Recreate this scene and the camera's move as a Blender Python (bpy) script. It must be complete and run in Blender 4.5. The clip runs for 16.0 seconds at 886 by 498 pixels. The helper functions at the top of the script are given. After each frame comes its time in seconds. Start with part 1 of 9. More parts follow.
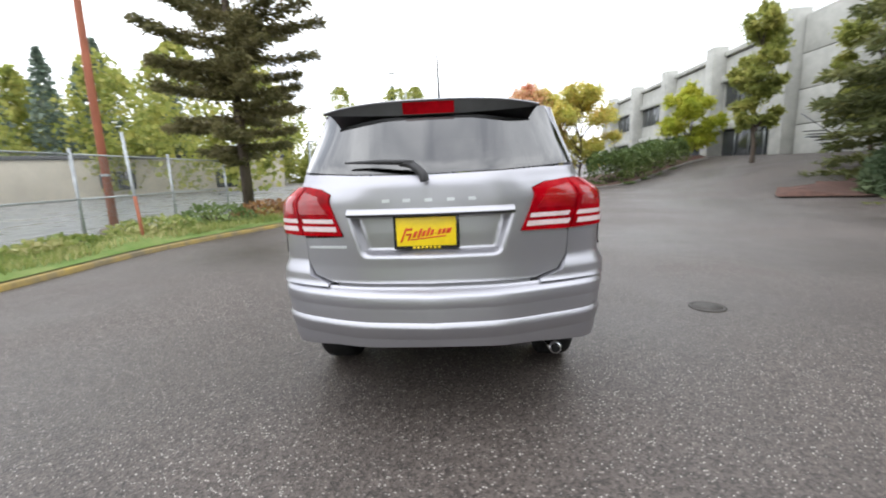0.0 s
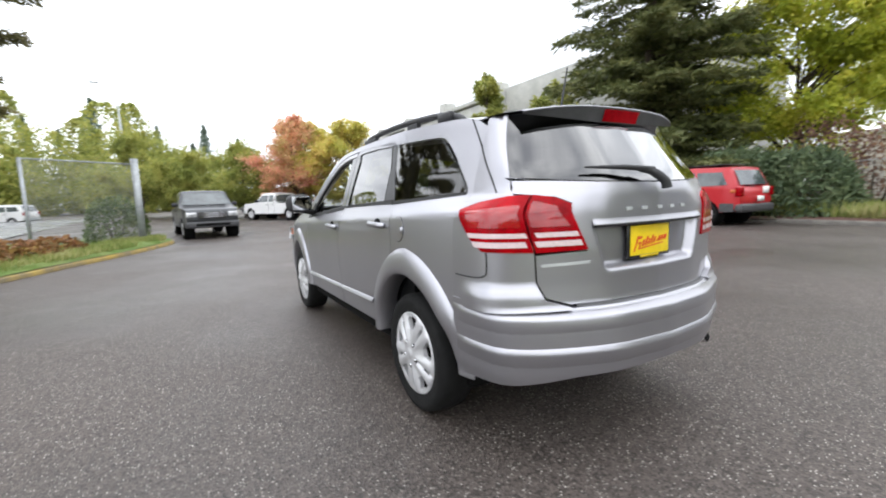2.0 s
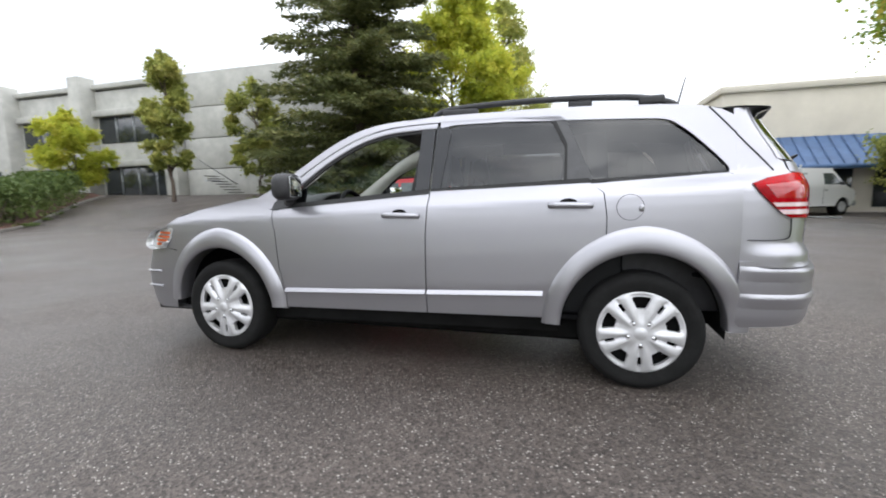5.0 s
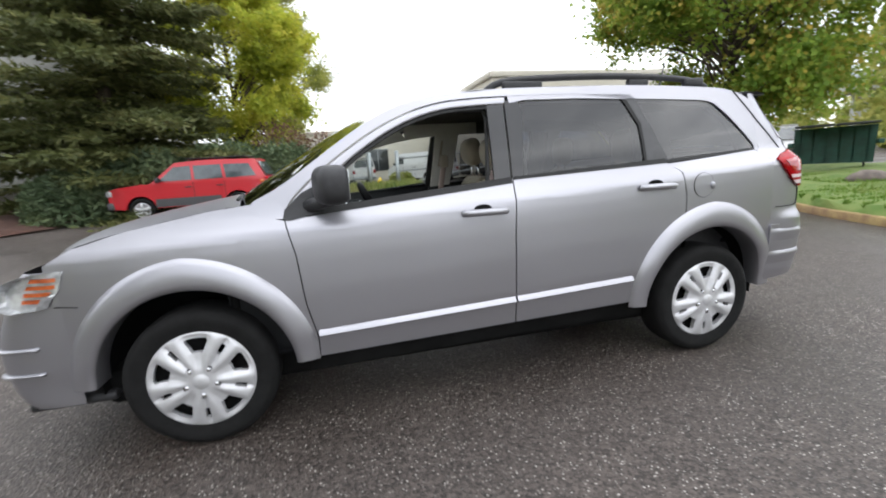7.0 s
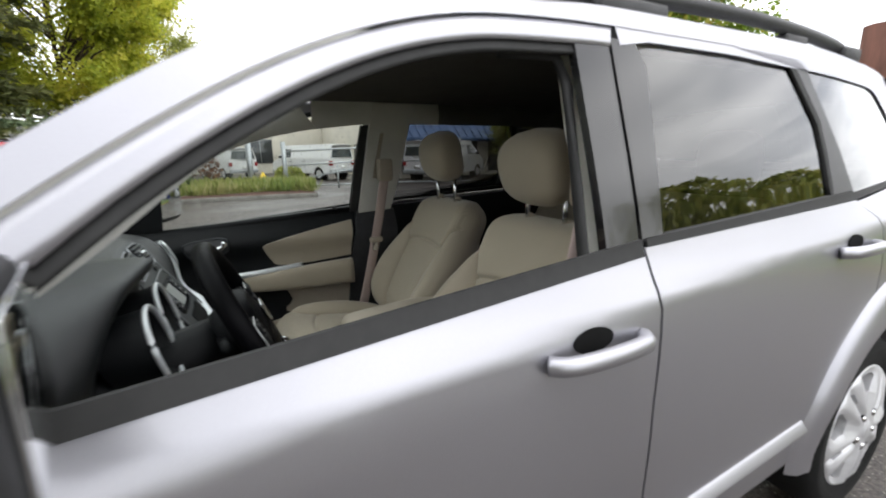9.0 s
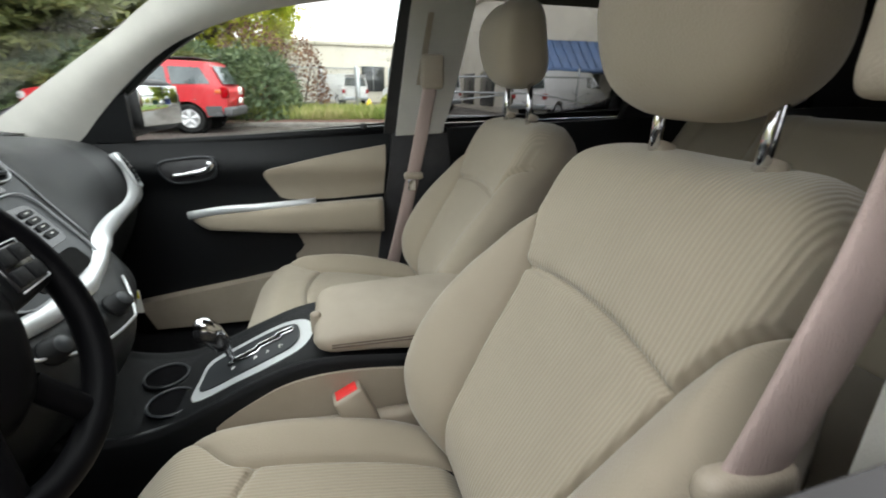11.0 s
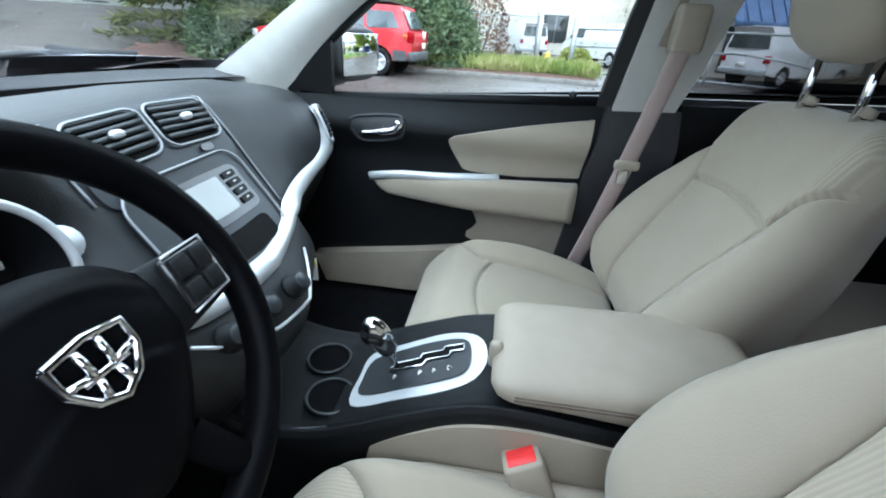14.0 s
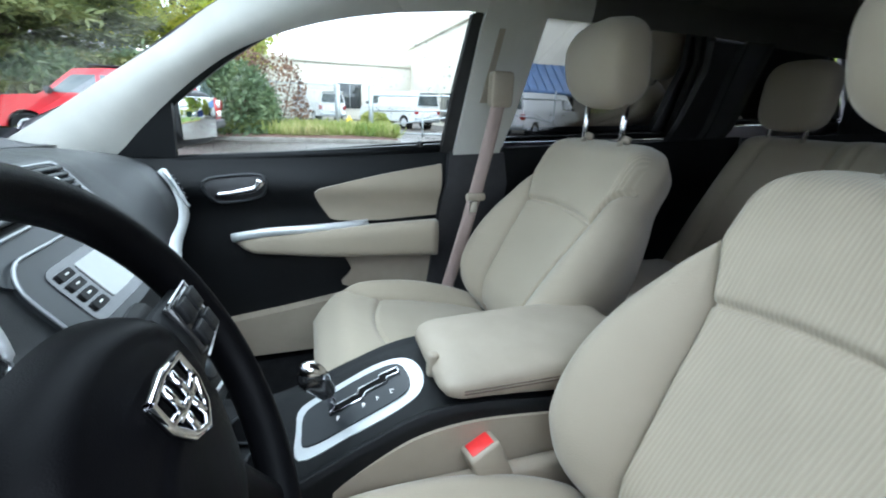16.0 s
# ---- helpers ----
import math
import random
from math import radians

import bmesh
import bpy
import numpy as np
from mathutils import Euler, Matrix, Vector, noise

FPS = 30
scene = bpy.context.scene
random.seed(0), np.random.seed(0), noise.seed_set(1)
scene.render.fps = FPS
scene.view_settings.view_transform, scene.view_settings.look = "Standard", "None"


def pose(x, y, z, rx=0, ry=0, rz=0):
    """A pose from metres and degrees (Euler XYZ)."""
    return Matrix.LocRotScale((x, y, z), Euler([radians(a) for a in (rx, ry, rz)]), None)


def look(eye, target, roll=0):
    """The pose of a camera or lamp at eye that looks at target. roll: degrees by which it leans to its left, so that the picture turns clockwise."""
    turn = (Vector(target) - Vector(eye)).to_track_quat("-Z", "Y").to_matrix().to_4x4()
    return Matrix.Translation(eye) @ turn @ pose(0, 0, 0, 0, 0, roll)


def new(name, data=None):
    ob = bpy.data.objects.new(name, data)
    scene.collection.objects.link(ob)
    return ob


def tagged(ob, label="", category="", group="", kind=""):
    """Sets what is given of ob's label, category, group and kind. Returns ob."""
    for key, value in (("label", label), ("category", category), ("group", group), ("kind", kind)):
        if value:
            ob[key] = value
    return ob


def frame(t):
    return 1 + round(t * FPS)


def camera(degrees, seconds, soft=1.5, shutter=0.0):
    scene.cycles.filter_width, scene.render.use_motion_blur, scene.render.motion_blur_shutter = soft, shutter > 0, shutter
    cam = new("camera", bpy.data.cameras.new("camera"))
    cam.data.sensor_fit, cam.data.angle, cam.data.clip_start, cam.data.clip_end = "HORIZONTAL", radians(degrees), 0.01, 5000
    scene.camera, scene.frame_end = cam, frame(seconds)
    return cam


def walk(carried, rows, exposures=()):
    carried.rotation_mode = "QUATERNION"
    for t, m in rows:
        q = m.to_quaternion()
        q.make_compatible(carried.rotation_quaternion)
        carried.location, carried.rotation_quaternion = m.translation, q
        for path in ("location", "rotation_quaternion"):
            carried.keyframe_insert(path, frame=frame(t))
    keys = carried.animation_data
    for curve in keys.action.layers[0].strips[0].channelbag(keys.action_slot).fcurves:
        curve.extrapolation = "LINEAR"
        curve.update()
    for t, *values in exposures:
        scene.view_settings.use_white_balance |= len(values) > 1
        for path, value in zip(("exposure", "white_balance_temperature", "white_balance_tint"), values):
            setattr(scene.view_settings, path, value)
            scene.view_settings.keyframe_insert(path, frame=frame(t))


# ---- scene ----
cam = camera(92.7, 16.0, 1.9, 0.4)
PATH = [
    (0, (0.182, -2.914, 1.29), (0.058, -0.951, 0.93), -2.3),
    (0.5, (-0.35, -2.821, 1.26), (-0.171, -0.865, 0.887), -1.8),
    (1, (-0.886, -2.668, 1.254), (-0.401, -0.753, 0.946), -1.1),
    (1.5, (-1.395, -2.449, 1.238), (-0.609, -0.635, 0.932), -1.8),
    (2, (-1.854, -2.147, 1.247), (-0.856, -0.432, 0.998), -2.0),
    (2.5, (-2.26, -1.8, 1.224), (-0.973, -0.291, 0.964), -1.4),
    (3, (-2.583, -1.395, 1.205), (-1.094, -0.082, 0.966), -0.5),
    (3.5, (-2.887, -0.933, 1.218), (-1.243, 0.163, 0.914), 0.6),
    (3.7, (-2.979, -0.739, 1.2), (-1.295, 0.296, 0.889), -0.0),
    (5.8, (-3.472, 1.213, 1.122), (-1.492, 1.318, 0.861), -0.7),
    (6, (-3.437, 1.418, 1.113), (-1.458, 1.408, 0.831), -0.7),
    (6.5, (-3.243, 1.853, 1.164), (-1.276, 1.657, 0.858), -1.5),
    (7, (-2.917, 2.168, 1.288), (-1.01, 1.717, 0.889), -3.6),
    (7.5, (-2.465, 2.261, 1.343), (-0.613, 1.656, 0.89), -2.4),
    (8, (-1.988, 2.252, 1.404), (-0.213, 1.418, 1.016), -0.9),
    (8.2, (-1.833, 2.216, 1.412), (-0.077, 1.334, 1.04), -1.9),
    (10.3, (-0.89, 1.702, 1.262), (0.811, 0.862, 0.628), 2.3),
    (10.5, (-0.865, 1.669, 1.259), (0.865, 0.91, 0.604), 2.4),
    (11, (-0.827, 1.595, 1.251), (0.986, 1.14, 0.541), 0.9),
    (11.5, (-0.801, 1.544, 1.256), (1.024, 1.357, 0.459), 1.1),
    (12, (-0.768, 1.516, 1.269), (1.013, 1.472, 0.36), 1.7),
    (12.5, (-0.726, 1.53, 1.29), (1.052, 1.5, 0.374), 2.3),
    (13, (-0.675, 1.573, 1.291), (1.107, 1.628, 0.386), 1.8),
    (13.5, (-0.62, 1.636, 1.283), (1.16, 1.78, 0.383), 2.7),
    (14, (-0.582, 1.697, 1.265), (1.186, 1.895, 0.35), 3.5),
    (14.5, (-0.582, 1.745, 1.251), (1.208, 1.826, 0.364), 2.8),
    (15, (-0.599, 1.795, 1.244), (1.233, 1.614, 0.463), 3.0),
    (15.5, (-0.625, 1.834, 1.241), (1.206, 1.45, 0.535), 2.0),
    (16, (-0.666, 1.855, 1.24), (1.139, 1.272, 0.608), 2.3),
]
walk(cam, [(t, look(e, a, r)) for t, e, a, r in PATH], [(0, 0.7, 6400, 10), (3, 0.72, 6400, 10), (6, 0.6, 6400, 10), (8.3, 0.55, 6400, 10), (9.9, 1.2, 6900, 10), (10.5, 1.37, 6900, 10), (11, 1.7, 6700, 10), (11.5, 1.83, 6400, 10), (12.5, 1.87, 6050, 10), (13, 1.9, 5650, 8), (14.5, 2.14, 5450, 6), (15.5, 2.14, 5550, 6), (16, 2.14, 5600, 6)])

# ---- sky, sun and exposure ----
world = bpy.data.worlds.new("sky")
scene.world = world
world.use_nodes = True
wn = world.node_tree.nodes
wl = world.node_tree.links
for n in list(wn):
    wn.remove(n)
w_out = wn.new("ShaderNodeOutputWorld")
w_bg = wn.new("ShaderNodeBackground")
w_mix = wn.new("ShaderNodeMix")
w_mix.data_type = "RGBA"
w_sky = wn.new("ShaderNodeTexSky")
w_sky.sky_type = "NISHITA"
w_sky.sun_disc = False
w_sky.sun_elevation = radians(42)
w_sky.sun_rotation = radians(200)
w_noise = wn.new("ShaderNodeTexNoise")
w_noise.inputs["Scale"].default_value = 2.4
w_noise.inputs["Detail"].default_value = 6
w_map = wn.new("ShaderNodeMapping")
w_map.inputs["Scale"].default_value = (1, 1, 3.2)
w_tc = wn.new("ShaderNodeTexCoord")
w_ramp = wn.new("ShaderNodeValToRGB")
w_ramp.color_ramp.elements[0].position = 0.34
w_ramp.color_ramp.elements[0].color = (6.0, 6.3, 6.9, 1)
w_ramp.color_ramp.elements[1].position = 0.62
w_ramp.color_ramp.elements[1].color = (13.5, 13.7, 14.0, 1)
wl.new(w_tc.outputs["Generated"], w_map.inputs["Vector"])
wl.new(w_map.outputs["Vector"], w_noise.inputs["Vector"])
wl.new(w_noise.outputs["Fac"], w_ramp.inputs["Fac"])
w_mix.inputs[0].default_value = 0.92
wl.new(w_sky.outputs["Color"], w_mix.inputs[6])
wl.new(w_ramp.outputs["Color"], w_mix.inputs[7])
# an overcast dome, brighter overhead than at the horizon
w_sep = wn.new("ShaderNodeSeparateXYZ")
wl.new(w_tc.outputs["Generated"], w_sep.inputs["Vector"])
w_up = wn.new("ShaderNodeMapRange")
w_up.inputs["From Min"].default_value = 0.0
w_up.inputs["From Max"].default_value = 1.0
w_up.inputs["To Min"].default_value = 0.80
w_up.inputs["To Max"].default_value = 1.18
wl.new(w_sep.outputs["Z"], w_up.inputs["Value"])
w_dome = wn.new("ShaderNodeMix")
w_dome.data_type = "RGBA"
w_dome.blend_type = "MULTIPLY"
w_dome.inputs[0].default_value = 1.0
wl.new(w_mix.outputs[2], w_dome.inputs[6])
wl.new(w_up.outputs["Result"], w_dome.inputs[7])
wl.new(w_dome.outputs[2], w_bg.inputs["Color"])
w_bg.inputs["Strength"].default_value = 0.15
wl.new(w_bg.outputs["Background"], w_out.inputs["Surface"])

sun_data = bpy.data.lights.new("sun", "SUN")
sun_data.energy = 0.35
sun_data.angle = radians(100)
sun_data.color = (1.0, 0.97, 0.93)
sun = new("sun", sun_data)
sun.matrix_world = look((0, 0, 30), (6, 12, 0))

# ---- materials ----


def mat(name, color, rough=0.6, metal=0.0, coat=0.0, spec=0.5, vary=0.0, vscale=6.0, bump=0.0, bscale=60.0,
        color2=None, emit=None, estr=0.0, rvary=0.0, stretch=(1, 1, 1), perob=0.0, trans=0.0):
    """A principled surface with colour variation at two scales and fine relief."""
    m = bpy.data.materials.new(name)
    m.use_nodes = True
    nt = m.node_tree
    b = nt.nodes["Principled BSDF"]
    b.inputs["Base Color"].default_value = (*color, 1)
    b.inputs["Roughness"].default_value = rough
    b.inputs["Metallic"].default_value = metal
    b.inputs["Coat Weight"].default_value = coat
    b.inputs["Coat Roughness"].default_value = 0.04
    b.inputs["Specular IOR Level"].default_value = spec
    b.inputs["Transmission Weight"].default_value = trans
    if emit:
        b.inputs["Emission Color"].default_value = (*emit, 1)
        b.inputs["Emission Strength"].default_value = estr
    if vary or bump or rvary or color2:
        tc = nt.nodes.new("ShaderNodeTexCoord")
        mp = nt.nodes.new("ShaderNodeMapping")
        mp.inputs["Scale"].default_value = stretch
        nt.links.new(tc.outputs["Object"], mp.inputs["Vector"])
    if vary or color2 or rvary:
        n1 = nt.nodes.new("ShaderNodeTexNoise")
        n1.inputs["Scale"].default_value = vscale
        n1.inputs["Detail"].default_value = 8
        n1.inputs["Roughness"].default_value = 0.62
        nt.links.new(mp.outputs["Vector"], n1.inputs["Vector"])
        mx = nt.nodes.new("ShaderNodeMix")
        mx.data_type = "RGBA"
        c2 = color2 or tuple(max(0, c * (1 - vary)) for c in color)
        c1 = color if color2 else tuple(min(1, c * (1 + vary)) for c in color)
        mx.inputs[6].default_value = (*c1, 1)
        mx.inputs[7].default_value = (*c2, 1)
        rp = nt.nodes.new("ShaderNodeMapRange")
        rp.inputs["From Min"].default_value = 0.36
        rp.inputs["From Max"].default_value = 0.64
        nt.links.new(n1.outputs["Fac"], rp.inputs["Value"])
        nt.links.new(rp.outputs["Result"], mx.inputs[0])
        last = mx.outputs[2]
        if perob:
            oi = nt.nodes.new("ShaderNodeObjectInfo")
            hs = nt.nodes.new("ShaderNodeHueSaturation")
            mr = nt.nodes.new("ShaderNodeMapRange")
            mr.inputs["To Min"].default_value = 1 - perob
            mr.inputs["To Max"].default_value = 1 + perob
            nt.links.new(oi.outputs["Random"], mr.inputs["Value"])
            nt.links.new(mr.outputs["Result"], hs.inputs["Value"])
            nt.links.new(last, hs.inputs["Color"])
            last = hs.outputs["Color"]
        nt.links.new(last, b.inputs["Base Color"])
        if rvary:
            r2 = nt.nodes.new("ShaderNodeMapRange")
            r2.inputs["From Min"].default_value = 0.3
            r2.inputs["From Max"].default_value = 0.7
            r2.inputs["To Min"].default_value = max(0.02, rough - rvary)
            r2.inputs["To Max"].default_value = min(1, rough + rvary)
            nt.links.new(n1.outputs["Fac"], r2.inputs["Value"])
            nt.links.new(r2.outputs["Result"], b.inputs["Roughness"])
    if bump:
        n2 = nt.nodes.new("ShaderNodeTexNoise")
        n2.inputs["Scale"].default_value = bscale
        n2.inputs["Detail"].default_value = 4
        nt.links.new(mp.outputs["Vector"], n2.inputs["Vector"])
        bp = nt.nodes.new("ShaderNodeBump")
        bp.inputs["Strength"].default_value = bump
        bp.inputs["Distance"].default_value = 0.01
        nt.links.new(n2.outputs["Fac"], bp.inputs["Height"])
        nt.links.new(bp.outputs["Normal"], b.inputs["Normal"])
    return m


def asphalt_material():
    """Worn wet asphalt: dark binder, pale stone chips, damp patches, long faint stains."""
    m = bpy.data.materials.new("asphalt")
    m.use_nodes = True
    nt = m.node_tree
    N, L = nt.nodes.new, nt.links.new
    b = nt.nodes["Principled BSDF"]
    tc = N("ShaderNodeTexCoord")
    vor = N("ShaderNodeTexVoronoi")
    vor.inputs["Scale"].default_value = 80
    L(tc.outputs["Object"], vor.inputs["Vector"])
    chip = N("ShaderNodeMapRange")
    chip.inputs["From Min"].default_value = 0.74
    chip.inputs["From Max"].default_value = 1.0
    sep = N("ShaderNodeSeparateColor")
    L(vor.outputs["Color"], sep.inputs["Color"])
    L(sep.outputs["Red"], chip.inputs["Value"])
    core = N("ShaderNodeMapRange")
    core.inputs["From Min"].default_value = 0.42
    core.inputs["From Max"].default_value = 0.22
    L(vor.outputs["Distance"], core.inputs["Value"])
    mul = N("ShaderNodeMath")
    mul.operation = "MULTIPLY"
    L(chip.outputs["Result"], mul.inputs[0])
    L(core.outputs["Result"], mul.inputs[1])
    stone = N("ShaderNodeMix")
    stone.data_type = "RGBA"
    stone.inputs[6].default_value = (0.022, 0.0175, 0.0150, 1)
    stone.inputs[7].default_value = (0.095, 0.078, 0.068, 1)
    L(sep.outputs["Green"], stone.inputs[0])
    c1 = N("ShaderNodeMix")
    c1.data_type = "RGBA"
    c1.inputs[7].default_value = (0.50, 0.47, 0.43, 1)
    L(mul.outputs["Value"], c1.inputs[0])
    L(stone.outputs[2], c1.inputs[6])
    big = N("ShaderNodeTexNoise")
    big.inputs["Scale"].default_value = 0.33
    big.inputs["Detail"].default_value = 7
    L(tc.outputs["Object"], big.inputs["Vector"])
    rng = N("ShaderNodeMapRange")
    rng.inputs["From Min"].default_value = 0.35
    rng.inputs["From Max"].default_value = 0.65
    rng.inputs["To Min"].default_value = 0.78
    rng.inputs["To Max"].default_value = 1.2
    L(big.outputs["Fac"], rng.inputs["Value"])
    c2 = N("ShaderNodeMix")
    c2.data_type = "RGBA"
    c2.blend_type = "MULTIPLY"
    c2.inputs[0].default_value = 1
    L(c1.outputs[2], c2.inputs[6])
    L(rng.outputs["Result"], c2.inputs[7])
    L(c2.outputs[2], b.inputs["Base Color"])
    wet = N("ShaderNodeMapRange")
    wet.inputs["From Min"].default_value = 0.36
    wet.inputs["From Max"].default_value = 0.62
    wet.inputs["To Min"].default_value = 0.34
    wet.inputs["To Max"].default_value = 0.62
    L(big.outputs["Fac"], wet.inputs["Value"])
    L(wet.outputs["Result"], b.inputs["Roughness"])
    b.inputs["Specular IOR Level"].default_value = 0.45
    fine = N("ShaderNodeTexNoise")
    fine.inputs["Scale"].default_value = 130
    fine.inputs["Detail"].default_value = 3
    L(tc.outputs["Object"], fine.inputs["Vector"])
    add = N("ShaderNodeMath")
    add.operation = "ADD"
    L(vor.outputs["Distance"], add.inputs[0])
    L(fine.outputs["Fac"], add.inputs[1])
    bp = N("ShaderNodeBump")
    bp.inputs["Strength"].default_value = 0.55
    bp.inputs["Distance"].default_value = 0.006
    L(add.outputs["Value"], bp.inputs["Height"])
    L(bp.outputs["Normal"], b.inputs["Normal"])
    return m


def glass_material(name, tint, gloss=1.0, drops=False):
    """Thin car glass: tinted see-through, with a Fresnel gloss; rain beads where the pane is wet."""
    m = bpy.data.materials.new(name)
    m.use_nodes = True
    nt = m.node_tree
    N, L = nt.nodes.new, nt.links.new
    for n in list(nt.nodes):
        nt.nodes.remove(n)
    out = N("ShaderNodeOutputMaterial")
    tr = N("ShaderNodeBsdfTransparent")
    tr.inputs["Color"].default_value = (*tint, 1)
    gl = N("ShaderNodeBsdfGlossy")
    gl.inputs["Roughness"].default_value = 0.02
    fr = N("ShaderNodeFresnel")
    fr.inputs["IOR"].default_value = 1.5
    sc = N("ShaderNodeMath")
    sc.operation = "MULTIPLY"
    sc.use_clamp = True
    sc.inputs[1].default_value = gloss
    L(fr.outputs["Fac"], sc.inputs[0])
    mx = N("ShaderNodeMixShader")
    L(sc.outputs["Value"], mx.inputs["Fac"])
    L(tr.outputs["BSDF"], mx.inputs[1])
    L(gl.outputs["BSDF"], mx.inputs[2])
    L(mx.outputs["Shader"], out.inputs["Surface"])
    return m


def leaf_material(name, c1, c2, c3, trans=0.35):
    """Foliage whose clumps and leaves vary from one colour to another."""
    m = bpy.data.materials.new(name)
    m.use_nodes = True
    nt = m.node_tree
    N, L = nt.nodes.new, nt.links.new
    b = nt.nodes["Principled BSDF"]
    g = N("ShaderNodeNewGeometry")
    rp = N("ShaderNodeValToRGB")
    rp.color_ramp.elements[0].color = (*c1, 1)
    rp.color_ramp.elements[1].color = (*c3, 1)
    e = rp.color_ramp.elements.new(0.5)
    e.color = (*c2, 1)
    tc = N("ShaderNodeTexCoord")
    n1 = N("ShaderNodeTexNoise")
    n1.inputs["Scale"].default_value = 0.7
    L(tc.outputs["Object"], n1.inputs["Vector"])
    ad = N("ShaderNodeMath")
    ad.operation = "MULTIPLY_ADD"
    ad.inputs[1].default_value = 0.55
    L(g.outputs["Random Per Island"], ad.inputs[0])
    mr = N("ShaderNodeMapRange")
    mr.inputs["From Min"].default_value = 0.35
    mr.inputs["From Max"].default_value = 0.65
    mr.inputs["To Max"].default_value = 0.5
    L(n1.outputs["Fac"], mr.inputs["Value"])
    L(mr.outputs["Result"], ad.inputs[2])
    L(ad.outputs["Value"], rp.inputs["Fac"])
    L(rp.outputs["Color"], b.inputs["Base Color"])
    b.inputs["Roughness"].default_value = 0.55
    b.inputs["Specular IOR Level"].default_value = 0.3
    tl = N("ShaderNodeBsdfTranslucent")
    L(rp.outputs["Color"], tl.inputs["Color"])
    mx = N("ShaderNodeMixShader")
    mx.inputs["Fac"].default_value = trans
    L(b.outputs["BSDF"], mx.inputs[1])
    L(tl.outputs["BSDF"], mx.inputs[2])
    L(mx.outputs["Shader"], nt.nodes["Material Output"].inputs["Surface"])
    return m


def paint_material(name, color, metal=0.0, rough=0.3, flake=0.0):
    """Car paint: a coloured or metallic base with flakes under a clear coat."""
    m = bpy.data.materials.new(name)
    m.use_nodes = True
    nt = m.node_tree
    N, L = nt.nodes.new, nt.links.new
    b = nt.nodes["Principled BSDF"]
    b.inputs["Metallic"].default_value = metal
    b.inputs["Roughness"].default_value = rough
    b.inputs["Coat Weight"].default_value = 0.4
    b.inputs["Coat Roughness"].default_value = 0.03
    tc = N("ShaderNodeTexCoord")
    n1 = N("ShaderNodeTexNoise")
    n1.inputs["Scale"].default_value = 900
    L(tc.outputs["Object"], n1.inputs["Vector"])
    n2 = N("ShaderNodeTexNoise")
    n2.inputs["Scale"].default_value = 2.5
    n2.inputs["Detail"].default_value = 5
    L(tc.outputs["Object"], n2.inputs["Vector"])
    mx = N("ShaderNodeMix")
    mx.data_type = "RGBA"
    mx.inputs[6].default_value = (*[c * (1 - flake) for c in color], 1)
    mx.inputs[7].default_value = (*[min(1, c * (1 + flake)) for c in color], 1)
    L(n1.outputs["Fac"], mx.inputs[0])
    L(mx.outputs[2], b.inputs["Base Color"])
    mr = N("ShaderNodeMapRange")
    mr.inputs["To Min"].default_value = rough - 0.05
    mr.inputs["To Max"].default_value = rough + 0.07
    L(n2.outputs["Fac"], mr.inputs["Value"])
    L(mr.outputs["Result"], b.inputs["Roughness"])
    return m


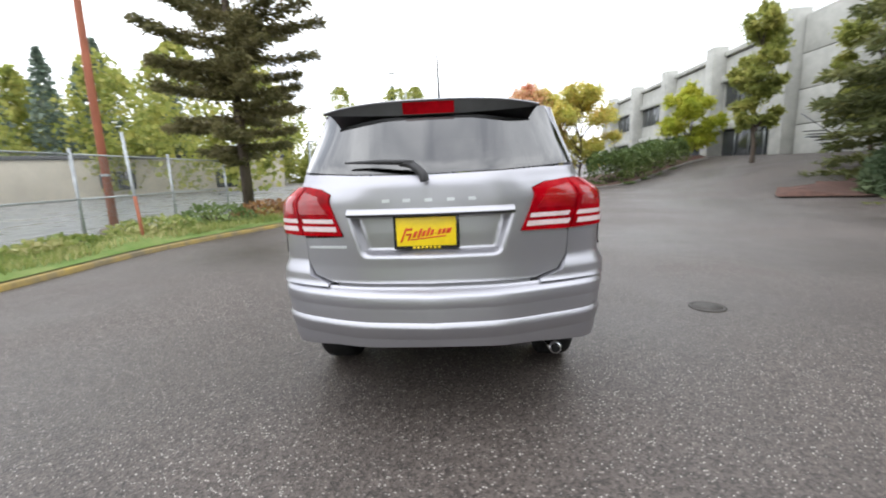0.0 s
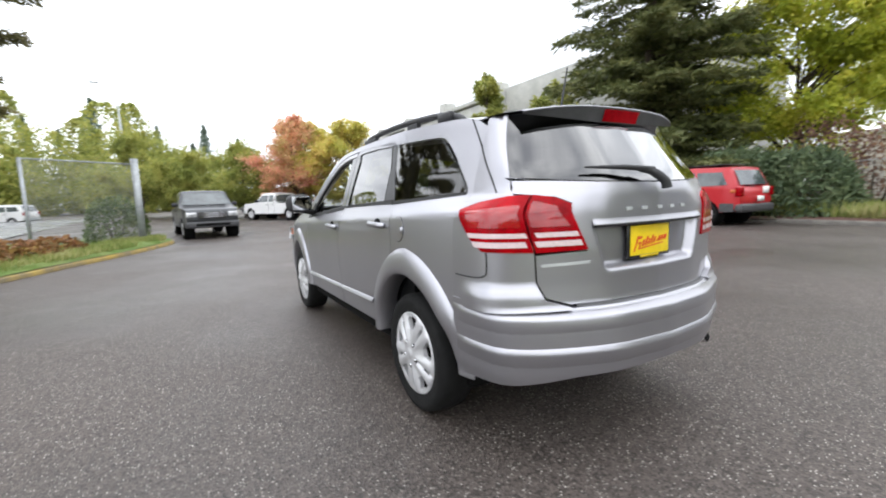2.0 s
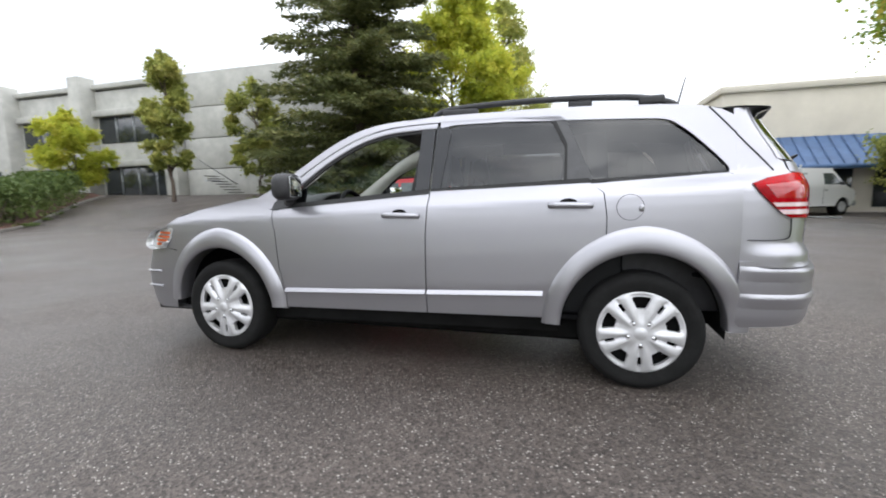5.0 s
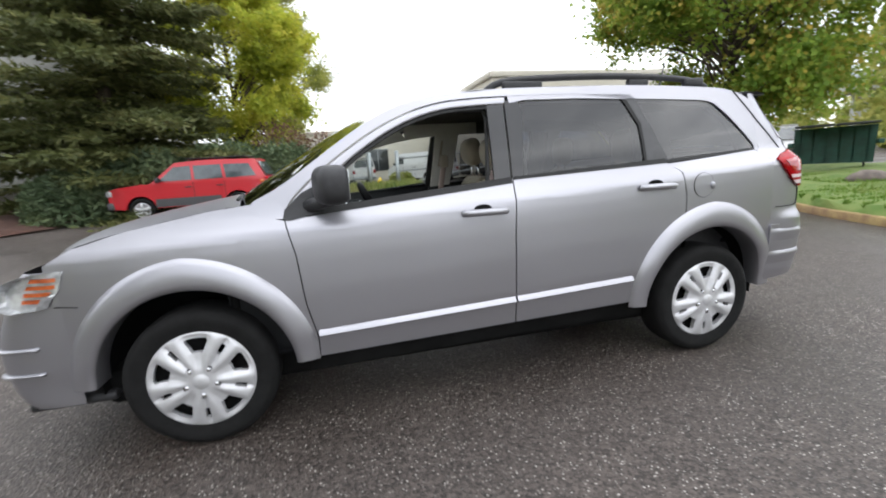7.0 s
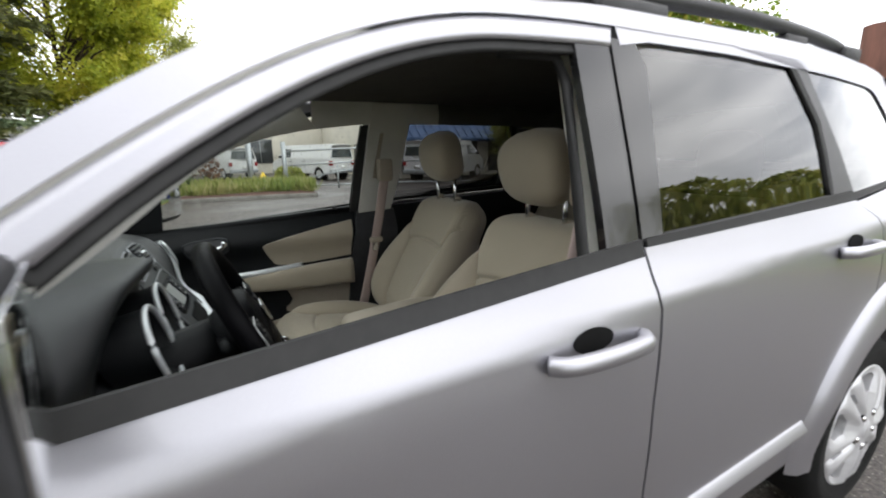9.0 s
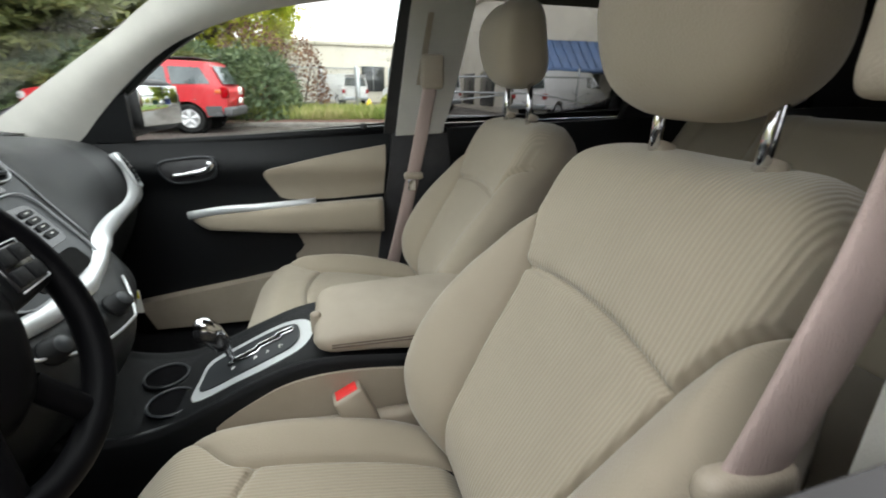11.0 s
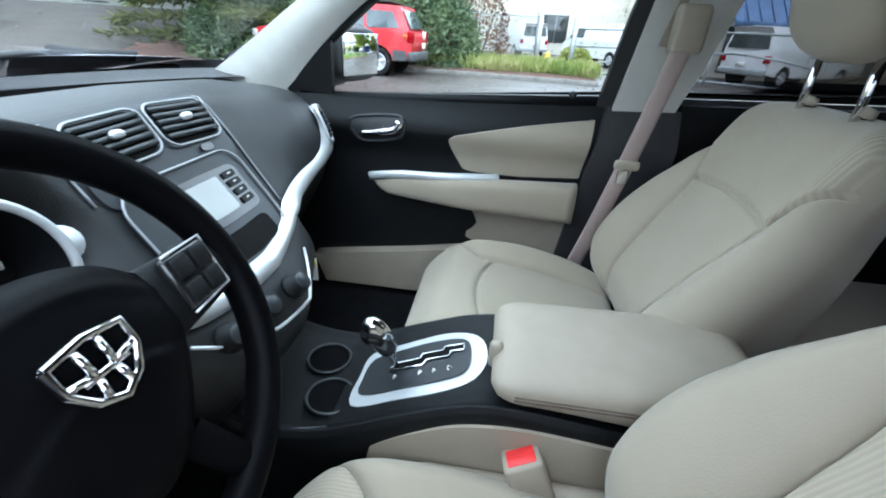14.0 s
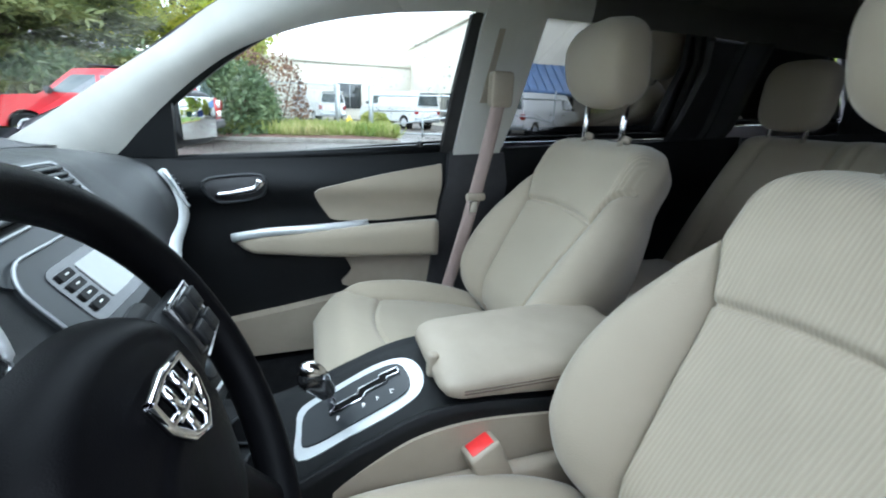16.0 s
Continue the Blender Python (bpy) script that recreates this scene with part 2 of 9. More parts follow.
def fabric_material(name, color, rib=0.0, period=0.0085):
    """Woven seat cloth: fine weave, and ribs that run fore and aft where asked for."""
    m = bpy.data.materials.new(name)
    m.use_nodes = True
    nt = m.node_tree
    N, L = nt.nodes.new, nt.links.new
    b = nt.nodes["Principled BSDF"]
    b.inputs["Roughness"].default_value = 0.92
    b.inputs["Specular IOR Level"].default_value = 0.15
    b.inputs["Sheen Weight"].default_value = 0.25
    tc = N("ShaderNodeTexCoord")
    n1 = N("ShaderNodeTexNoise")
    n1.inputs["Scale"].default_value = 380
    n1.inputs["Detail"].default_value = 3
    L(tc.outputs["Object"], n1.inputs["Vector"])
    n2 = N("ShaderNodeTexNoise")
    n2.inputs["Scale"].default_value = 7
    n2.inputs["Detail"].default_value = 5
    L(tc.outputs["Object"], n2.inputs["Vector"])
    mr = N("ShaderNodeMapRange")
    mr.inputs["To Min"].default_value = 0.9
    mr.inputs["To Max"].default_value = 1.1
    L(n2.outputs["Fac"], mr.inputs["Value"])
    mx = N("ShaderNodeMix")
    mx.data_type = "RGBA"
    mx.blend_type = "MULTIPLY"
    mx.inputs[0].default_value = 1
    mx.inputs[6].default_value = (*color, 1)
    L(mr.outputs["Result"], mx.inputs[7])
    last = mx.outputs[2]
    h = n1.outputs["Fac"]
    if rib:
        wv = N("ShaderNodeTexWave")
        wv.wave_type = "BANDS"
        wv.bands_direction = "X"
        wv.inputs["Scale"].default_value = 1 / period / 3.1831
        wv.inputs["Distortion"].default_value = 0.25
        wv.inputs["Detail"].default_value = 1
        L(tc.outputs["Object"], wv.inputs["Vector"])
        m2 = N("ShaderNodeMix")
        m2.data_type = "RGBA"
        m2.blend_type = "MULTIPLY"
        mr2 = N("ShaderNodeMapRange")
        mr2.inputs["To Min"].default_value = 1 - rib
        mr2.inputs["To Max"].default_value = 1.06
        L(wv.outputs["Fac"], mr2.inputs["Value"])
        m2.inputs[0].default_value = 1
        L(last, m2.inputs[6])
        L(mr2.outputs["Result"], m2.inputs[7])
        last = m2.outputs[2]
        ad = N("ShaderNodeMath")
        ad.operation = "MULTIPLY_ADD"
        ad.inputs[1].default_value = 0.25
        L(n1.outputs["Fac"], ad.inputs[0])
        L(wv.outputs["Fac"], ad.inputs[2])
        h = ad.outputs["Value"]
    L(last, b.inputs["Base Color"])
    bp = N("ShaderNodeBump")
    bp.inputs["Strength"].default_value = 0.4 if rib else 0.35
    bp.inputs["Distance"].default_value = 0.002
    L(h, bp.inputs["Height"])
    L(bp.outputs["Normal"], b.inputs["Normal"])
    return m


M_ASPHALT = asphalt_material()
M_SILVER = paint_material("silver_paint", (0.385, 0.382, 0.410), 0.88, 0.38, 0.10)
M_RED = paint_material("red_paint", (0.45, 0.012, 0.02), 0.0, 0.35)
M_WHITE = paint_material("white_paint", (0.72, 0.72, 0.72), 0.0, 0.35)
M_GREYCAR = paint_material("grey_paint", (0.05, 0.053, 0.057), 0.5, 0.35, 0.1)
M_BLACKGLOSS = mat("black_gloss", (0.012, 0.012, 0.013), 0.18, coat=0.3)
M_BLACK = mat("black_plastic", (0.022, 0.022, 0.024), 0.55, vary=0.2, vscale=20, bump=0.15, bscale=500)
M_GREYPL = mat("grey_plastic", (0.06, 0.06, 0.063), 0.5, vary=0.15, vscale=12, bump=0.1, bscale=400)
M_SEAL = mat("rubber_seal", (0.012, 0.012, 0.012), 0.7, vary=0.2, vscale=30)
M_RUBBER = mat("tyre_rubber", (0.008, 0.008, 0.008), 0.85, spec=0.25, vary=0.3, vscale=14, bump=0.3, bscale=120)
M_DARK = mat("underbody_black", (0.007, 0.007, 0.007), 0.9, spec=0.1, vary=0.3, vscale=8)
M_RIM = mat("hubcap_silver", (0.58, 0.58, 0.595), 0.42, metal=0.45, vary=0.06, vscale=10)
M_CHROME = mat("chrome", (0.72, 0.72, 0.74), 0.08, metal=1.0, vary=0.04, vscale=14)
M_REDLENS = mat("red_lens", (0.27, 0.001, 0.005), 0.14, spec=0.1, coat=0.0, vary=0.35, vscale=9, rvary=0.05)
M_REDDARK = mat("red_lens_dark", (0.28, 0.005, 0.008), 0.12, coat=0.6, vary=0.2, vscale=9)
M_CLEARLENS = mat("clear_lens", (0.62, 0.50, 0.50), 0.1, coat=0.6, vary=0.2, vscale=60, stretch=(6, 6, 1))
M_AMBER = mat("amber_lens", (0.50, 0.11, 0.03), 0.15, coat=0.5, vary=0.3, vscale=30)
M_HEADLENS = mat("headlamp_lens", (0.52, 0.53, 0.54), 0.14, metal=0.35, coat=0.7, vary=0.4, vscale=16)
M_GLASS = glass_material("clear_glass", (0.80, 0.85, 0.83))
M_TINT = glass_material("privacy_glass", (0.25, 0.255, 0.26), 2.0)
M_TINTR = glass_material("rear_glass", (0.012, 0.012, 0.013), 3.2)
M_CARGLASS = mat("far_car_glass", (0.055, 0.068, 0.072), 0.05, spec=1.0, vary=0.3, vscale=3)
M_YELLOW = mat("yellow_plate", (0.85, 0.62, 0.01), 0.4, vary=0.05, vscale=30)
M_PLATERED = mat("plate_red", (0.62, 0.05, 0.01), 0.45, vary=0.1, vscale=30)
M_BEIGE = fabric_material("beige_cloth", (0.325, 0.28, 0.215))
M_RIBBED = fabric_material("beige_ribbed_cloth", (0.34, 0.295, 0.225), 0.075, 0.0062)
M_BEIGEPL = mat("beige_plastic", (0.32, 0.275, 0.215), 0.6, vary=0.06, vscale=9, bump=0.15, bscale=500)
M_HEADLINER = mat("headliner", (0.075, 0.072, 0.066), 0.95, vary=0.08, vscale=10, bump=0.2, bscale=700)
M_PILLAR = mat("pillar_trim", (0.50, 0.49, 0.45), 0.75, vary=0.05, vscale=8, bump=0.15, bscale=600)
M_BELT = mat("belt_webbing", (0.36, 0.28, 0.255), 0.8, vary=0.08, vscale=12, bump=0.4, bscale=900, stretch=(1, 1, 0.2))
M_DASH = mat("dash_black", (0.0030, 0.0036, 0.0044), 0.5, spec=0.24, vary=0.15, vscale=9, bump=0.25, bscale=650)
M_DASHTOP = mat("dash_skin", (0.005, 0.0062, 0.0073), 0.43, spec=0.56, vary=0.15, vscale=9, bump=0.25, bscale=650)
M_DASHGREY = mat("dash_grey", (0.02, 0.023, 0.026), 0.4, vary=0.1, vscale=10)
M_SATIN = mat("satin_silver", (0.60, 0.62, 0.63), 0.36, metal=0.45, vary=0.05, vscale=12)
M_RIMDULL = mat("dull_silver_rim", (0.27, 0.28, 0.29), 0.42, metal=0.45, vary=0.08, vscale=14)
M_SCREEN = mat("screen", (0.30, 0.31, 0.30), 0.25, vary=0.05, vscale=8)
M_LEATHER = mat("wheel_leather", (0.002, 0.002, 0.0025), 0.42, spec=0.05, vary=0.2, vscale=14, bump=0.12, bscale=900)
M_BUCKLE = mat("red_button", (0.72, 0.03, 0.03), 0.4, vary=0.06, vscale=40)
M_CARPET = mat("black_carpet", (0.008, 0.008, 0.009), 0.95, spec=0.1, vary=0.3, vscale=20, bump=0.5, bscale=300)
M_LABEL = mat("paper_label", (0.8, 0.8, 0.76), 0.6, vary=0.05, vscale=30)
M_CUP = mat("cup_shade", (0.004, 0.004, 0.0045), 0.9, spec=0.05, vary=0.2, vscale=20)
M_STITCH = mat("brown_stitching", (0.13, 0.10, 0.08), 0.9, vary=0.2, vscale=60)
M_LABELY = mat("yellow_label", (0.85, 0.75, 0.05), 0.6, vary=0.05, vscale=30)

# ---- mesh tools ----


def true_normals(me):
    """Shade curved sheets by the surface they were cut from, not by their triangles."""
    n = len(me.vertices)
    cn = np.zeros(n * 3, np.float32)
    me.attributes["cn"].data.foreach_get("vector", cn)
    cn = cn.reshape(-1, 3)
    ok = (np.abs(cn).sum(1) > 0.1)
    out = [tuple(c.vector) for c in me.corner_normals]
    for p in me.polygons:
        ids = list(p.vertices)
        if all(ok[i] for i in ids):
            for li, i in zip(p.loop_indices, ids):
                s = 1.0 if float(np.dot(cn[i], p.normal)) >= 0 else -1.0
                out[li] = tuple(float(s * c) for c in cn[i])
    me.attributes.remove(me.attributes["cn"])
    me.normals_split_custom_set(out)


def part(name, bm, material, parent, label="", smooth=True):
    """Link a bmesh as one mesh object under a thing or a part."""
    me = bpy.data.meshes.new(name)
    if smooth:
        for f in bm.faces:
            f.smooth = True
    bm.to_mesh(me)
    bm.free()
    if "cn" in me.attributes:
        true_normals(me)
    me.materials.append(material)
    ob = new(name, me)
    if parent:
        ob.parent = parent
    if label:
        ob["label"] = label
    return ob


def thing(name, label, category, m=None, group="", kind=""):
    ob = new(name)
    ob.empty_display_size = 0.2
    if m is not None:
        ob.matrix_basis = m
    return tagged(ob, label, category, group, kind)


def spline(pts, n=6, closed=False):
    """Catmull-Rom curve through points of any dimension."""
    P = [np.array(p, float) for p in pts]
    k = len(P)
    out = []
    for i in range(k if closed else k - 1):
        if closed:
            a, b, c, d = P[i - 1], P[i], P[(i + 1) % k], P[(i + 2) % k]
        else:
            a, b, c, d = P[max(i - 1, 0)], P[i], P[i + 1], P[min(i + 2, k - 1)]
        for j in range(n):
            t = j / n
            out.append(0.5 * (2 * b + (c - a) * t + (2 * a - 5 * b + 4 * c - d) * t * t + (3 * b - a - 3 * c + d) * t ** 3))
    if not closed:
        out.append(P[-1])
    return [tuple(p) for p in out]


def ease(x, table):
    """Smoothed table lookup."""
    xs = [a for a, _ in table]
    ys = [b for _, b in table]
    return float(np.interp(x, xs, ys))


def panel(outline, fn, du=0.09, dv=0.09, depth=0.014, h=0.010):
    """A sheet cut to an outline in (u, v), laid on a curved surface fn(u, v, w), with its edge turned in."""
    bm = bmesh.new()
    vs = [bm.verts.new((u, v, 0)) for u, v in outline]
    bm.faces.new(vs)
    bmesh.ops.triangulate(bm, faces=bm.faces[:])
    us = [u for u, _ in outline]
    ws = [v for _, v in outline]
    for k, lo, hi, step in ((0, min(us), max(us), du), (1, min(ws), max(ws), dv)):
        no = (1, 0, 0) if k == 0 else (0, 1, 0)
        c = math.ceil(lo / step + 0.01) * step
        while c < hi - 1e-4:
            co = (c, 0, 0) if k == 0 else (0, c, 0)
            bmesh.ops.bisect_plane(bm, geom=bm.verts[:] + bm.edges[:] + bm.faces[:], plane_co=co, plane_no=no, dist=1e-5)
            c += step
    edge = [e for e in bm.edges if e.is_boundary]
    if depth:
        r = bmesh.ops.extrude_edge_only(bm, edges=edge)
        for v in r["geom"]:
            if isinstance(v, bmesh.types.BMVert):
                v.co.z = -depth
        for e in edge:
            e.smooth = False
    cn = bm.verts.layers.float_vector.new("cn")
    for v in bm.verts:
        u, w, q = v.co
        if q == 0:
            t = (Vector(fn(u + h, w, 0)) - Vector(fn(u - h, w, 0))).cross(Vector(fn(u, w + h, 0)) - Vector(fn(u, w - h, 0)))
            v[cn] = t.normalized() if t.length > 1e-9 else Vector((0, 0, 0))
        v.co = fn(u, w, q)
    bmesh.ops.recalc_face_normals(bm, faces=bm.faces[:])
    return bm


def strip(a, b, fn, depth=0.02):
    """A ribbon between two edges of equally many (u, v), laid on fn, its edges turned in."""
    def f(i, j):
        k = min(int(j * (len(a) - 1) + 0.5), len(a) - 1)
        r = min(int(i * 5 + 0.5), 5)
        e = (0, 0, 0.33, 0.67, 1, 1)[r]
        return fn(a[k][0] + (b[k][0] - a[k][0]) * e, a[k][1] + (b[k][1] - a[k][1]) * e, -depth if r in (0, 5) else 0.0)
    bm = grid(f, 5, len(a) - 1)
    for e in bm.edges:
        if len(e.link_faces) == 2 and e.calc_face_angle(0) > 0.6:
            e.smooth = False
    return bm


def sweep(prof, us, fn):
    """A bar of profile (v, w) swept along u on fn."""
    def f(i, j):
        v, w = prof[min(int(i * (len(prof) - 1) + 0.5), len(prof) - 1)]
        u = us[min(int(j * (len(us) - 1) + 0.5), len(us) - 1)]
        return fn(u, v(u) if callable(v) else v, w)
    bm = grid(f, len(prof) - 1, len(us) - 1)
    for e in bm.edges:
        if len(e.link_faces) == 2 and e.calc_face_angle(0) > 0.6:
            e.smooth = False
    return bm


def grid(fn, nu, nv, closed_u=False, cap=False):
    """A sheet of quads fn(i / nu, j / nv)."""
    bm = bmesh.new()
    rows = []
    for j in range(nv + 1):
        rows.append([bm.verts.new(fn(i / nu, j / nv)) for i in range(nu if closed_u else nu + 1)])
    for j in range(nv):
        a, b = rows[j], rows[j + 1]
        for i in range(nu):
            k = (i + 1) % len(a)
            bm.faces.new((a[i], a[k], b[k], b[i]))
    if cap:
        bm.faces.new(rows[0][::-1])
        bm.faces.new(rows[-1])
    return bm


def box(cx, cy, cz, sx, sy, sz, bev=0.0, seg=2, bm=None, m=None):
    """A block with rounded edges, added to bm if given."""
    b = bmesh.new()
    bmesh.ops.create_cube(b, size=1)
    for v in b.verts:
        v.co = Vector((v.co.x * sx, v.co.y * sy, v.co.z * sz))
    if bev:
        bmesh.ops.bevel(b, geom=b.edges[:], offset=min(bev, 0.49 * min(sx, sy, sz)), segments=seg, affect="EDGES", profile=0.5)
    for v in b.verts:
        v.co += Vector((cx, cy, cz))
    if m is not None:
        b.transform(m)
    return merge(b, bm) if bm else b


def merge(b, bm):
    me = bpy.data.meshes.new("tmp")
    b.to_mesh(me)
    b.free()
    bm.from_mesh(me)
    bpy.data.meshes.remove(me)
    return bm


def tube(path, radius, seg=10, bm=None, flat=1.0, caps=True):
    """A round bar along a path of points; radius a number or one for each point."""
    b = bm or bmesh.new()
    P = [Vector(p) for p in path]
    rad = radius if hasattr(radius, "__len__") else [radius] * len(P)
    up = Vector((0.13, 0.21, 1)).normalized()
    rings = []
    for i, p in enumerate(P):
        d = (P[min(i + 1, len(P) - 1)] - P[max(i - 1, 0)]).normalized()
        u = up if abs(d.dot(up)) < 0.95 else Vector((1, 0.1, 0))
        s = d.cross(u).normalized()
        t = s.cross(d)
        rings.append([b.verts.new(p + rad[i] * (math.cos(2 * math.pi * k / seg) * s + flat * math.sin(2 * math.pi * k / seg) * t)) for k in range(seg)])
    for a, c in zip(rings, rings[1:]):
        for k in range(seg):
            b.faces.new((a[k], a[(k + 1) % seg], c[(k + 1) % seg], c[k]))
    if caps:
        b.faces.new(rings[0][::-1])
        b.faces.new(rings[-1])
    return b


def lathe(profile, seg=40, axis="x"):
    """A turned body: profile of (r, h) about an axis."""
    def f(u, v):
        i = v * (len(profile) - 1)
        k = min(int(i + 1e-6), len(profile) - 1)
        r, h = profile[k]
        a = 2 * math.pi * u
        if axis == "x":
            return (h, r * math.cos(a), r * math.sin(a))
        return (r * math.cos(a), r * math.sin(a), h)
    return grid(f, seg, len(profile) - 1, closed_u=True)


def blob(c, r, p=2.4, nu=24, nv=14, m=None):
    """A rounded body (superellipsoid) with half axes r."""
    def sg(v, e):
        return math.copysign(abs(v) ** e, v)
    e = 2 / p

    def f(u, v):
        a, b = 2 * math.pi * u, math.pi * (v - 0.5)
        k = sg(math.cos(b), e)
        return Vector((c[0] + r[0] * k * sg(math.cos(a), e), c[1] + r[1] * k * sg(math.sin(a), e), c[2] + r[2] * sg(math.sin(b), e)))
    bm = grid(f, nu, nv, closed_u=True)
    bmesh.ops.remove_doubles(bm, verts=bm.verts[:], dist=1e-5)
    if m is not None:
        bm.transform(m)
    return bm

# ---- the silver car: body surfaces (rear axle at y = 0, nose towards +y) ----
SECTION = [(-1.1, 0.74), (-0.95, 0.79), (-0.8, 0.828), (-0.6, 0.85), (-0.4, 0.856), (-0.25, 0.855), (-0.17, 0.852), (-0.10, 0.845),
           (-0.05, 0.815), (0.0, 0.790), (0.12, 0.758), (0.45, 0.65), (0.52, 0.62), (0.6, 0.55)]


def smooth01(t):
    t = max(0.0, min(1.0, t))
    return t * t * (3 - 2 * t)


def belt(y):
    return 1.235 - 0.048 * y


def side_x(y, z):
    """Half width of the body at length y and height z."""
    h = z - belt(y)
    x = sum(ease(h + d, SECTION) for d in (-0.009, -0.003, 0.003, 0.009)) / 4
    if y < 0:
        x -= 0.11 * (y / 0.9) ** 2
    if y > 2.2:
        x -= 0.10 * ((y - 2.2) / 1.5) ** 2
    return x - 0.055 * smooth01((0.45 - y) / 0.85) * smooth01((h + 0.09) / 0.09)


def on_side(sign, lift=0.0):
    return lambda u, v, w: Vector((sign * (side_x(u, v) + w + lift), u, v))


REAR_PLAN = spline([(0, 1), (0.35, 0.955), (0.52, 0.890), (0.65, 0.815), (0.777, 0.73), (0.88, 0.635), (0.94, 0.545), (0.975, 0.43), (0.994, 0.23), (1.0, 0)], 24)
REAR_X = [p[0] for p in REAR_PLAN]
REAR_Y = [p[1] for p in REAR_PLAN]
REAR_S = [0.0]
for pa, pb in zip(REAR_PLAN, REAR_PLAN[1:]):
    REAR_S.append(REAR_S[-1] + math.hypot((pb[0] - pa[0]) * 0.82, (pb[1] - pa[1]) * 0.5))
REAR_C = [(0.2, -0.90), (0.35, -0.99), (0.45, -1.02), (0.55, -1.035), (0.70, -1.03), (0.735, -1.01), (0.76, -0.965), (0.85, -0.96), (1.0, -0.965),
          (1.24, -0.955), (1.29, -0.935), (1.6, -0.705), (1.66, -0.65), (1.72, -0.58)]


def s_of_x(x):
    return float(np.interp(x / 0.82, REAR_X, REAR_S))


def s_of_y(y):
    return float(np.interp((y + 0.47) / -0.5, REAR_Y[::-1], REAR_S[::-1]))


def on_rear(lift=0.0):
    def f(s, v, w):
        a = abs(s)
        px = float(np.interp(a, REAR_S, REAR_X))
        py = float(np.interp(a, REAR_S, REAR_Y))
        yc = sum(ease(v + d, REAR_C) for d in (-0.012, 0, 0.012)) / 3
        half = side_x(-0.47, v)
        k = w + lift
        py *= 1 - 0.5 * smooth01((v - 1.28) / 0.34) * px ** 5
        y = -0.47 + (yc + 0.47) * py
        # push along the outward direction of the plan curve
        nx, ny = px ** 3, -max(0.0, 1 - px ** 3)
        n = math.hypot(nx, ny)
        if s > 0:
            half += 0.05 * smooth01((px - 0.62) / 0.3)
        return Vector((math.copysign(px * half + k * nx / n, s), y + k * ny / n, v))
    return f


car = thing("silver_suv", "silver mid-size suv with black roof rails, parked on wet asphalt", "car")


def mirror_pair(name, outline, material, label="", lift=0.0, depth=0.014, du=0.09, dv=0.09, parent=None):
    obs = []
    for sign in (-1, 1):
        obs.append(part(name, panel(outline, on_side(sign, lift), du, dv, depth), material, parent or car, label))
    return obs


# window line, door seams and roof edge, in (y, z)
ROOF_EDGE = [(2.56, 1.165), (2.42, 1.235), (2.256, 1.345), (2.049, 1.482), (1.873, 1.572), (1.695, 1.628), (1.479, 1.652), (1.216, 1.666),
             (0.618, 1.668), (0.085, 1.656), (-0.25, 1.640), (-0.41, 1.605)]
A_SEAM = spline([(2.43, 1.075), (2.40, 1.15), (2.29, 1.255), (2.13, 1.372), (1.95, 1.482), (1.78, 1.557), (1.60, 1.603), (1.40, 1.620), (1.22, 1.624)], 4)
A_FRAME = spline([(2.425, 1.072), (2.395, 1.146), (2.284, 1.250), (2.125, 1.366), (1.946, 1.476), (1.777, 1.551), (1.598, 1.597), (1.40, 1.614), (1.234, 1.619)], 4)
A_WIN = spline([(2.345, 1.085), (2.315, 1.145), (2.215, 1.235), (2.07, 1.35), (1.90, 1.454), (1.745, 1.522), (1.585, 1.561), (1.42, 1.574), (1.245, 1.580)], 4)
A_SEAL = spline([(2.325, 1.085), (2.293, 1.140), (2.195, 1.225), (2.055, 1.334), (1.888, 1.436), (1.737, 1.503), (1.581, 1.541), (1.42, 1.553), (1.26, 1.560)], 4)
REAR_TOP = [(1.22, 1.624), (0.80, 1.624), (0.46, 1.613)]

# roof side, from the cowl to the tail, above the doors
outline = spline(ROOF_EDGE, 4) + [(-0.47, 1.57), (-0.47, 1.30), (-0.452, 1.238)] \
    + spline([(-0.428, 1.248), (-0.425, 1.287), (-0.30, 1.425), (-0.20, 1.515), (-0.11, 1.562), (0.12, 1.575), (0.43, 1.585)], 4) + [(0.46, 1.613), (0.80, 1.624)] + A_SEAM[::-1] + [(2.52, 1.08), (2.60, 1.12)]
mirror_pair("roof_side", outline, M_SILVER)

def ledge(y0, y1, top, sign):
    """A raised moulding with a broad top that faces the sky."""
    prof = [(lambda y: top(y) + 0.003, -0.004), (top, 0.002), (lambda y: top(y) - 0.004, 0.006), (lambda y: top(y) - 0.022, 0.022), (lambda y: top(y) - 0.027, 0.024), (lambda y: top(y) - 0.031, 0.020), (lambda y: top(y) - 0.034, -0.004)]
    bm = sweep(prof, [y0 + (y1 - y0) * k / 12 for k in range(13)], on_side(sign))
    return bm


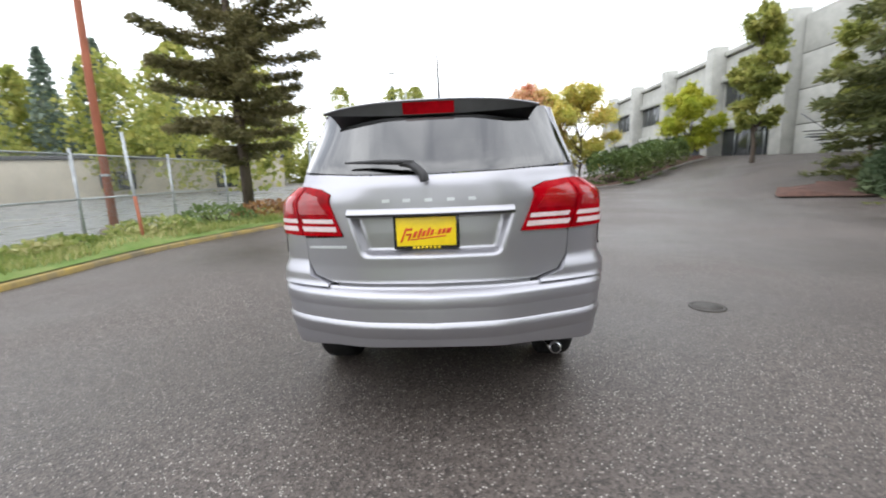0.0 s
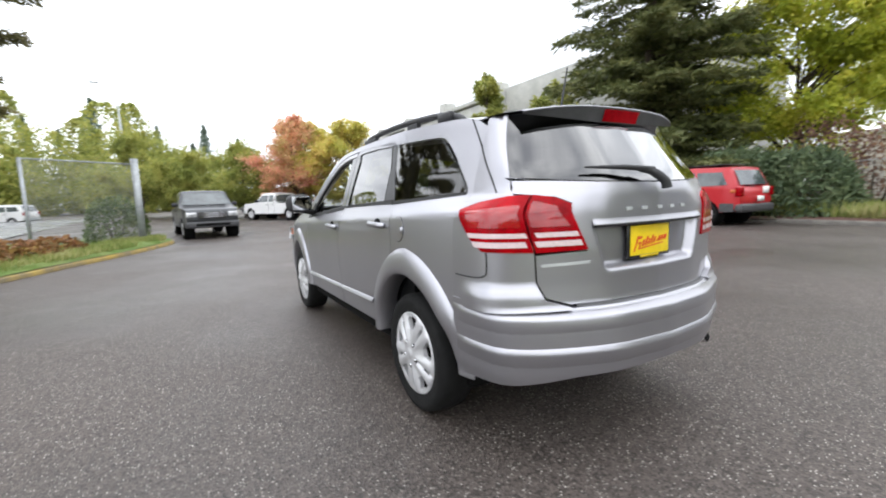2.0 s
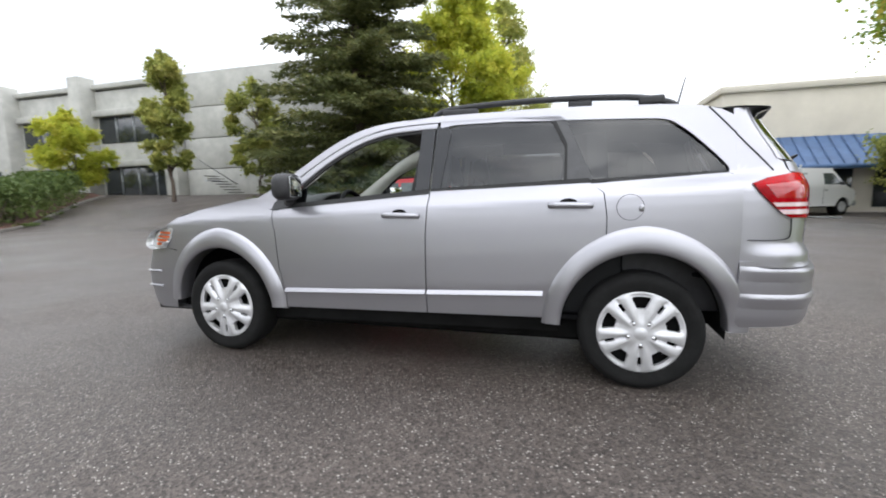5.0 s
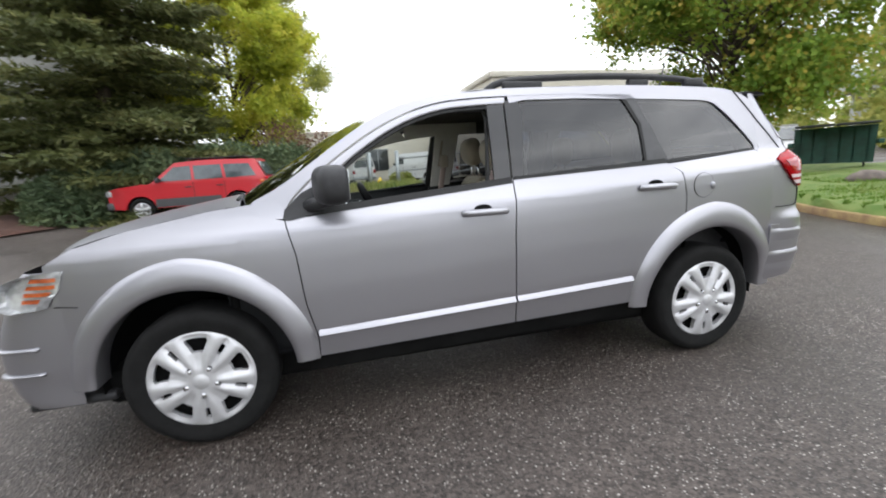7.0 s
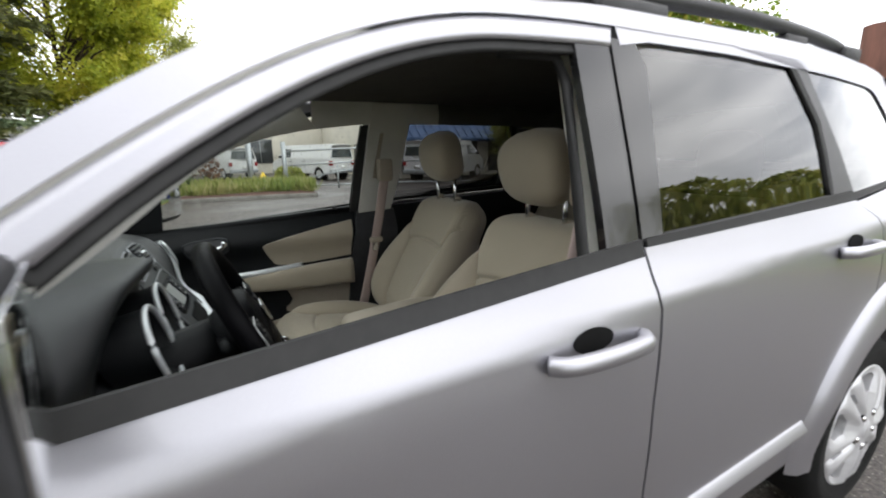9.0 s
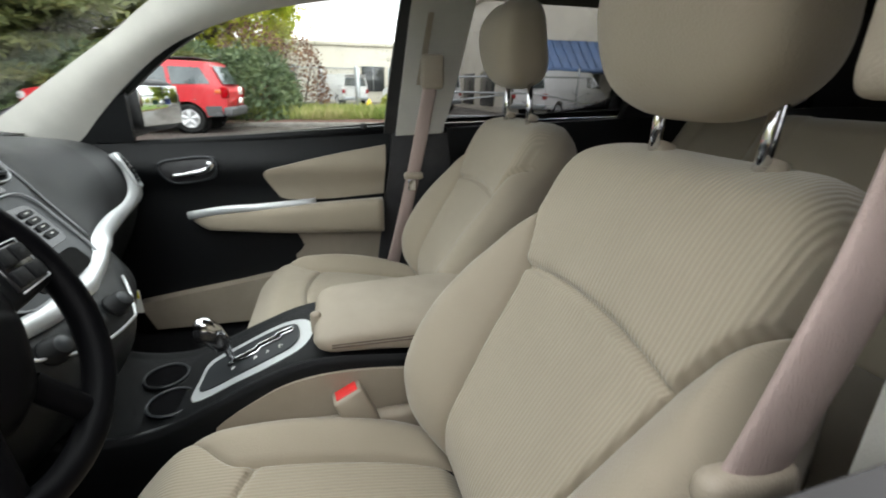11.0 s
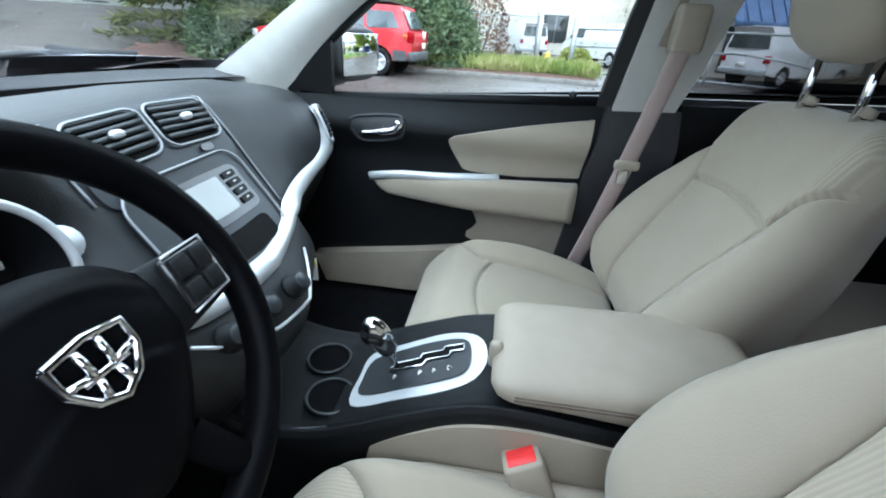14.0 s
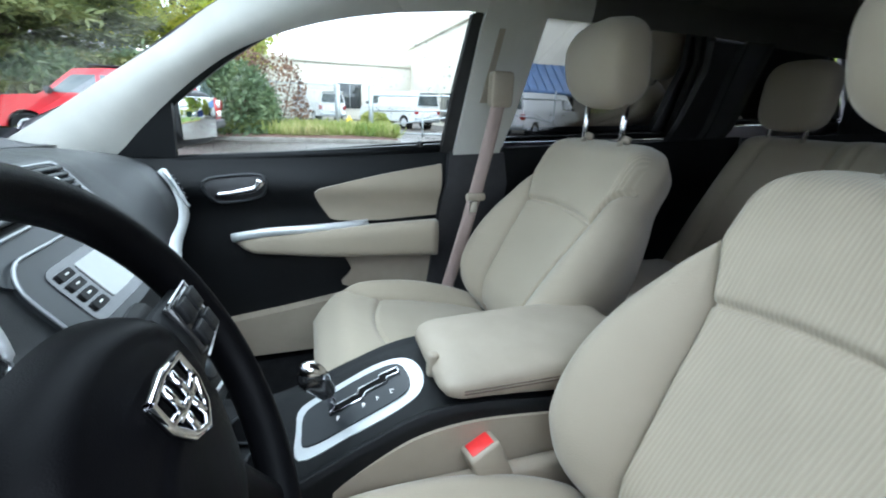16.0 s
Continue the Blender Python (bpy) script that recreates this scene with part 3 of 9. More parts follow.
# front doors
front_doors = []
for sign in (-1, 1):
    def bl(y, sign=sign):
        return belt(y) - (0.05 if sign > 0 else 0.0)
    outline = [(2.425, 1.07), (2.39, 0.90), (2.372, 0.66), (2.335, 0.48), (2.338, 0.375), (1.286, 0.392), (1.281, 0.886), (1.262, bl(1.26) + 0.005), (1.8, bl(1.8) - 0.025), (2.25, bl(2.25) - 0.035)]
    d = part("front_door", panel(outline, on_side(sign), 0.12, 0.028), M_SILVER, car)
    front_doors.append(d)
    part("window_frame", strip(A_FRAME, A_WIN, on_side(sign, -0.002)), M_SILVER, d)
    part("window_seal", strip(A_WIN, A_SEAL, on_side(sign, -0.009)), M_SEAL, d, "black rubber seal")
    fr = [p for p in A_WIN[4:]]
    part("pillar_cover", panel([(1.345, 1.58), (1.25, 1.582), (1.268, bl(1.26) + 0.01), (1.36, bl(1.36) + 0.005)], on_side(sign, -0.003), depth=0.02), M_BLACKGLOSS, d, "black pillar cover")
    part("belt_seal", panel([(2.33, bl(2.3) - 0.048), (2.30, bl(2.3) - 0.016), (1.265, bl(1.26) + 0.018), (1.265, bl(1.26) - 0.014)], on_side(sign, 0.003), depth=0.008), M_SEAL, d, "black belt seal")
    part("mirror_base", panel([(2.435, 1.072), (2.425, 1.115), (2.34, 1.19), (2.27, 1.22), (2.255, 1.10), (2.28, 1.088), (2.40, 1.068)], on_side(sign, 0.006), depth=0.03), M_BLACK, d, "black mirror base")
    part("side_moulding", ledge(1.288, 2.333, lambda y: 0.546 - 0.0288 * (y - 1.288), sign), M_SILVER, d, "raised body-coloured moulding")
    if sign > 0:
        part("side_window", panel([p for p in fr] + [(1.35, bl(1.35))] + [(2.26, bl(2.26) - 0.02)], on_side(sign, -0.022), depth=0.004), M_GLASS, d, "clear side window with rain drops")

# rear doors
for sign in (-1, 1):
    def bl(y, sign=sign):
        return belt(y) - (0.05 if sign > 0 else 0.0)
    arch = [(0.0 + 0.52 * math.cos(radians(a)), 0.355 + 0.52 * math.sin(radians(a))) for a in range(4, 68, 6)]
    outline = [(1.255, bl(1.25) + 0.0), (1.274, 0.886), (1.279, 0.392), (0.52, 0.404)] + arch + [(0.205, 0.90), (0.203, 1.01), (0.222, 1.15), (0.29, bl(0.29) - 0.015)]
    d = part("rear_door", panel(outline, on_side(sign), 0.12, 0.028), M_SILVER, car)
    part("window_frame", panel(REAR_TOP + [(0.44, 1.59), (0.50, 1.587), (0.802, 1.6), (1.12, 1.6), (1.215, 1.585)], on_side(sign, -0.002), depth=0.02), M_SILVER, d)
    part("pillar_cover", panel([(1.24, 1.598), (1.165, 1.595), (1.145, 1.54), (1.195, bl(1.2) + 0.0), (1.257, bl(1.26) + 0.002)], on_side(sign, -0.003), depth=0.02), M_BLACKGLOSS, d, "black pillar cover")
    part("belt_seal", panel([(1.25, bl(1.25) + 0.002), (1.25, bl(1.25) + 0.018), (0.30, bl(0.3) + 0.014), (0.285, bl(0.29) - 0.012)], on_side(sign, 0.003), depth=0.02), M_SEAL, d, "black belt seal")
    win = [(1.195, bl(1.2) + 0.01)] + spline([(1.15, 1.54), (1.13, 1.588), (0.802, 1.594), (0.51, 1.583)], 4) + [(0.43, 1.43), (0.43, bl(0.43) + 0.01)]
    part("side_window", panel(win, on_side(sign, -0.012), depth=0.004), M_TINT, d, "dark tinted side window")
    part("window_seal", panel([(0.53, 1.597), (0.51, 1.575), (0.437, 1.43), (0.437, bl(0.43) + 0.01), (0.415, bl(0.43) + 0.01), (0.415, 1.44), (0.49, 1.6)], on_side(sign, -0.004), depth=0.02), M_SEAL, d, "black rubber seal")
    part("pillar_cover", panel([(0.495, 1.6), (0.42, 1.44), (0.42, bl(0.42) + 0.01), (0.275, bl(0.28) + 0.006), (0.43, 1.588)], on_side(sign, -0.003), depth=0.02), M_GREYPL, d, "black pillar cover")
    part("side_moulding", ledge(0.548, 1.276, lambda y: 0.546 - 0.033 * (y - 1.276), sign), M_SILVER, d, "raised body-coloured moulding")

# quarter panels with the rear side windows
for sign in (-1, 1):
    arch = [(0.52 * math.cos(radians(a)), 0.355 + 0.52 * math.sin(radians(a))) for a in range(68, 172, 8)]
    outline = [(0.285, belt(0.29) - 0.02), (0.216, 1.15), (0.197, 1.01), (0.199, 0.90)] + arch + [(-0.47, 0.44), (-0.47, 1.30), (-0.45, 1.236), (-0.425, belt(-0.42) - 0.008)]
    q = part("quarter_panel", panel(outline, on_side(sign), 0.12, 0.028), M_SILVER, car)
    win = [(0.285, belt(0.29) + 0.004), (0.425, 1.58)] + spline([(0.12, 1.569), (-0.09, 1.555), (-0.17, 1.515), (-0.285, 1.415), (-0.41, 1.285), (-0.415, 1.259)], 4)
    part("quarter_window", panel(win, on_side(sign, -0.006), depth=0.006), M_TINT, q, "dark tinted quarter window")
    part("belt_seal", panel([(0.285, belt(0.29) - 0.012), (0.285, belt(0.29) + 0.006), (-0.42, belt(-0.42) + 0.006), (-0.42, belt(-0.42) - 0.008)], on_side(sign, 0.001), depth=0.02), M_SEAL, q, "black belt seal")
    if sign < 0:
        part("fuel_flap", panel([(0.081 + 0.069 * math.cos(2 * math.pi * k / 28), 1.066 + 0.07 * math.sin(2 * math.pi * k / 28)) for k in range(28)], on_side(sign, 0.0035), depth=0.0035, du=0.04, dv=0.04), M_SILVER, q, "round fuel filler flap")
        ring = [(0.081 + 0.072 * math.cos(2 * math.pi * k / 32), 1.066 + 0.073 * math.sin(2 * math.pi * k / 32)) for k in range(32)]
        part("flap_gap", panel(ring, on_side(sign, 0.0016), depth=0.002, du=0.04, dv=0.04), M_SEAL, q, "dark gap round the flap")
        part("flap_catch", blob((-side_x(0.02, 1.066) - 0.006, 0.024, 1.062), (0.012, 0.014, 0.02)), M_SILVER, q)

# front wings
for sign in (-1, 1):
    arch = [(2.89 + 0.50 * math.cos(radians(a)), 0.355 + 0.50 * math.sin(radians(a))) for a in range(4, 178, 6)]
    outline = [(2.43, 1.066), (2.396, 0.90), (2.378, 0.66), (2.341, 0.48), (2.343, 0.36), (2.39, 0.36)] + arch[::-1] + [(3.44, 0.70), (3.44, 0.80), (3.37, 0.935), (3.44, 0.955), (3.33, 1.018), (3.113, 1.073), (2.75, 1.135), (2.58, 1.15), (2.50, 1.085)]
    w = part("front_wing", panel(outline, on_side(sign), 0.12, 0.028), M_SILVER, car)

# flared wheel arches
for sign in (-1, 1):
    for cy, r0, r1 in ((0.0, 0.445, 0.590), (2.89, 0.438, 0.586)):
        prof = [(r1, 0.0), (r1 - 0.012, 0.012), (r1 - 0.03, 0.024), (r1 - 0.075, 0.032), (r0 + 0.03, 0.034), (r0 + 0.008, 0.03), (r0, 0.018), (r0, -0.10)]

        def f(u, v, sign=sign, cy=cy, prof=prof):
            a = radians(-4 + 188 * u)
            r, o = prof[min(int(v * (len(prof) - 1) + 0.5), len(prof) - 1)]
            k = 1.0 - 0.06 * abs(math.cos(a)) * (r > 0.5)
            y, z = cy + r * k * math.cos(a), 0.355 + r * k * math.sin(a) * (1.03 if cy == 0 else 1.0)
            if cy == 0 and y < -0.2:
                o = o * (1 - 0.62 * smooth01((0.70 - z) / 0.22)) if o > 0 else o
            return Vector((sign * (side_x(y, max(z, 0.42)) + o), y, max(z, 0.372)))
        part("wheel_arch", grid(f, 60, len(prof) - 1), M_SILVER, car, "flared body-coloured wheel arch")

        def well(u, v, sign=sign, cy=cy):
            r, x = ((0.455, 0.74), (0.46, 0.42), (0.30, 0.41), (0.02, 0.41))[min(int(v * 3 + 0.5), 3)]
            a = radians(-6 + 192 * u)
            return Vector((sign * x, cy + r * math.cos(a), 0.355 + r * math.sin(a)))
        part("wheel_well", grid(well, 32, 3), M_DARK, car)

# sills
for sign in (-1, 1):
    part("sill", panel([(2.40, 0.362), (2.40, 0.285), (0.46, 0.305), (0.46, 0.41)], on_side(sign, -0.03), depth=0.06), M_DARK, car, "black lower sill")
part("underbody", box(0, 1.50, 0.30, 1.36, 3.75, 0.17, 0.04), M_DARK, car, "dark underbody")
# added box, darkens the ground below the tail by keeping skylight out
part("under_tail_block", box(0, -0.62, 0.45, 1.12, 0.42, 0.08, 0.03), M_DARK, car, "added dark box under the tail, keeps light off the ground")


def sheet(rows, nu=24):
    """A sheet between mirrored edges: rows of (half width, y, z, bow towards +y, crown up) along its length."""
    R = spline(rows, 5)

    def f(u, v):
        x, y, z, bow, crown = R[min(int(v * (len(R) - 1) + 0.5), len(R) - 1)]
        t = 2 * u - 1
        return Vector((t * x, y + bow * (1 - t * t), z + crown * (1 - t ** 2) * (1 + 0.35 * t * t)))
    return grid(f, nu, len(R) - 1)


def edge_row(y, z, bow, crown, inset=0.0):
    return (side_x(y, z) - inset, y, z, bow, crown)


bonnet = part("bonnet", sheet([(0.66, 3.46, 0.90, 0.20, 0.0), (0.69, 3.44, 0.955, 0.16, 0.012), edge_row(3.33, 1.018, 0.11, 0.028), edge_row(3.113, 1.073, 0.06, 0.034), edge_row(2.75, 1.136, 0.03, 0.034), edge_row(2.62, 1.146, 0.07, 0.028)]), M_SILVER, car)
part("cowl", sheet([(0.735, 2.60, 1.125, 0.06, 0.015), (0.72, 2.54, 1.115, 0.10, 0.010), (0.715, 2.47, 1.11, 0.17, 0.01)]), M_BLACK, car, "black wiper cowl")
part("windscreen", sheet([(0.735, 2.60, 1.13, 0.16, 0.015), (0.722, 2.53, 1.175, 0.16, 0.02), (0.672, 2.256, 1.345, 0.15, 0.02), (0.622, 2.03, 1.485, 0.13, 0.025), (0.575, 1.80, 1.60, 0.10, 0.03), (0.555, 1.70, 1.633, 0.08, 0.035)]), M_GLASS, car, "clear windscreen")
part("roof", sheet([(0.563, 1.70, 1.632, 0.08, 0.034)] + [edge_row(y, z, b, c) for y, z, b, c in ((1.479, 1.652, 0.02, 0.042), (1.216, 1.666, 0, 0.046), (0.618, 1.668, 0, 0.046), (0.085, 1.656, 0, 0.042), (-0.25, 1.640, -0.06, 0.03), (-0.41, 1.605, -0.18, 0.045))]), M_SILVER, car)
for sx in (-1, 1):
    wp = bmesh.new()
    tube([(0.30 * sx + 0.28, 2.72, 1.165), (0.30 * sx, 2.70, 1.175), (0.30 * sx - 0.30, 2.66, 1.17)], 0.008, 6, wp)
    tube([(0.30 * sx + 0.30, 2.75, 1.15), (0.30 * sx + 0.02, 2.70, 1.182)], 0.011, 6, wp)
    part("front_wiper", wp, M_BLACK, car, "black wiper arm on the windscreen")

# nose
def nose(u, v):
    t = 2 * u - 1
    prof = [(0.93, 3.50), (0.86, 3.60), (0.74, 3.66), (0.62, 3.72), (0.50, 3.73), (0.38, 3.705), (0.325, 3.67), (0.298, 3.62)]
    z = float(np.interp(v * 7, range(8), [p[0] for p in prof]))
    yc = float(np.interp(v * 7, range(8), [p[1] for p in prof]))
    px = float(np.interp(abs(t), np.linspace(0, 1, len(REAR_X)), REAR_X))
    py = float(np.interp(abs(t), np.linspace(0, 1, len(REAR_X)), REAR_Y))
    half = side_x(3.40, max(z, 0.40))
    return Vector((math.copysign(px * half, t), 3.40 + (yc + 0.09 - 3.40) * py ** 0.58, z))


part("front_bumper", grid(nose, 60, 21), M_SILVER, car)
for sign in (-1, 1):
    def lamp_skin(u, v, w, sign=sign):
        """The lamp's lens, from the wing round the corner onto the nose."""
        if u < 3.40:
            return on_side(sign, 0.006)(u, v, w)
        row = float(np.interp(-v, [-0.93, -0.86, -0.74], [0, 1, 2])) / 7
        p = nose(0.5 + sign * (0.5 - (u - 3.40) * 0.42), row)
        return p + Vector((sign * (0.006 - w), 0.006 - w, 0))
    lens = panel([(3.362, 0.928), (3.40, 0.929), (3.52, 0.922), (3.66, 0.90), (3.72, 0.86), (3.66, 0.80), (3.52, 0.77), (3.42, 0.775), (3.392, 0.85)], lamp_skin, 0.02, 0.02, 0.03)
    lamp = part("headlamp", lens, M_HEADLENS, car, "clear headlamp with amber reflector")
    for k in range(4):
        z0 = 0.800 + 0.029 * k
        slat = [(3.418 - 0.012 * k, z0), (3.50 - 0.008 * k, z0 + 0.006), (3.496 - 0.008 * k, z0 + 0.022), (3.414 - 0.012 * k, z0 + 0.016)]
        part("indicator", panel(slat, lambda u, v, w: lamp_skin(u, v, w - 0.004), 0.02, 0.02, 0.006), M_AMBER, lamp, "amber indicator slat")
    part("bumper_seam", tube([on_side(sign, 0.001)(y, z, 0) for y, z in ((3.425, 0.772), (3.38, 0.768), (3.335, 0.762))], 0.003, 6), M_SEAL, car, "dark seam over the bumper")
for side in (0, 1):
    for row, r in ((3, 0.014), (4, 0.012)):
        pts = [nose(abs(side - (0.03 + 0.17 * k / 16)), row / 7) + Vector((0, 0.004, -0.03)) for k in range(17)]
        part("bumper_ridge", tube(pts, r, 8, flat=0.7), M_SILVER, car, "raised bumper ridge")
part("grille", box(0, 3.70, 0.78, 0.9, 0.06, 0.13, 0.03), M_BLACK, car, "black grille")
part("air_dam", box(0, 3.48, 0.288, 1.46, 0.36, 0.045, 0.018), M_BLACK, car, "black lower air dam")

# tail: bumper, hatch, lamps
sx0, sx1 = s_of_x(0.50), s_of_y(-0.47)
bump_out = [(-sx1, 0.44), (-sx1, 0.60), (-sx1, 0.775), (-s_of_y(-0.60), 0.775), (-s_of_x(0.66), 0.770), (-sx0, 0.755)]
bump_out += [(-a, b) for a, b in bump_out[::-1]]
bump_out += [(sx1, 0.40), (s_of_x(0.74), 0.425), (s_of_x(0.5), 0.46), (0, 0.475), (-s_of_x(0.5), 0.46), (-s_of_x(0.74), 0.425), (-sx1, 0.40)]
rear_bumper = part("rear_bumper", panel(bump_out, on_rear(0.012), 0.045, 0.03, 0.05), M_SILVER, car)
for z1, k_ in ((0.748, 0.42), (0.598, 0.45)):
    prof = [(z1, -0.004), (z1 - 0.004, 0.004 * k_), (z1 - 0.022, 0.020 * k_), (z1 - 0.028, 0.023 * k_), (z1 - 0.036, 0.020 * k_), (z1 - 0.070, 0.010 * k_), (z1 - 0.10, -0.004)]

    def ridge(u, v, w):
        return on_rear(0.012)(u, v, w * smooth01((sx1 - abs(u)) / 0.10 + 0.15))
    part("bumper_line", sweep(prof, np.linspace(-sx1, sx1, 70), ridge), M_SILVER, rear_bumper, "raised bumper ridge")
# set-back black strip stands in for the shade below the bumper
part("under_tail_strip", panel([(-s_of_x(0.6), 0.48), (-s_of_x(0.5), 0.41), (s_of_x(0.5), 0.41), (s_of_x(0.6), 0.48)], on_rear(-0.16), 0.06, 0.05, 0.05), M_DARK, car, "black strip under the bumper, stands for the shade there")
part("bumper_tread", panel([(-sx0 + 0.03, 0.752), (sx0 - 0.03, 0.752), (sx0 - 0.03, 0.764), (-sx0 + 0.03, 0.764)], on_rear(0.0), 0.045, 0.03, 0.03), M_GREYPL, car)
# body corners beside the hatch
for sign in (-1, 1):
    c = [(s_of_x(0.645), 1.02), (s_of_x(0.637), 0.87), (s_of_x(0.602), 0.795), (s_of_x(0.51), 0.762), (s_of_x(0.51), 0.752), (s_of_x(0.66), 0.752), (s_of_y(-0.60), 0.744), (sx1, 0.738), (sx1, 1.26), (s_of_y(-0.62), 1.26), (s_of_x(0.782), 1.262), (s_of_x(0.745), 1.20)]
    def shelf(u, v, w):
        return on_rear(0.030 * smooth01((0.875 - v) / 0.075) * smooth01((sx1 + 0.02 - abs(u)) / 0.22))(u, v, w)
    part("rear_corner", panel([(sign * a, b) for a, b in c], shelf, 0.03, 0.02, 0.07), M_SILVER, car)
    d = [(sx1, 1.25), (s_of_x(0.782), 1.252), (s_of_x(0.785), 1.30), (s_of_x(0.797), 1.318), (s_of_x(0.790), 1.45), (s_of_x(0.776), 1.597), (s_of_x(0.772), 1.607), (s_of_y(-0.50), 1.606), (sx1, 1.597)]
    part("rear_pillar", panel([(sign * a, b) for a, b in d], on_rear(0), 0.04, 0.05, 0.02), M_SILVER, car)
    # lamp on the body and lamp on the hatch
    outer = [(s_of_x(0.644), 0.999), (s_of_x(0.706), 1.240), (s_of_x(0.775), 1.238), (s_of_y(-0.60), 1.214), (s_of_y(-0.515), 1.184), (s_of_y(-0.545), 1.135), (s_of_y(-0.62), 1.055), (s_of_y(-0.69), 1.004)]
    lamp = part("tail_lamp", panel([(sign * a, b) for a, b in outer], on_rear(0.014), 0.03, 0.04, 0.03), M_REDLENS, car, "red tail lamp with two clear bands")
    inner = [(s_of_x(0.424), 1.002), (s_of_x(0.512), 1.197), (s_of_x(0.60), 1.226), (s_of_x(0.699), 1.240), (s_of_x(0.637), 0.998)]
    lamp2 = part("hatch_lamp", panel([(sign * a, b) for a, b in inner], on_rear(0.014), 0.03, 0.04, 0.03), M_REDLENS, car, "red tail lamp with two clear bands")
    for z0, z1 in ((1.022, 1.046), (1.062, 1.082)):
        part("clear_band", panel([(sign * s_of_x(0.665), z0), (sign * s_of_y(-0.61 - 0.85 * (1.07 - z0)), z0), (sign * s_of_y(-0.61 - 0.85 * (1.07 - z1)), z1), (sign * s_of_x(0.675), z1)], on_rear(0.0165), 0.03, 0.04, 0.006), M_CLEARLENS, lamp, "clear band")
        xi = 0.445 + 0.4 * (z0 - 1.01)
        part("clear_band", panel([(sign * s_of_x(xi), z0), (sign * s_of_x(0.632), z0), (sign * s_of_x(0.642), z1), (sign * s_of_x(xi + 0.008), z1)], on_rear(0.0165), 0.03, 0.04, 0.006), M_CLEARLENS, lamp2, "clear band")
    part("lamp_core", panel([(sign * s_of_x(0.50), 1.105), (sign * s_of_x(0.655), 1.105), (sign * s_of_x(0.68), 1.215), (sign * s_of_x(0.57), 1.19)], on_rear(0.016), 0.03, 0.04, 0.004), M_REDDARK, lamp2, "darker red lamp core")
    part("lamp_core", panel([(sign * s_of_x(0.69), 1.105), (sign * s_of_y(-0.62), 1.105), (sign * s_of_y(-0.57), 1.175), (sign * s_of_x(0.715), 1.20)], on_rear(0.016), 0.03, 0.04, 0.004), M_REDDARK, lamp, "darker red lamp core")

part("body_rear_frame", panel([(-sx1, 0.70), (sx1, 0.70), (sx1, 1.25), (-sx1, 1.25)], on_rear(-0.10), 0.05, 0.06, 0), M_SEAL, car, "dark seams")
hatch_low = [(-s_of_x(0.637), 0.985), (-s_of_x(0.63), 0.87), (-s_of_x(0.595), 0.80), (-sx0, 0.768), (sx0, 0.768), (s_of_x(0.595), 0.80), (s_of_x(0.63), 0.87), (s_of_x(0.637), 0.985),
             (s_of_x(0.42), 0.995), (s_of_x(0.508), 1.20), (s_of_x(0.60), 1.228), (s_of_x(0.775), 1.247), (s_of_x(0.78), 1.300), (s_of_x(0.6), 1.294), (s_of_x(0.4), 1.285), (0, 1.278), (-s_of_x(0.4), 1.285), (-s_of_x(0.6), 1.294), (-s_of_x(0.78), 1.300),
             (-s_of_x(0.775), 1.247), (-s_of_x(0.60), 1.228), (-s_of_x(0.508), 1.20), (-s_of_x(0.42), 0.995)]


def hatch_skin(u, v, w):
    """The hatch, pressed in where the plate sits."""
    lim = s_of_x(0.335 + 0.065 * (v - 0.89) / 0.21)
    dip = smooth01((v - 0.893) / 0.038) * smooth01((1.104 - v) / 0.014) * smooth01((lim - abs(u)) / 0.05)
    return on_rear(0.004 - 0.05 * dip)(u, v, w)


hatch = part("hatch", panel(hatch_low, hatch_skin, 0.014, 0.0125, 0.02), M_SILVER, car)
GL = [(0.785, 1.316), (0.776, 1.45), (0.758, 1.60), (0.754, 1.612)]
glass = [(-s_of_x(0.6), 1.30), (-s_of_x(0.4), 1.29), (0, 1.284), (s_of_x(0.4), 1.29), (s_of_x(0.6), 1.30)] + [(s_of_x(a), b) for a, b in GL] + [(-s_of_x(a), b) for a, b in GL[::-1]]
part("rear_window", panel(glass, on_rear(0.002), 0.045, 0.05, 0.006, 0.035), M_TINTR, hatch, "dark tinted rear window")
for sign in (-1, 1):
    fo = [(s_of_x(0.70), 1.300), (s_of_x(0.797), 1.318), (s_of_x(0.790), 1.45), (s_of_x(0.776), 1.597), (s_of_x(0.772), 1.608)]
    part("hatch_frame", panel([(sign * a, b) for a, b in fo + [(s_of_x(a), b) for a, b in GL[::-1]]], on_rear(0.004), 0.03, 0.05, 0.01), M_SILVER, hatch)


def tail_point(sign, y, z, lift=0.001):
    """A point of the body side or, past its end, of the tail, at a given length and height."""
    if y > -0.465:
        return on_side(sign, lift)(y, z, 0)
    s0, s1 = s_of_x(0.4), sx1
    for _ in range(30):
        m = (s0 + s1) / 2
        if on_rear(0)(m, z, 0).y < y:
            s0 = m
        else:
            s1 = m
    return on_rear(lift)(sign * s0, z, 0)


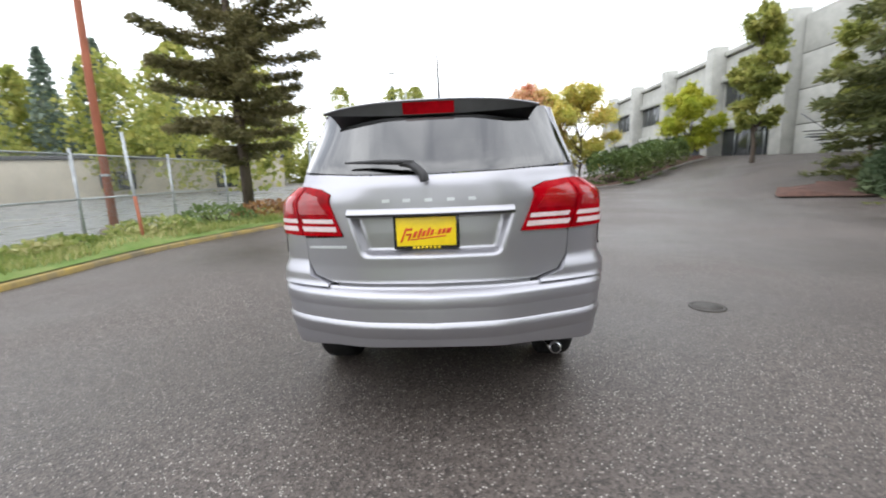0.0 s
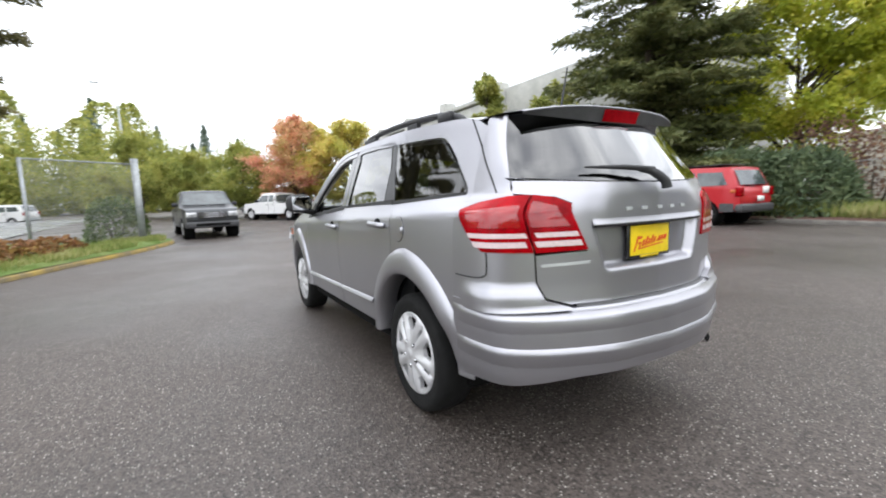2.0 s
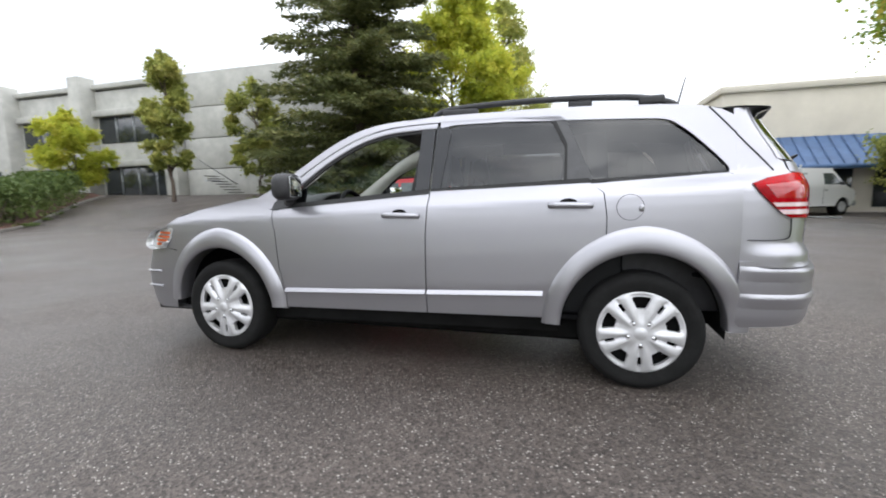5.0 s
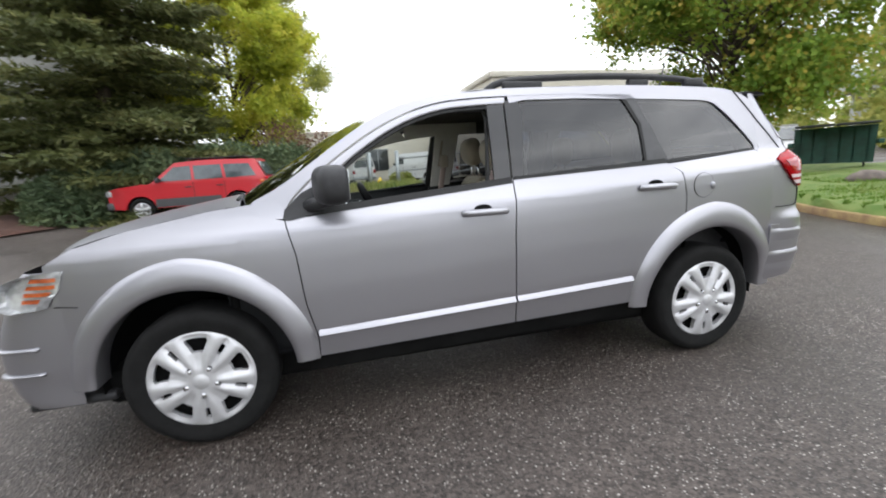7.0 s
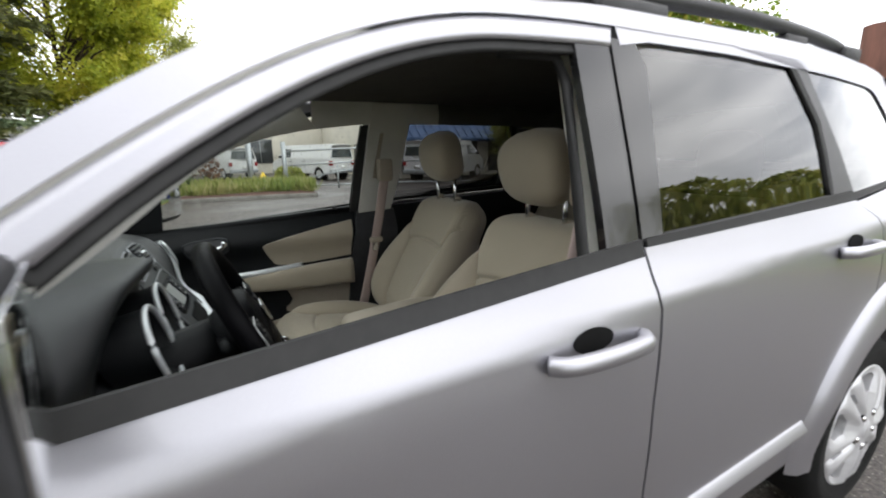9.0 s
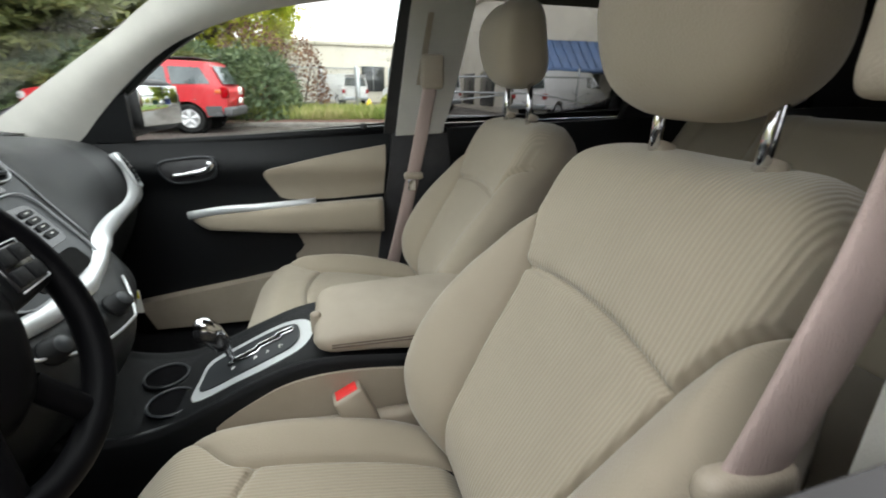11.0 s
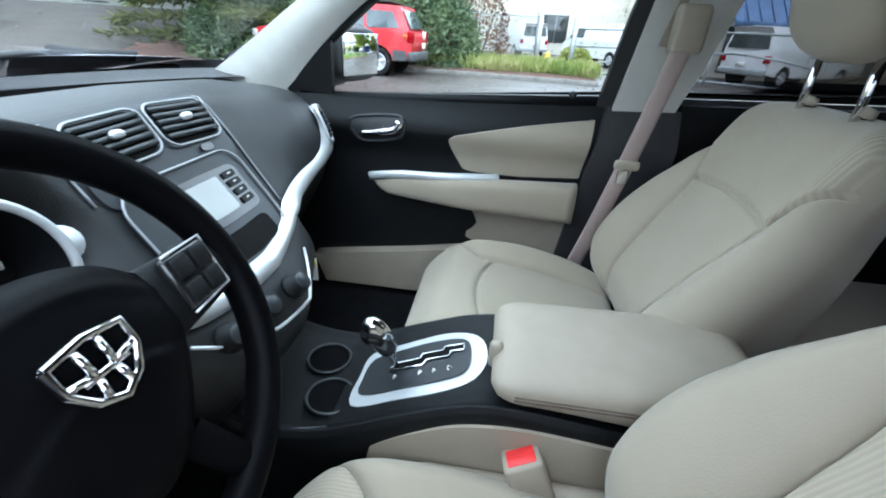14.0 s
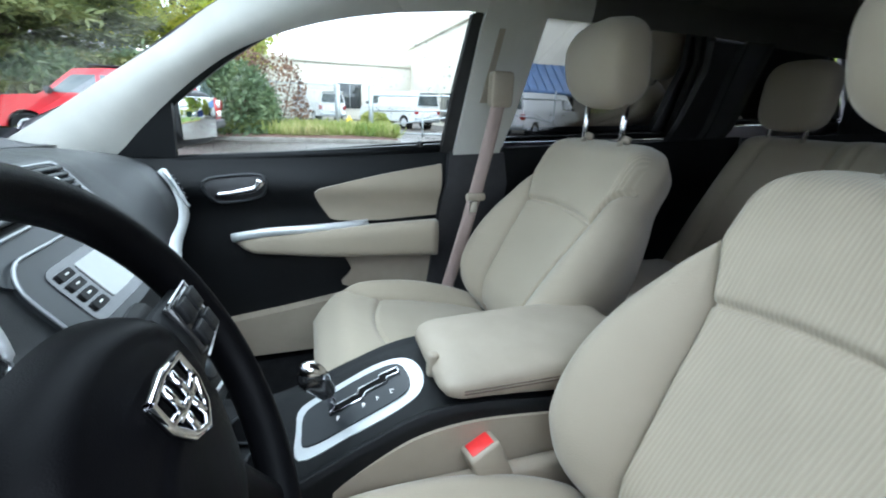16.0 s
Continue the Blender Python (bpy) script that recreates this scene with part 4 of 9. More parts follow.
for sign in (-1, 1):
    gap = spline([(-0.345, 1.622), (-0.365, 1.600), (-0.44, 1.510), (-0.52, 1.405), (-0.595, 1.315), (-0.645, 1.252)], 6)
    part("hatch_gap", tube([tail_point(sign, y, z) for y, z in gap], 0.0042, 6), M_SEAL, car, "dark gap between hatch and body")
    seam = spline([(-0.50, 0.887), (-0.56, 0.886), (-0.64, 0.888), (-0.690, 0.900), (-0.700, 0.935), (-0.698, 1.0)], 6)
    part("bumper_seam", tube([tail_point(sign, y, z, 0.002 + 0.004 * (z < 0.9)) for y, z in seam], 0.003, 6), M_SEAL, car, "dark seam over the bumper")


us = np.linspace(-s_of_x(0.40), s_of_x(0.40), 28)
part("plate_brow", sweep([(1.128, 0.0), (1.118, 0.003), (1.106, 0.011), (1.102, 0.013), (1.099, 0.010)], us, on_rear(0.004)), M_SILVER, hatch, "silver brow over the plate")
part("grip_strip", sweep([(1.1005, 0.012), (1.094, 0.010), (1.090, 0.0)], us, on_rear(0.004)), M_BLACK, hatch, "black grip strip")


plate = part("number_plate", box(-0.02, -0.924, 1.012, 0.315, 0.012, 0.165, 0.004), M_BLACKGLOSS, hatch, "yellow dealer plate in a black frame")
part("plate_face", box(-0.02, -0.932, 1.014, 0.285, 0.006, 0.138, 0.002), M_YELLOW, plate, "yellow face")
SLANT = Matrix(((1, 0, 0.42, -0.42 * 1.012), (0, 1, 0, 0), (0.10, 0, 1, 0), (0, 0, 0, 1)))
for x, z, w, h in ((-0.107, 1.012, 0.010, 0.070), (-0.090, 1.036, 0.030, 0.012), (-0.084, 1.012, 0.024, 0.010), (-0.074, 0.998, 0.010, 0.034), (-0.052, 1.008, 0.016, 0.030), (-0.030, 1.012, 0.013, 0.044), (-0.010, 1.008, 0.014, 0.028), (0.010, 1.013, 0.012, 0.040), (0.030, 1.008, 0.014, 0.028), (0.050, 1.002, 0.006, 0.008), (0.066, 1.008, 0.014, 0.026), (0.086, 1.008, 0.014, 0.026), (0.110, 1.008, 0.022, 0.024), (0.02, 0.984, 0.17, 0.006)):
    part("red_bar", box(x - 0.02, -0.9365, z, w, 0.003, h, 0.0014, m=SLANT), M_PLATERED, plate, "slanted red bar of lettering")
for k in range(7):
    part("frame_bar", box(-0.08 + k * 0.02, -0.9315, 0.937, 0.013, 0.003, 0.012), M_YELLOW, plate, "small bar of lettering")
for k in range(6):
    part("frame_bar", box(-0.075 + k * 0.021, -0.9315, 1.0905, 0.012, 0.003, 0.007), M_YELLOW, plate)
# raised badge bars on the hatch
for x in (-0.205, -0.105, 0.0, 0.105, 0.205):
    part("badge", panel([(x - 0.018, 1.157), (x + 0.018, 1.157), (x + 0.018, 1.172), (x - 0.018, 1.172)], on_rear(0.008), 0.03, 0.03, 0.006), M_SATIN, hatch, "small plain silver badge bar")
part("badge", panel([(-s_of_x(0.615), 0.934), (-s_of_x(0.41), 0.94), (-s_of_x(0.41), 0.952), (-s_of_x(0.615), 0.946)], on_rear(0.007), 0.03, 0.03, 0.005), M_SATIN, hatch, "thin silver badge bar")

# spoiler with the high brake lamp
def spoiler(u, v):
    t = 2 * u - 1
    x = t * (0.605 - 0.05 * v)
    a = abs(t) ** 2.2
    ey = on_rear(0.0)(s_of_x(abs(x)), 1.60, 0).y - 0.012 - 0.036 * (1 - abs(t) ** 4)
    fy = -0.365 - 0.17 * (1 - a)
    z0, z1 = 1.608 + 0.043 * (1 - a), 1.614 + 0.032 * (1 - abs(t) ** 2.6)
    return Vector((x, fy + (ey - fy) * v, z0 + (z1 - z0) * v + 0.010 * math.sin(math.pi * v)))


part("spoiler", grid(spoiler, 40, 6), M_SILVER, car)
for sign in (-1, 1):
    def roof_corner(u, v, sign=sign):
        """The roof's rear corner, from the roof down to the top of the pillar."""
        y, z = -0.34 - 0.21 * v, 1.6235 - 0.0195 * (1 - (1 - v) ** 2.2)
        x1 = side_x(max(y, -0.47), z) - 0.10 * max(0.0, -0.47 - y)
        x = 0.44 + (x1 - 0.44) * u
        return Vector((sign * x, y, z + 0.022 * (1 - u * u)))
    part("roof_corner", grid(roof_corner, 12, 10), M_SILVER, car)


def spoiler_edge(u, v):
    a = spoiler(u, 1.0)
    a += Vector((0, -0.004, -0.010))
    zb = 1.572 + 0.028 * (2 * u - 1) ** 2
    b = Vector((a.x, on_rear(0.006)(s_of_x(abs(a.x)), zb, 0).y, zb))
    return a.lerp(b, v) + Vector((0, -0.003, -0.001))


def spoiler_rim(u, v):
    """The rounded body-coloured edge of the spoiler."""
    a = spoiler(u, 1.0)
    t = math.pi * v
    return a + Vector((0, -0.006 * math.sin(t), -0.005 + 0.005 * math.cos(t)))


part("spoiler_rim", grid(spoiler_rim, 40, 6), M_SILVER, car)


part("spoiler_lip", grid(spoiler_edge, 40, 4), M_GREYPL, car, "dark underside of the spoiler")
part("brake_lamp", grid(lambda u, v: spoiler_edge(0.5 + 0.115 * (2 * u - 1), 0.05 + 0.85 * v) + Vector((0, -0.006, -0.002)), 12, 4), M_REDLENS, car, "red high brake lamp")
# rear wiper
rw = bmesh.new()
tube(spline([(-0.008, -1.0, 1.25), (-0.02, -0.995, 1.285), (-0.07, -0.965, 1.325), (-0.13, -0.945, 1.338)], 4), [0.022] * 4 + [0.02] * 4 + [0.017] * 4 + [0.012], 8, rw)
tube([(-0.06, -0.965, 1.335), (-0.22, -0.93, 1.345), (-0.40, -0.875, 1.348)], [0.016, 0.015, 0.006], 8, rw, flat=0.8)
part("rear_wiper", rw, M_BLACK, hatch, "black rear wiper")
part("exhaust_pipe", tube([(0.60, -0.66, 0.36), (0.60, -0.885, 0.397)], 0.030, 18), M_CHROME, car, "chrome exhaust tip")
part("exhaust_bore", tube([(0.60, -0.880, 0.3963), (0.60, -0.888, 0.3976)], 0.024, 18), M_DARK, car)

part("aerial", tube([(0.03, -0.30, 1.66), (0.03, -0.315, 1.70), (0.03, -0.37, 1.94)], [0.016, 0.007, 0.0042], 8), M_BLACK, car, "thin black aerial")

# roof rails
for sign in (-1, 1):
    rl = bmesh.new()
    pts = spline([(1.30, 1.668, 0.5), (1.17, 1.715, 0.54), (0.618, 1.728, 0.56), (0.08, 1.71, 0.55), (-0.14, 1.672, 0.53), (-0.2, 1.63, 0.52)], 5)
    tube([(sign * (p[2] + 0.03), p[0], p[1]) for p in pts], 0.02, 8, rl, flat=1.0)
    for y in (1.10, 0.35, -0.05):
        merge(box(sign * 0.585, y, 1.685, 0.04, 0.24 if y > 1 else 0.14, 0.05, 0.012), rl)
    part("roof_rail", rl, M_BLACK, car, "black roof rail")

# door handles and mirrors
for sign in (-1, 1):
    for (ya, yb, z), d in (((1.56, 1.325, 1.026), front_doors[0 if sign < 0 else 1]), ((0.515, 0.285, 1.08), None)):
        hb = tube(spline([(sign * (side_x(y, z) + o), y, z + 0.003 * math.sin(k)) for k, (y, o) in enumerate(((ya, 0.005), (ya - 0.03, 0.03), ((ya + yb) / 2, 0.038), (yb + 0.03, 0.03), (yb, 0.004)))], 4), 0.016, 8, flat=1.1)
        h = part("door_handle", hb, M_SILVER, d or car, "body-coloured door handle")
        ym = (ya + yb) / 2 + 0.01
        part("handle_cup", panel([(ym + 0.048 * math.cos(a), z + 0.018 + 0.022 * math.sin(a)) for a in np.linspace(0, 2 * math.pi, 20, endpoint=False)], on_side(sign, 0.0025), 0.05, 0.05, 0.002), M_DARK, d or car, "dark handle cup")
    mh = blob((0, 0, 0), (0.122, 0.078, 0.088), 3.2)
    for v in mh.verts:
        v.co.y = max(v.co.y, -0.055)
    mir = part("door_mirror", mh, M_BLACK, front_doors[0 if sign < 0 else 1], "black door mirror")
    mir.matrix_basis = pose(0.953, 2.240, 1.180, 0, 0, -21) if sign > 0 else pose(-0.955, 2.195, 1.222, 0, 0, 12)
    part("mirror_glass", box(0, 0, 0, 0.182, 0.004, 0.128, 0.0018), mat("mirror_glass", (0.8, 0.82, 0.82), 0.03, metal=1.0), mir, "mirror glass").matrix_basis = pose(0, -0.0585, 0, 1)
    part("mirror_arm", tube([(sign * -0.20, 0.08, -0.10), (sign * -0.03, 0.0, -0.065)], [0.035, 0.03], 8), M_BLACK, mir)

# wheels: tyre, wheel cover with five pairs of spokes
def wheel_cover():
    """A moulded dish with five rounded windows and five narrow slots between raised ribs."""
    bm = bmesh.new()
    sec = 2 * math.pi / 5
    radii = [0.03, 0.034, 0.042, 0.058, 0.076, 0.10, 0.120, 0.136, 0.141, 0.146, 0.158, 0.172, 0.186, 0.198, 0.206, 0.211, 0.220, 0.230, 0.236, 0.241, 0.244]

    def columns(r):
        e = float(np.interp(r, [0.12, 0.141, 0.146, 0.198, 0.206, 0.211, 0.23], [0.46, 0.49, 0.45, 0.375, 0.385, 0.42, 0.42]))
        half = [0.0, 0.03, 0.060, 0.095, 0.15, 0.21, 0.27, 0.33, e, (e + sec / 2) / 2 + 0.01, sec / 2]
        return [-a for a in half[:0:-1]] + half

    def height(r, a):
        h = 0.040 - 0.024 * (r / 0.244) ** 2
        if r < 0.032:
            h += 0.004
        if r > 0.234:
            h -= 0.012 * (r - 0.234) / 0.010
        k = smooth01((r - 0.055) / 0.05) * smooth01((0.238 - r) / 0.02)
        d = abs(a)
        h += k * (0.006 * math.exp(-((d - 0.23) * r / 0.018) ** 2) - 0.012 * math.exp(-(d * r / 0.011) ** 2) - 0.012 * smooth01((d - 0.30) / 0.14))
        return h
    rows = []
    for r in radii:
        row = []
        for k in range(5):
            for a in columns(r)[:-1]:
                t = k * sec + a
                row.append(bm.verts.new((height(r, a), -r * math.sin(t), r * math.cos(t))))
        rows.append(row)
    mid = bm.verts.new((height(0, 0), 0, 0))
    n, m = len(rows[0]), len(columns(0.1)) - 1
    for i in range(n):
        bm.faces.new((mid, rows[0][i], rows[0][(i + 1) % n]))
    for j in range(len(rows) - 1):
        r = (radii[j] + radii[j + 1]) / 2
        for i in range(n):
            c = i % m
            if 0.141 < r < 0.211 and (c < 2 or c >= m - 2):
                continue
            if 0.146 < r < 0.198 and m // 2 - 2 <= c < m // 2 + 2:
                continue
            bm.faces.new((rows[j][i], rows[j][(i + 1) % n], rows[j + 1][(i + 1) % n], rows[j + 1][i]))
    edge = [e for e in bm.edges if e.is_boundary]
    r = bmesh.ops.extrude_edge_only(bm, edges=edge)
    for v in r["geom"]:
        if isinstance(v, bmesh.types.BMVert):
            v.co.x -= 0.026
    for e in edge:
        e.smooth = False
    bmesh.ops.recalc_face_normals(bm, faces=bm.faces[:])
    return bm


COVERS = []


TYRE = [(0.235, -0.10), (0.25, -0.108), (0.30, -0.115), (0.328, -0.108), (0.341, -0.092), (0.345, -0.05), (0.346, 0.0), (0.345, 0.05), (0.341, 0.078), (0.330, 0.096), (0.318, 0.101), (0.314, 0.105), (0.30, 0.107), (0.27, 0.104), (0.262, 0.100), (0.25, 0.100), (0.235, 0.092)]


def wheel(parent, x, y, sign, first=None):
    e = new("wheel")
    e.parent = parent
    e.matrix_basis = pose(x, y, 0.346, 0, 0, 0 if sign > 0 else 180)
    part("tyre", lathe(TYRE, 56), M_RUBBER, e, "black tyre")
    if COVERS:
        cover = new("wheel_cover", COVERS[0])
        cover.parent = e
    else:
        cover = part("wheel_cover", wheel_cover(), M_RIM, e)
        COVERS.append(cover.data)
    cover["label"] = "silver plastic wheel cover"
    cover.matrix_basis = pose(0.084, 0, 0, 36)
    part("brake_disc", lathe([(0.233, 0.045), (0.1, 0.04), (0.0, 0.04)], 32), M_DARK, e)
    for k in range(5):
        a = 2 * math.pi * k / 5 + radians(90 + 36)
        part("wheel_nut", blob((0.1185, 0.069 * math.cos(a), 0.069 * math.sin(a)), (0.011, 0.011, 0.011), 3, 12, 8), M_CHROME, e)
        part("nut_socket", lathe([(0.017, 0.1165), (0.017, 0.1225), (0.0145, 0.1225), (0.0145, 0.1165)], 16), M_DARK, e).location = (0, 0.069 * math.cos(a), 0.069 * math.sin(a))
    e["label"] = "wheel with a silver slotted cover"
    return e


for sx in (-1, 1):
    for y in (0.0, 2.89):
        wheel(car, sx * 0.728, y, sx)

# ---- ground ----
KERB_L = spline([(-7.5, -14), (-6.4, -4), (-5.9, 1.6), (-5.85, 4.6), (-5.3, 7.0), (-4.4, 9.4), (-3.4, 11.6), (-2.75, 13.6), (-2.6, 14.6), (-3.0, 15.6), (-4.2, 16.6)], 5)


def rise(x, y):
    """Height of the ground: level lot, rising to the grey building."""
    k = max(0.0, min(1.0, (x - 8.5) / 11)) * max(0.0, min(1.0, (y - 9) / 9))
    d = max(0.0, min(1.0, (y - 24) / 25)) * 0.4
    return 1.5 * k * k * (3 - 2 * k) + d


def height_sheet(x0, x1, y0, y1, nx, ny, dz=0.0):
    return grid(lambda u, v: Vector((x0 + (x1 - x0) * u, y0 + (y1 - y0) * v, rise(x0 + (x1 - x0) * u, y0 + (y1 - y0) * v) + dz)), nx, ny)


gbm = bmesh.new()
xs = [-900, -300, -120] + list(range(-60, 61, 2)) + [120, 300, 900]
ys = [-900, -300, -120] + list(range(-60, 91, 2)) + [140, 300, 900]
rows = [[gbm.verts.new((x, y, rise(x, y))) for x in xs] for y in ys]
for j in range(len(ys) - 1):
    for i in range(len(xs) - 1):
        gbm.faces.new((rows[j][i], rows[j][i + 1], rows[j + 1][i + 1], rows[j + 1][i]))
ground = tagged(part("ground", gbm, M_ASPHALT, None), "worn dark wet asphalt with pale stone chips", "asphalt", kind="structure")

# ---- the car's cabin ----


def pad(L, wfn, nfn, thick, inside, nu=120, nv=150, back=10, edge=None):
    """A cushion: front relief nfn(u, v) over half width wfn(v), closed behind. Returns the plain cover and the insert."""
    rows = []
    for j in range(nv + 1):
        v = j / nv
        w = wfn(v)
        end = min(v, 1 - v) * L
        rnd = min(1.0, end / 0.07)
        k = math.sqrt(max(0.0, 1 - (1 - rnd) ** 2))
        row = []
        for i in range(nu + 1):
            u = 2 * i / nu - 1
            if edge:
                # columns follow the seam between bolster and insert
                k6, ue = abs(u), edge(v)
                u = math.copysign(k6 / 0.6 * ue if k6 <= 0.6 else ue + (k6 - 0.6) / 0.4 * (1 - ue), u)
            e = max(0.0, (abs(u) - 0.80) / 0.20)
            drop = 0.5 * thick * (1 - math.sqrt(max(0.0, 1 - e * e)))
            n = nfn(u, v) - drop
            row.append((u * w, v * L, -0.5 * thick + (n + 0.5 * thick) * k, u, v))
        for i in range(1, back):
            u = 1 - 2 * i / back
            row.append((u * w * 0.98, v * L, -0.5 * thick - 0.5 * thick * k * (1 - abs(u) ** 6), 9, v))
        rows.append(row)
    plain, ins = bmesh.new(), bmesh.new()
    vp, vi = {}, {}

    def vert(bm, d, j, i):
        if (j, i) not in d:
            d[(j, i)] = bm.verts.new(rows[j][i][:3])
        return d[(j, i)]
    n = len(rows[0])
    for j in range(nv):
        for i in range(n):
            k = (i + 1) % n
            u, v = (rows[j][i][3] + rows[j][k][3]) / 2, rows[j][i][4]
            into = abs(u) < 1 and i < nu and inside(u, v)
            bm, d = (ins, vi) if into else (plain, vp)
            bm.faces.new((vert(bm, d, j, i), vert(bm, d, j, k), vert(bm, d, j + 1, k), vert(bm, d, j + 1, i)))
    for bm in (plain, ins):
        bmesh.ops.remove_doubles(bm, verts=bm.verts[:], dist=1e-5)
    return plain, ins


def pieces(name, bm, material, parent, label=""):
    """Link every separate piece of a bmesh as a part of its own."""
    left = set(bm.faces)
    while left:
        stack = [next(iter(left))]
        isle = set()
        while stack:
            f = stack.pop()
            if f in isle:
                continue
            isle.add(f)
            stack += [g for e in f.edges for g in e.link_faces if g not in isle]
        left -= isle
        b = bmesh.new()
        vs = {}
        for f in sorted(isle, key=lambda f: f.index):
            for v in f.verts:
                if v not in vs:
                    vs[v] = b.verts.new(v.co)
            b.faces.new([vs[v] for v in f.verts])
        part(name, b, material, parent, label)
    bm.free()


def groove(d, depth=0.013, width=0.005):
    return -depth * math.exp(-(d / width) ** 2)


def glide(x, table):
    """Table lookup along a smooth curve without overshoot."""
    xs = [a for a, _ in table]
    ys = [b for _, b in table]
    if x <= xs[0]:
        return ys[0]
    if x >= xs[-1]:
        return ys[-1]
    i = max(k for k in range(len(xs) - 1) if xs[k] <= x)
    slope = [(ys[k + 1] - ys[k]) / (xs[k + 1] - xs[k]) for k in range(len(xs) - 1)]

    def tangent(k):
        if k == 0 or k == len(xs) - 1:
            return slope[0 if k == 0 else -1]
        a, b = slope[k - 1], slope[k]
        return 0.0 if a * b <= 0 else 2 * a * b / (a + b)
    h = xs[i + 1] - xs[i]
    t = (x - xs[i]) / h
    return (2 * t ** 3 - 3 * t * t + 1) * ys[i] + (t ** 3 - 2 * t * t + t) * h * tangent(i) + (3 * t * t - 2 * t ** 3) * ys[i + 1] + (t ** 3 - t * t) * h * tangent(i + 1)


def seam_x(v):
    """Half width of the backrest's insert: narrow at the waist, running out into the shoulder."""
    return glide(v, [(0, 0.112), (0.25, 0.126), (0.45, 0.143), (0.62, 0.160), (0.70, 0.176), (0.76, 0.194), (0.79, 0.207), (1.0, 0.21)])


def back_w(v):
    return glide(v, [(0, 0.195), (0.08, 0.240), (0.20, 0.278), (0.36, 0.288), (0.52, 0.274), (0.66, 0.244), (0.77, 0.214), (0.81, 0.211), (0.86, 0.211), (0.90, 0.204), (0.94, 0.188), (0.97, 0.166), (0.99, 0.140), (1.0, 0.115)])


def back_edge(v):
    return min(0.955, seam_x(v) / back_w(v))


def back_n(u, v, bolster):
    ue = back_edge(v)
    vs = 0.615 + 0.028 * (1 - (u / ue) ** 2)
    n = glide(v, [(0, -0.012), (0.08, 0.018), (0.2, 0.042), (0.4, 0.034), (0.63, 0.018), (0.8, 0.024), (0.92, 0.014), (1, -0.006)])
    out = max(0.0, (abs(u) - ue) / max(0.05, 1 - ue))
    n += bolster * math.sin(math.pi * 0.5 * min(1.0, out / 0.62)) ** 0.9 * glide(v, [(0, 0.3), (0.12, 0.8), (0.3, 1), (0.5, 0.85), (0.66, 0.5), (0.76, 0.14), (0.80, 0)])
    if v < 0.80:
        n += groove((abs(u) - ue) * back_w(v), 0.013, 0.0042)
    if abs(u) < ue:
        n += groove((v - vs) * 0.64, 0.012, 0.0045)
        n += 0.006 * smooth01((v - vs) / 0.03) + 0.006 * (u / ue) ** 2
        n += groove((v - 0.055) * 0.64, 0.008, 0.005)
    return n


def cush_edge(v):
    return 0.58 + 0.05 * v + 0.33 * smooth01((v - 0.70) / 0.22)


def cush_n(u, v, inner=1.0):
    ue = cush_edge(v)
    out = max(0.0, (abs(u) - ue) / max(0.05, 1 - ue))
    bol = 0.040 * math.sin(math.pi * 0.5 * min(1.0, out / 0.6)) * glide(v, [(0, 0.3), (0.2, 0.8), (0.5, 1), (0.75, 0.8), (0.92, 0)])
    bol *= inner if u > 0 else 1.0
    n = bol + 0.018 * math.sin(math.pi * min(1, v)) - 0.03 * smooth01((v - 0.85) / 0.15)
    if v < 0.93:
        n += groove((abs(u) - ue) * 0.26, 0.010, 0.004)
    vs = 0.66 + 0.07 * (1 - (u / ue) ** 2)
    if abs(u) < ue:
        n += groove((v - vs) * 0.56, 0.009, 0.0045)
        n += 0.005 * smooth01((v - vs) / 0.04)
    return n


def cush_w(v):
    return glide(v, [(0, 0.215), (0.12, 0.25), (0.3, 0.268), (0.55, 0.272), (0.78, 0.266), (0.90, 0.25), (0.96, 0.225), (1.0, 0.19)])


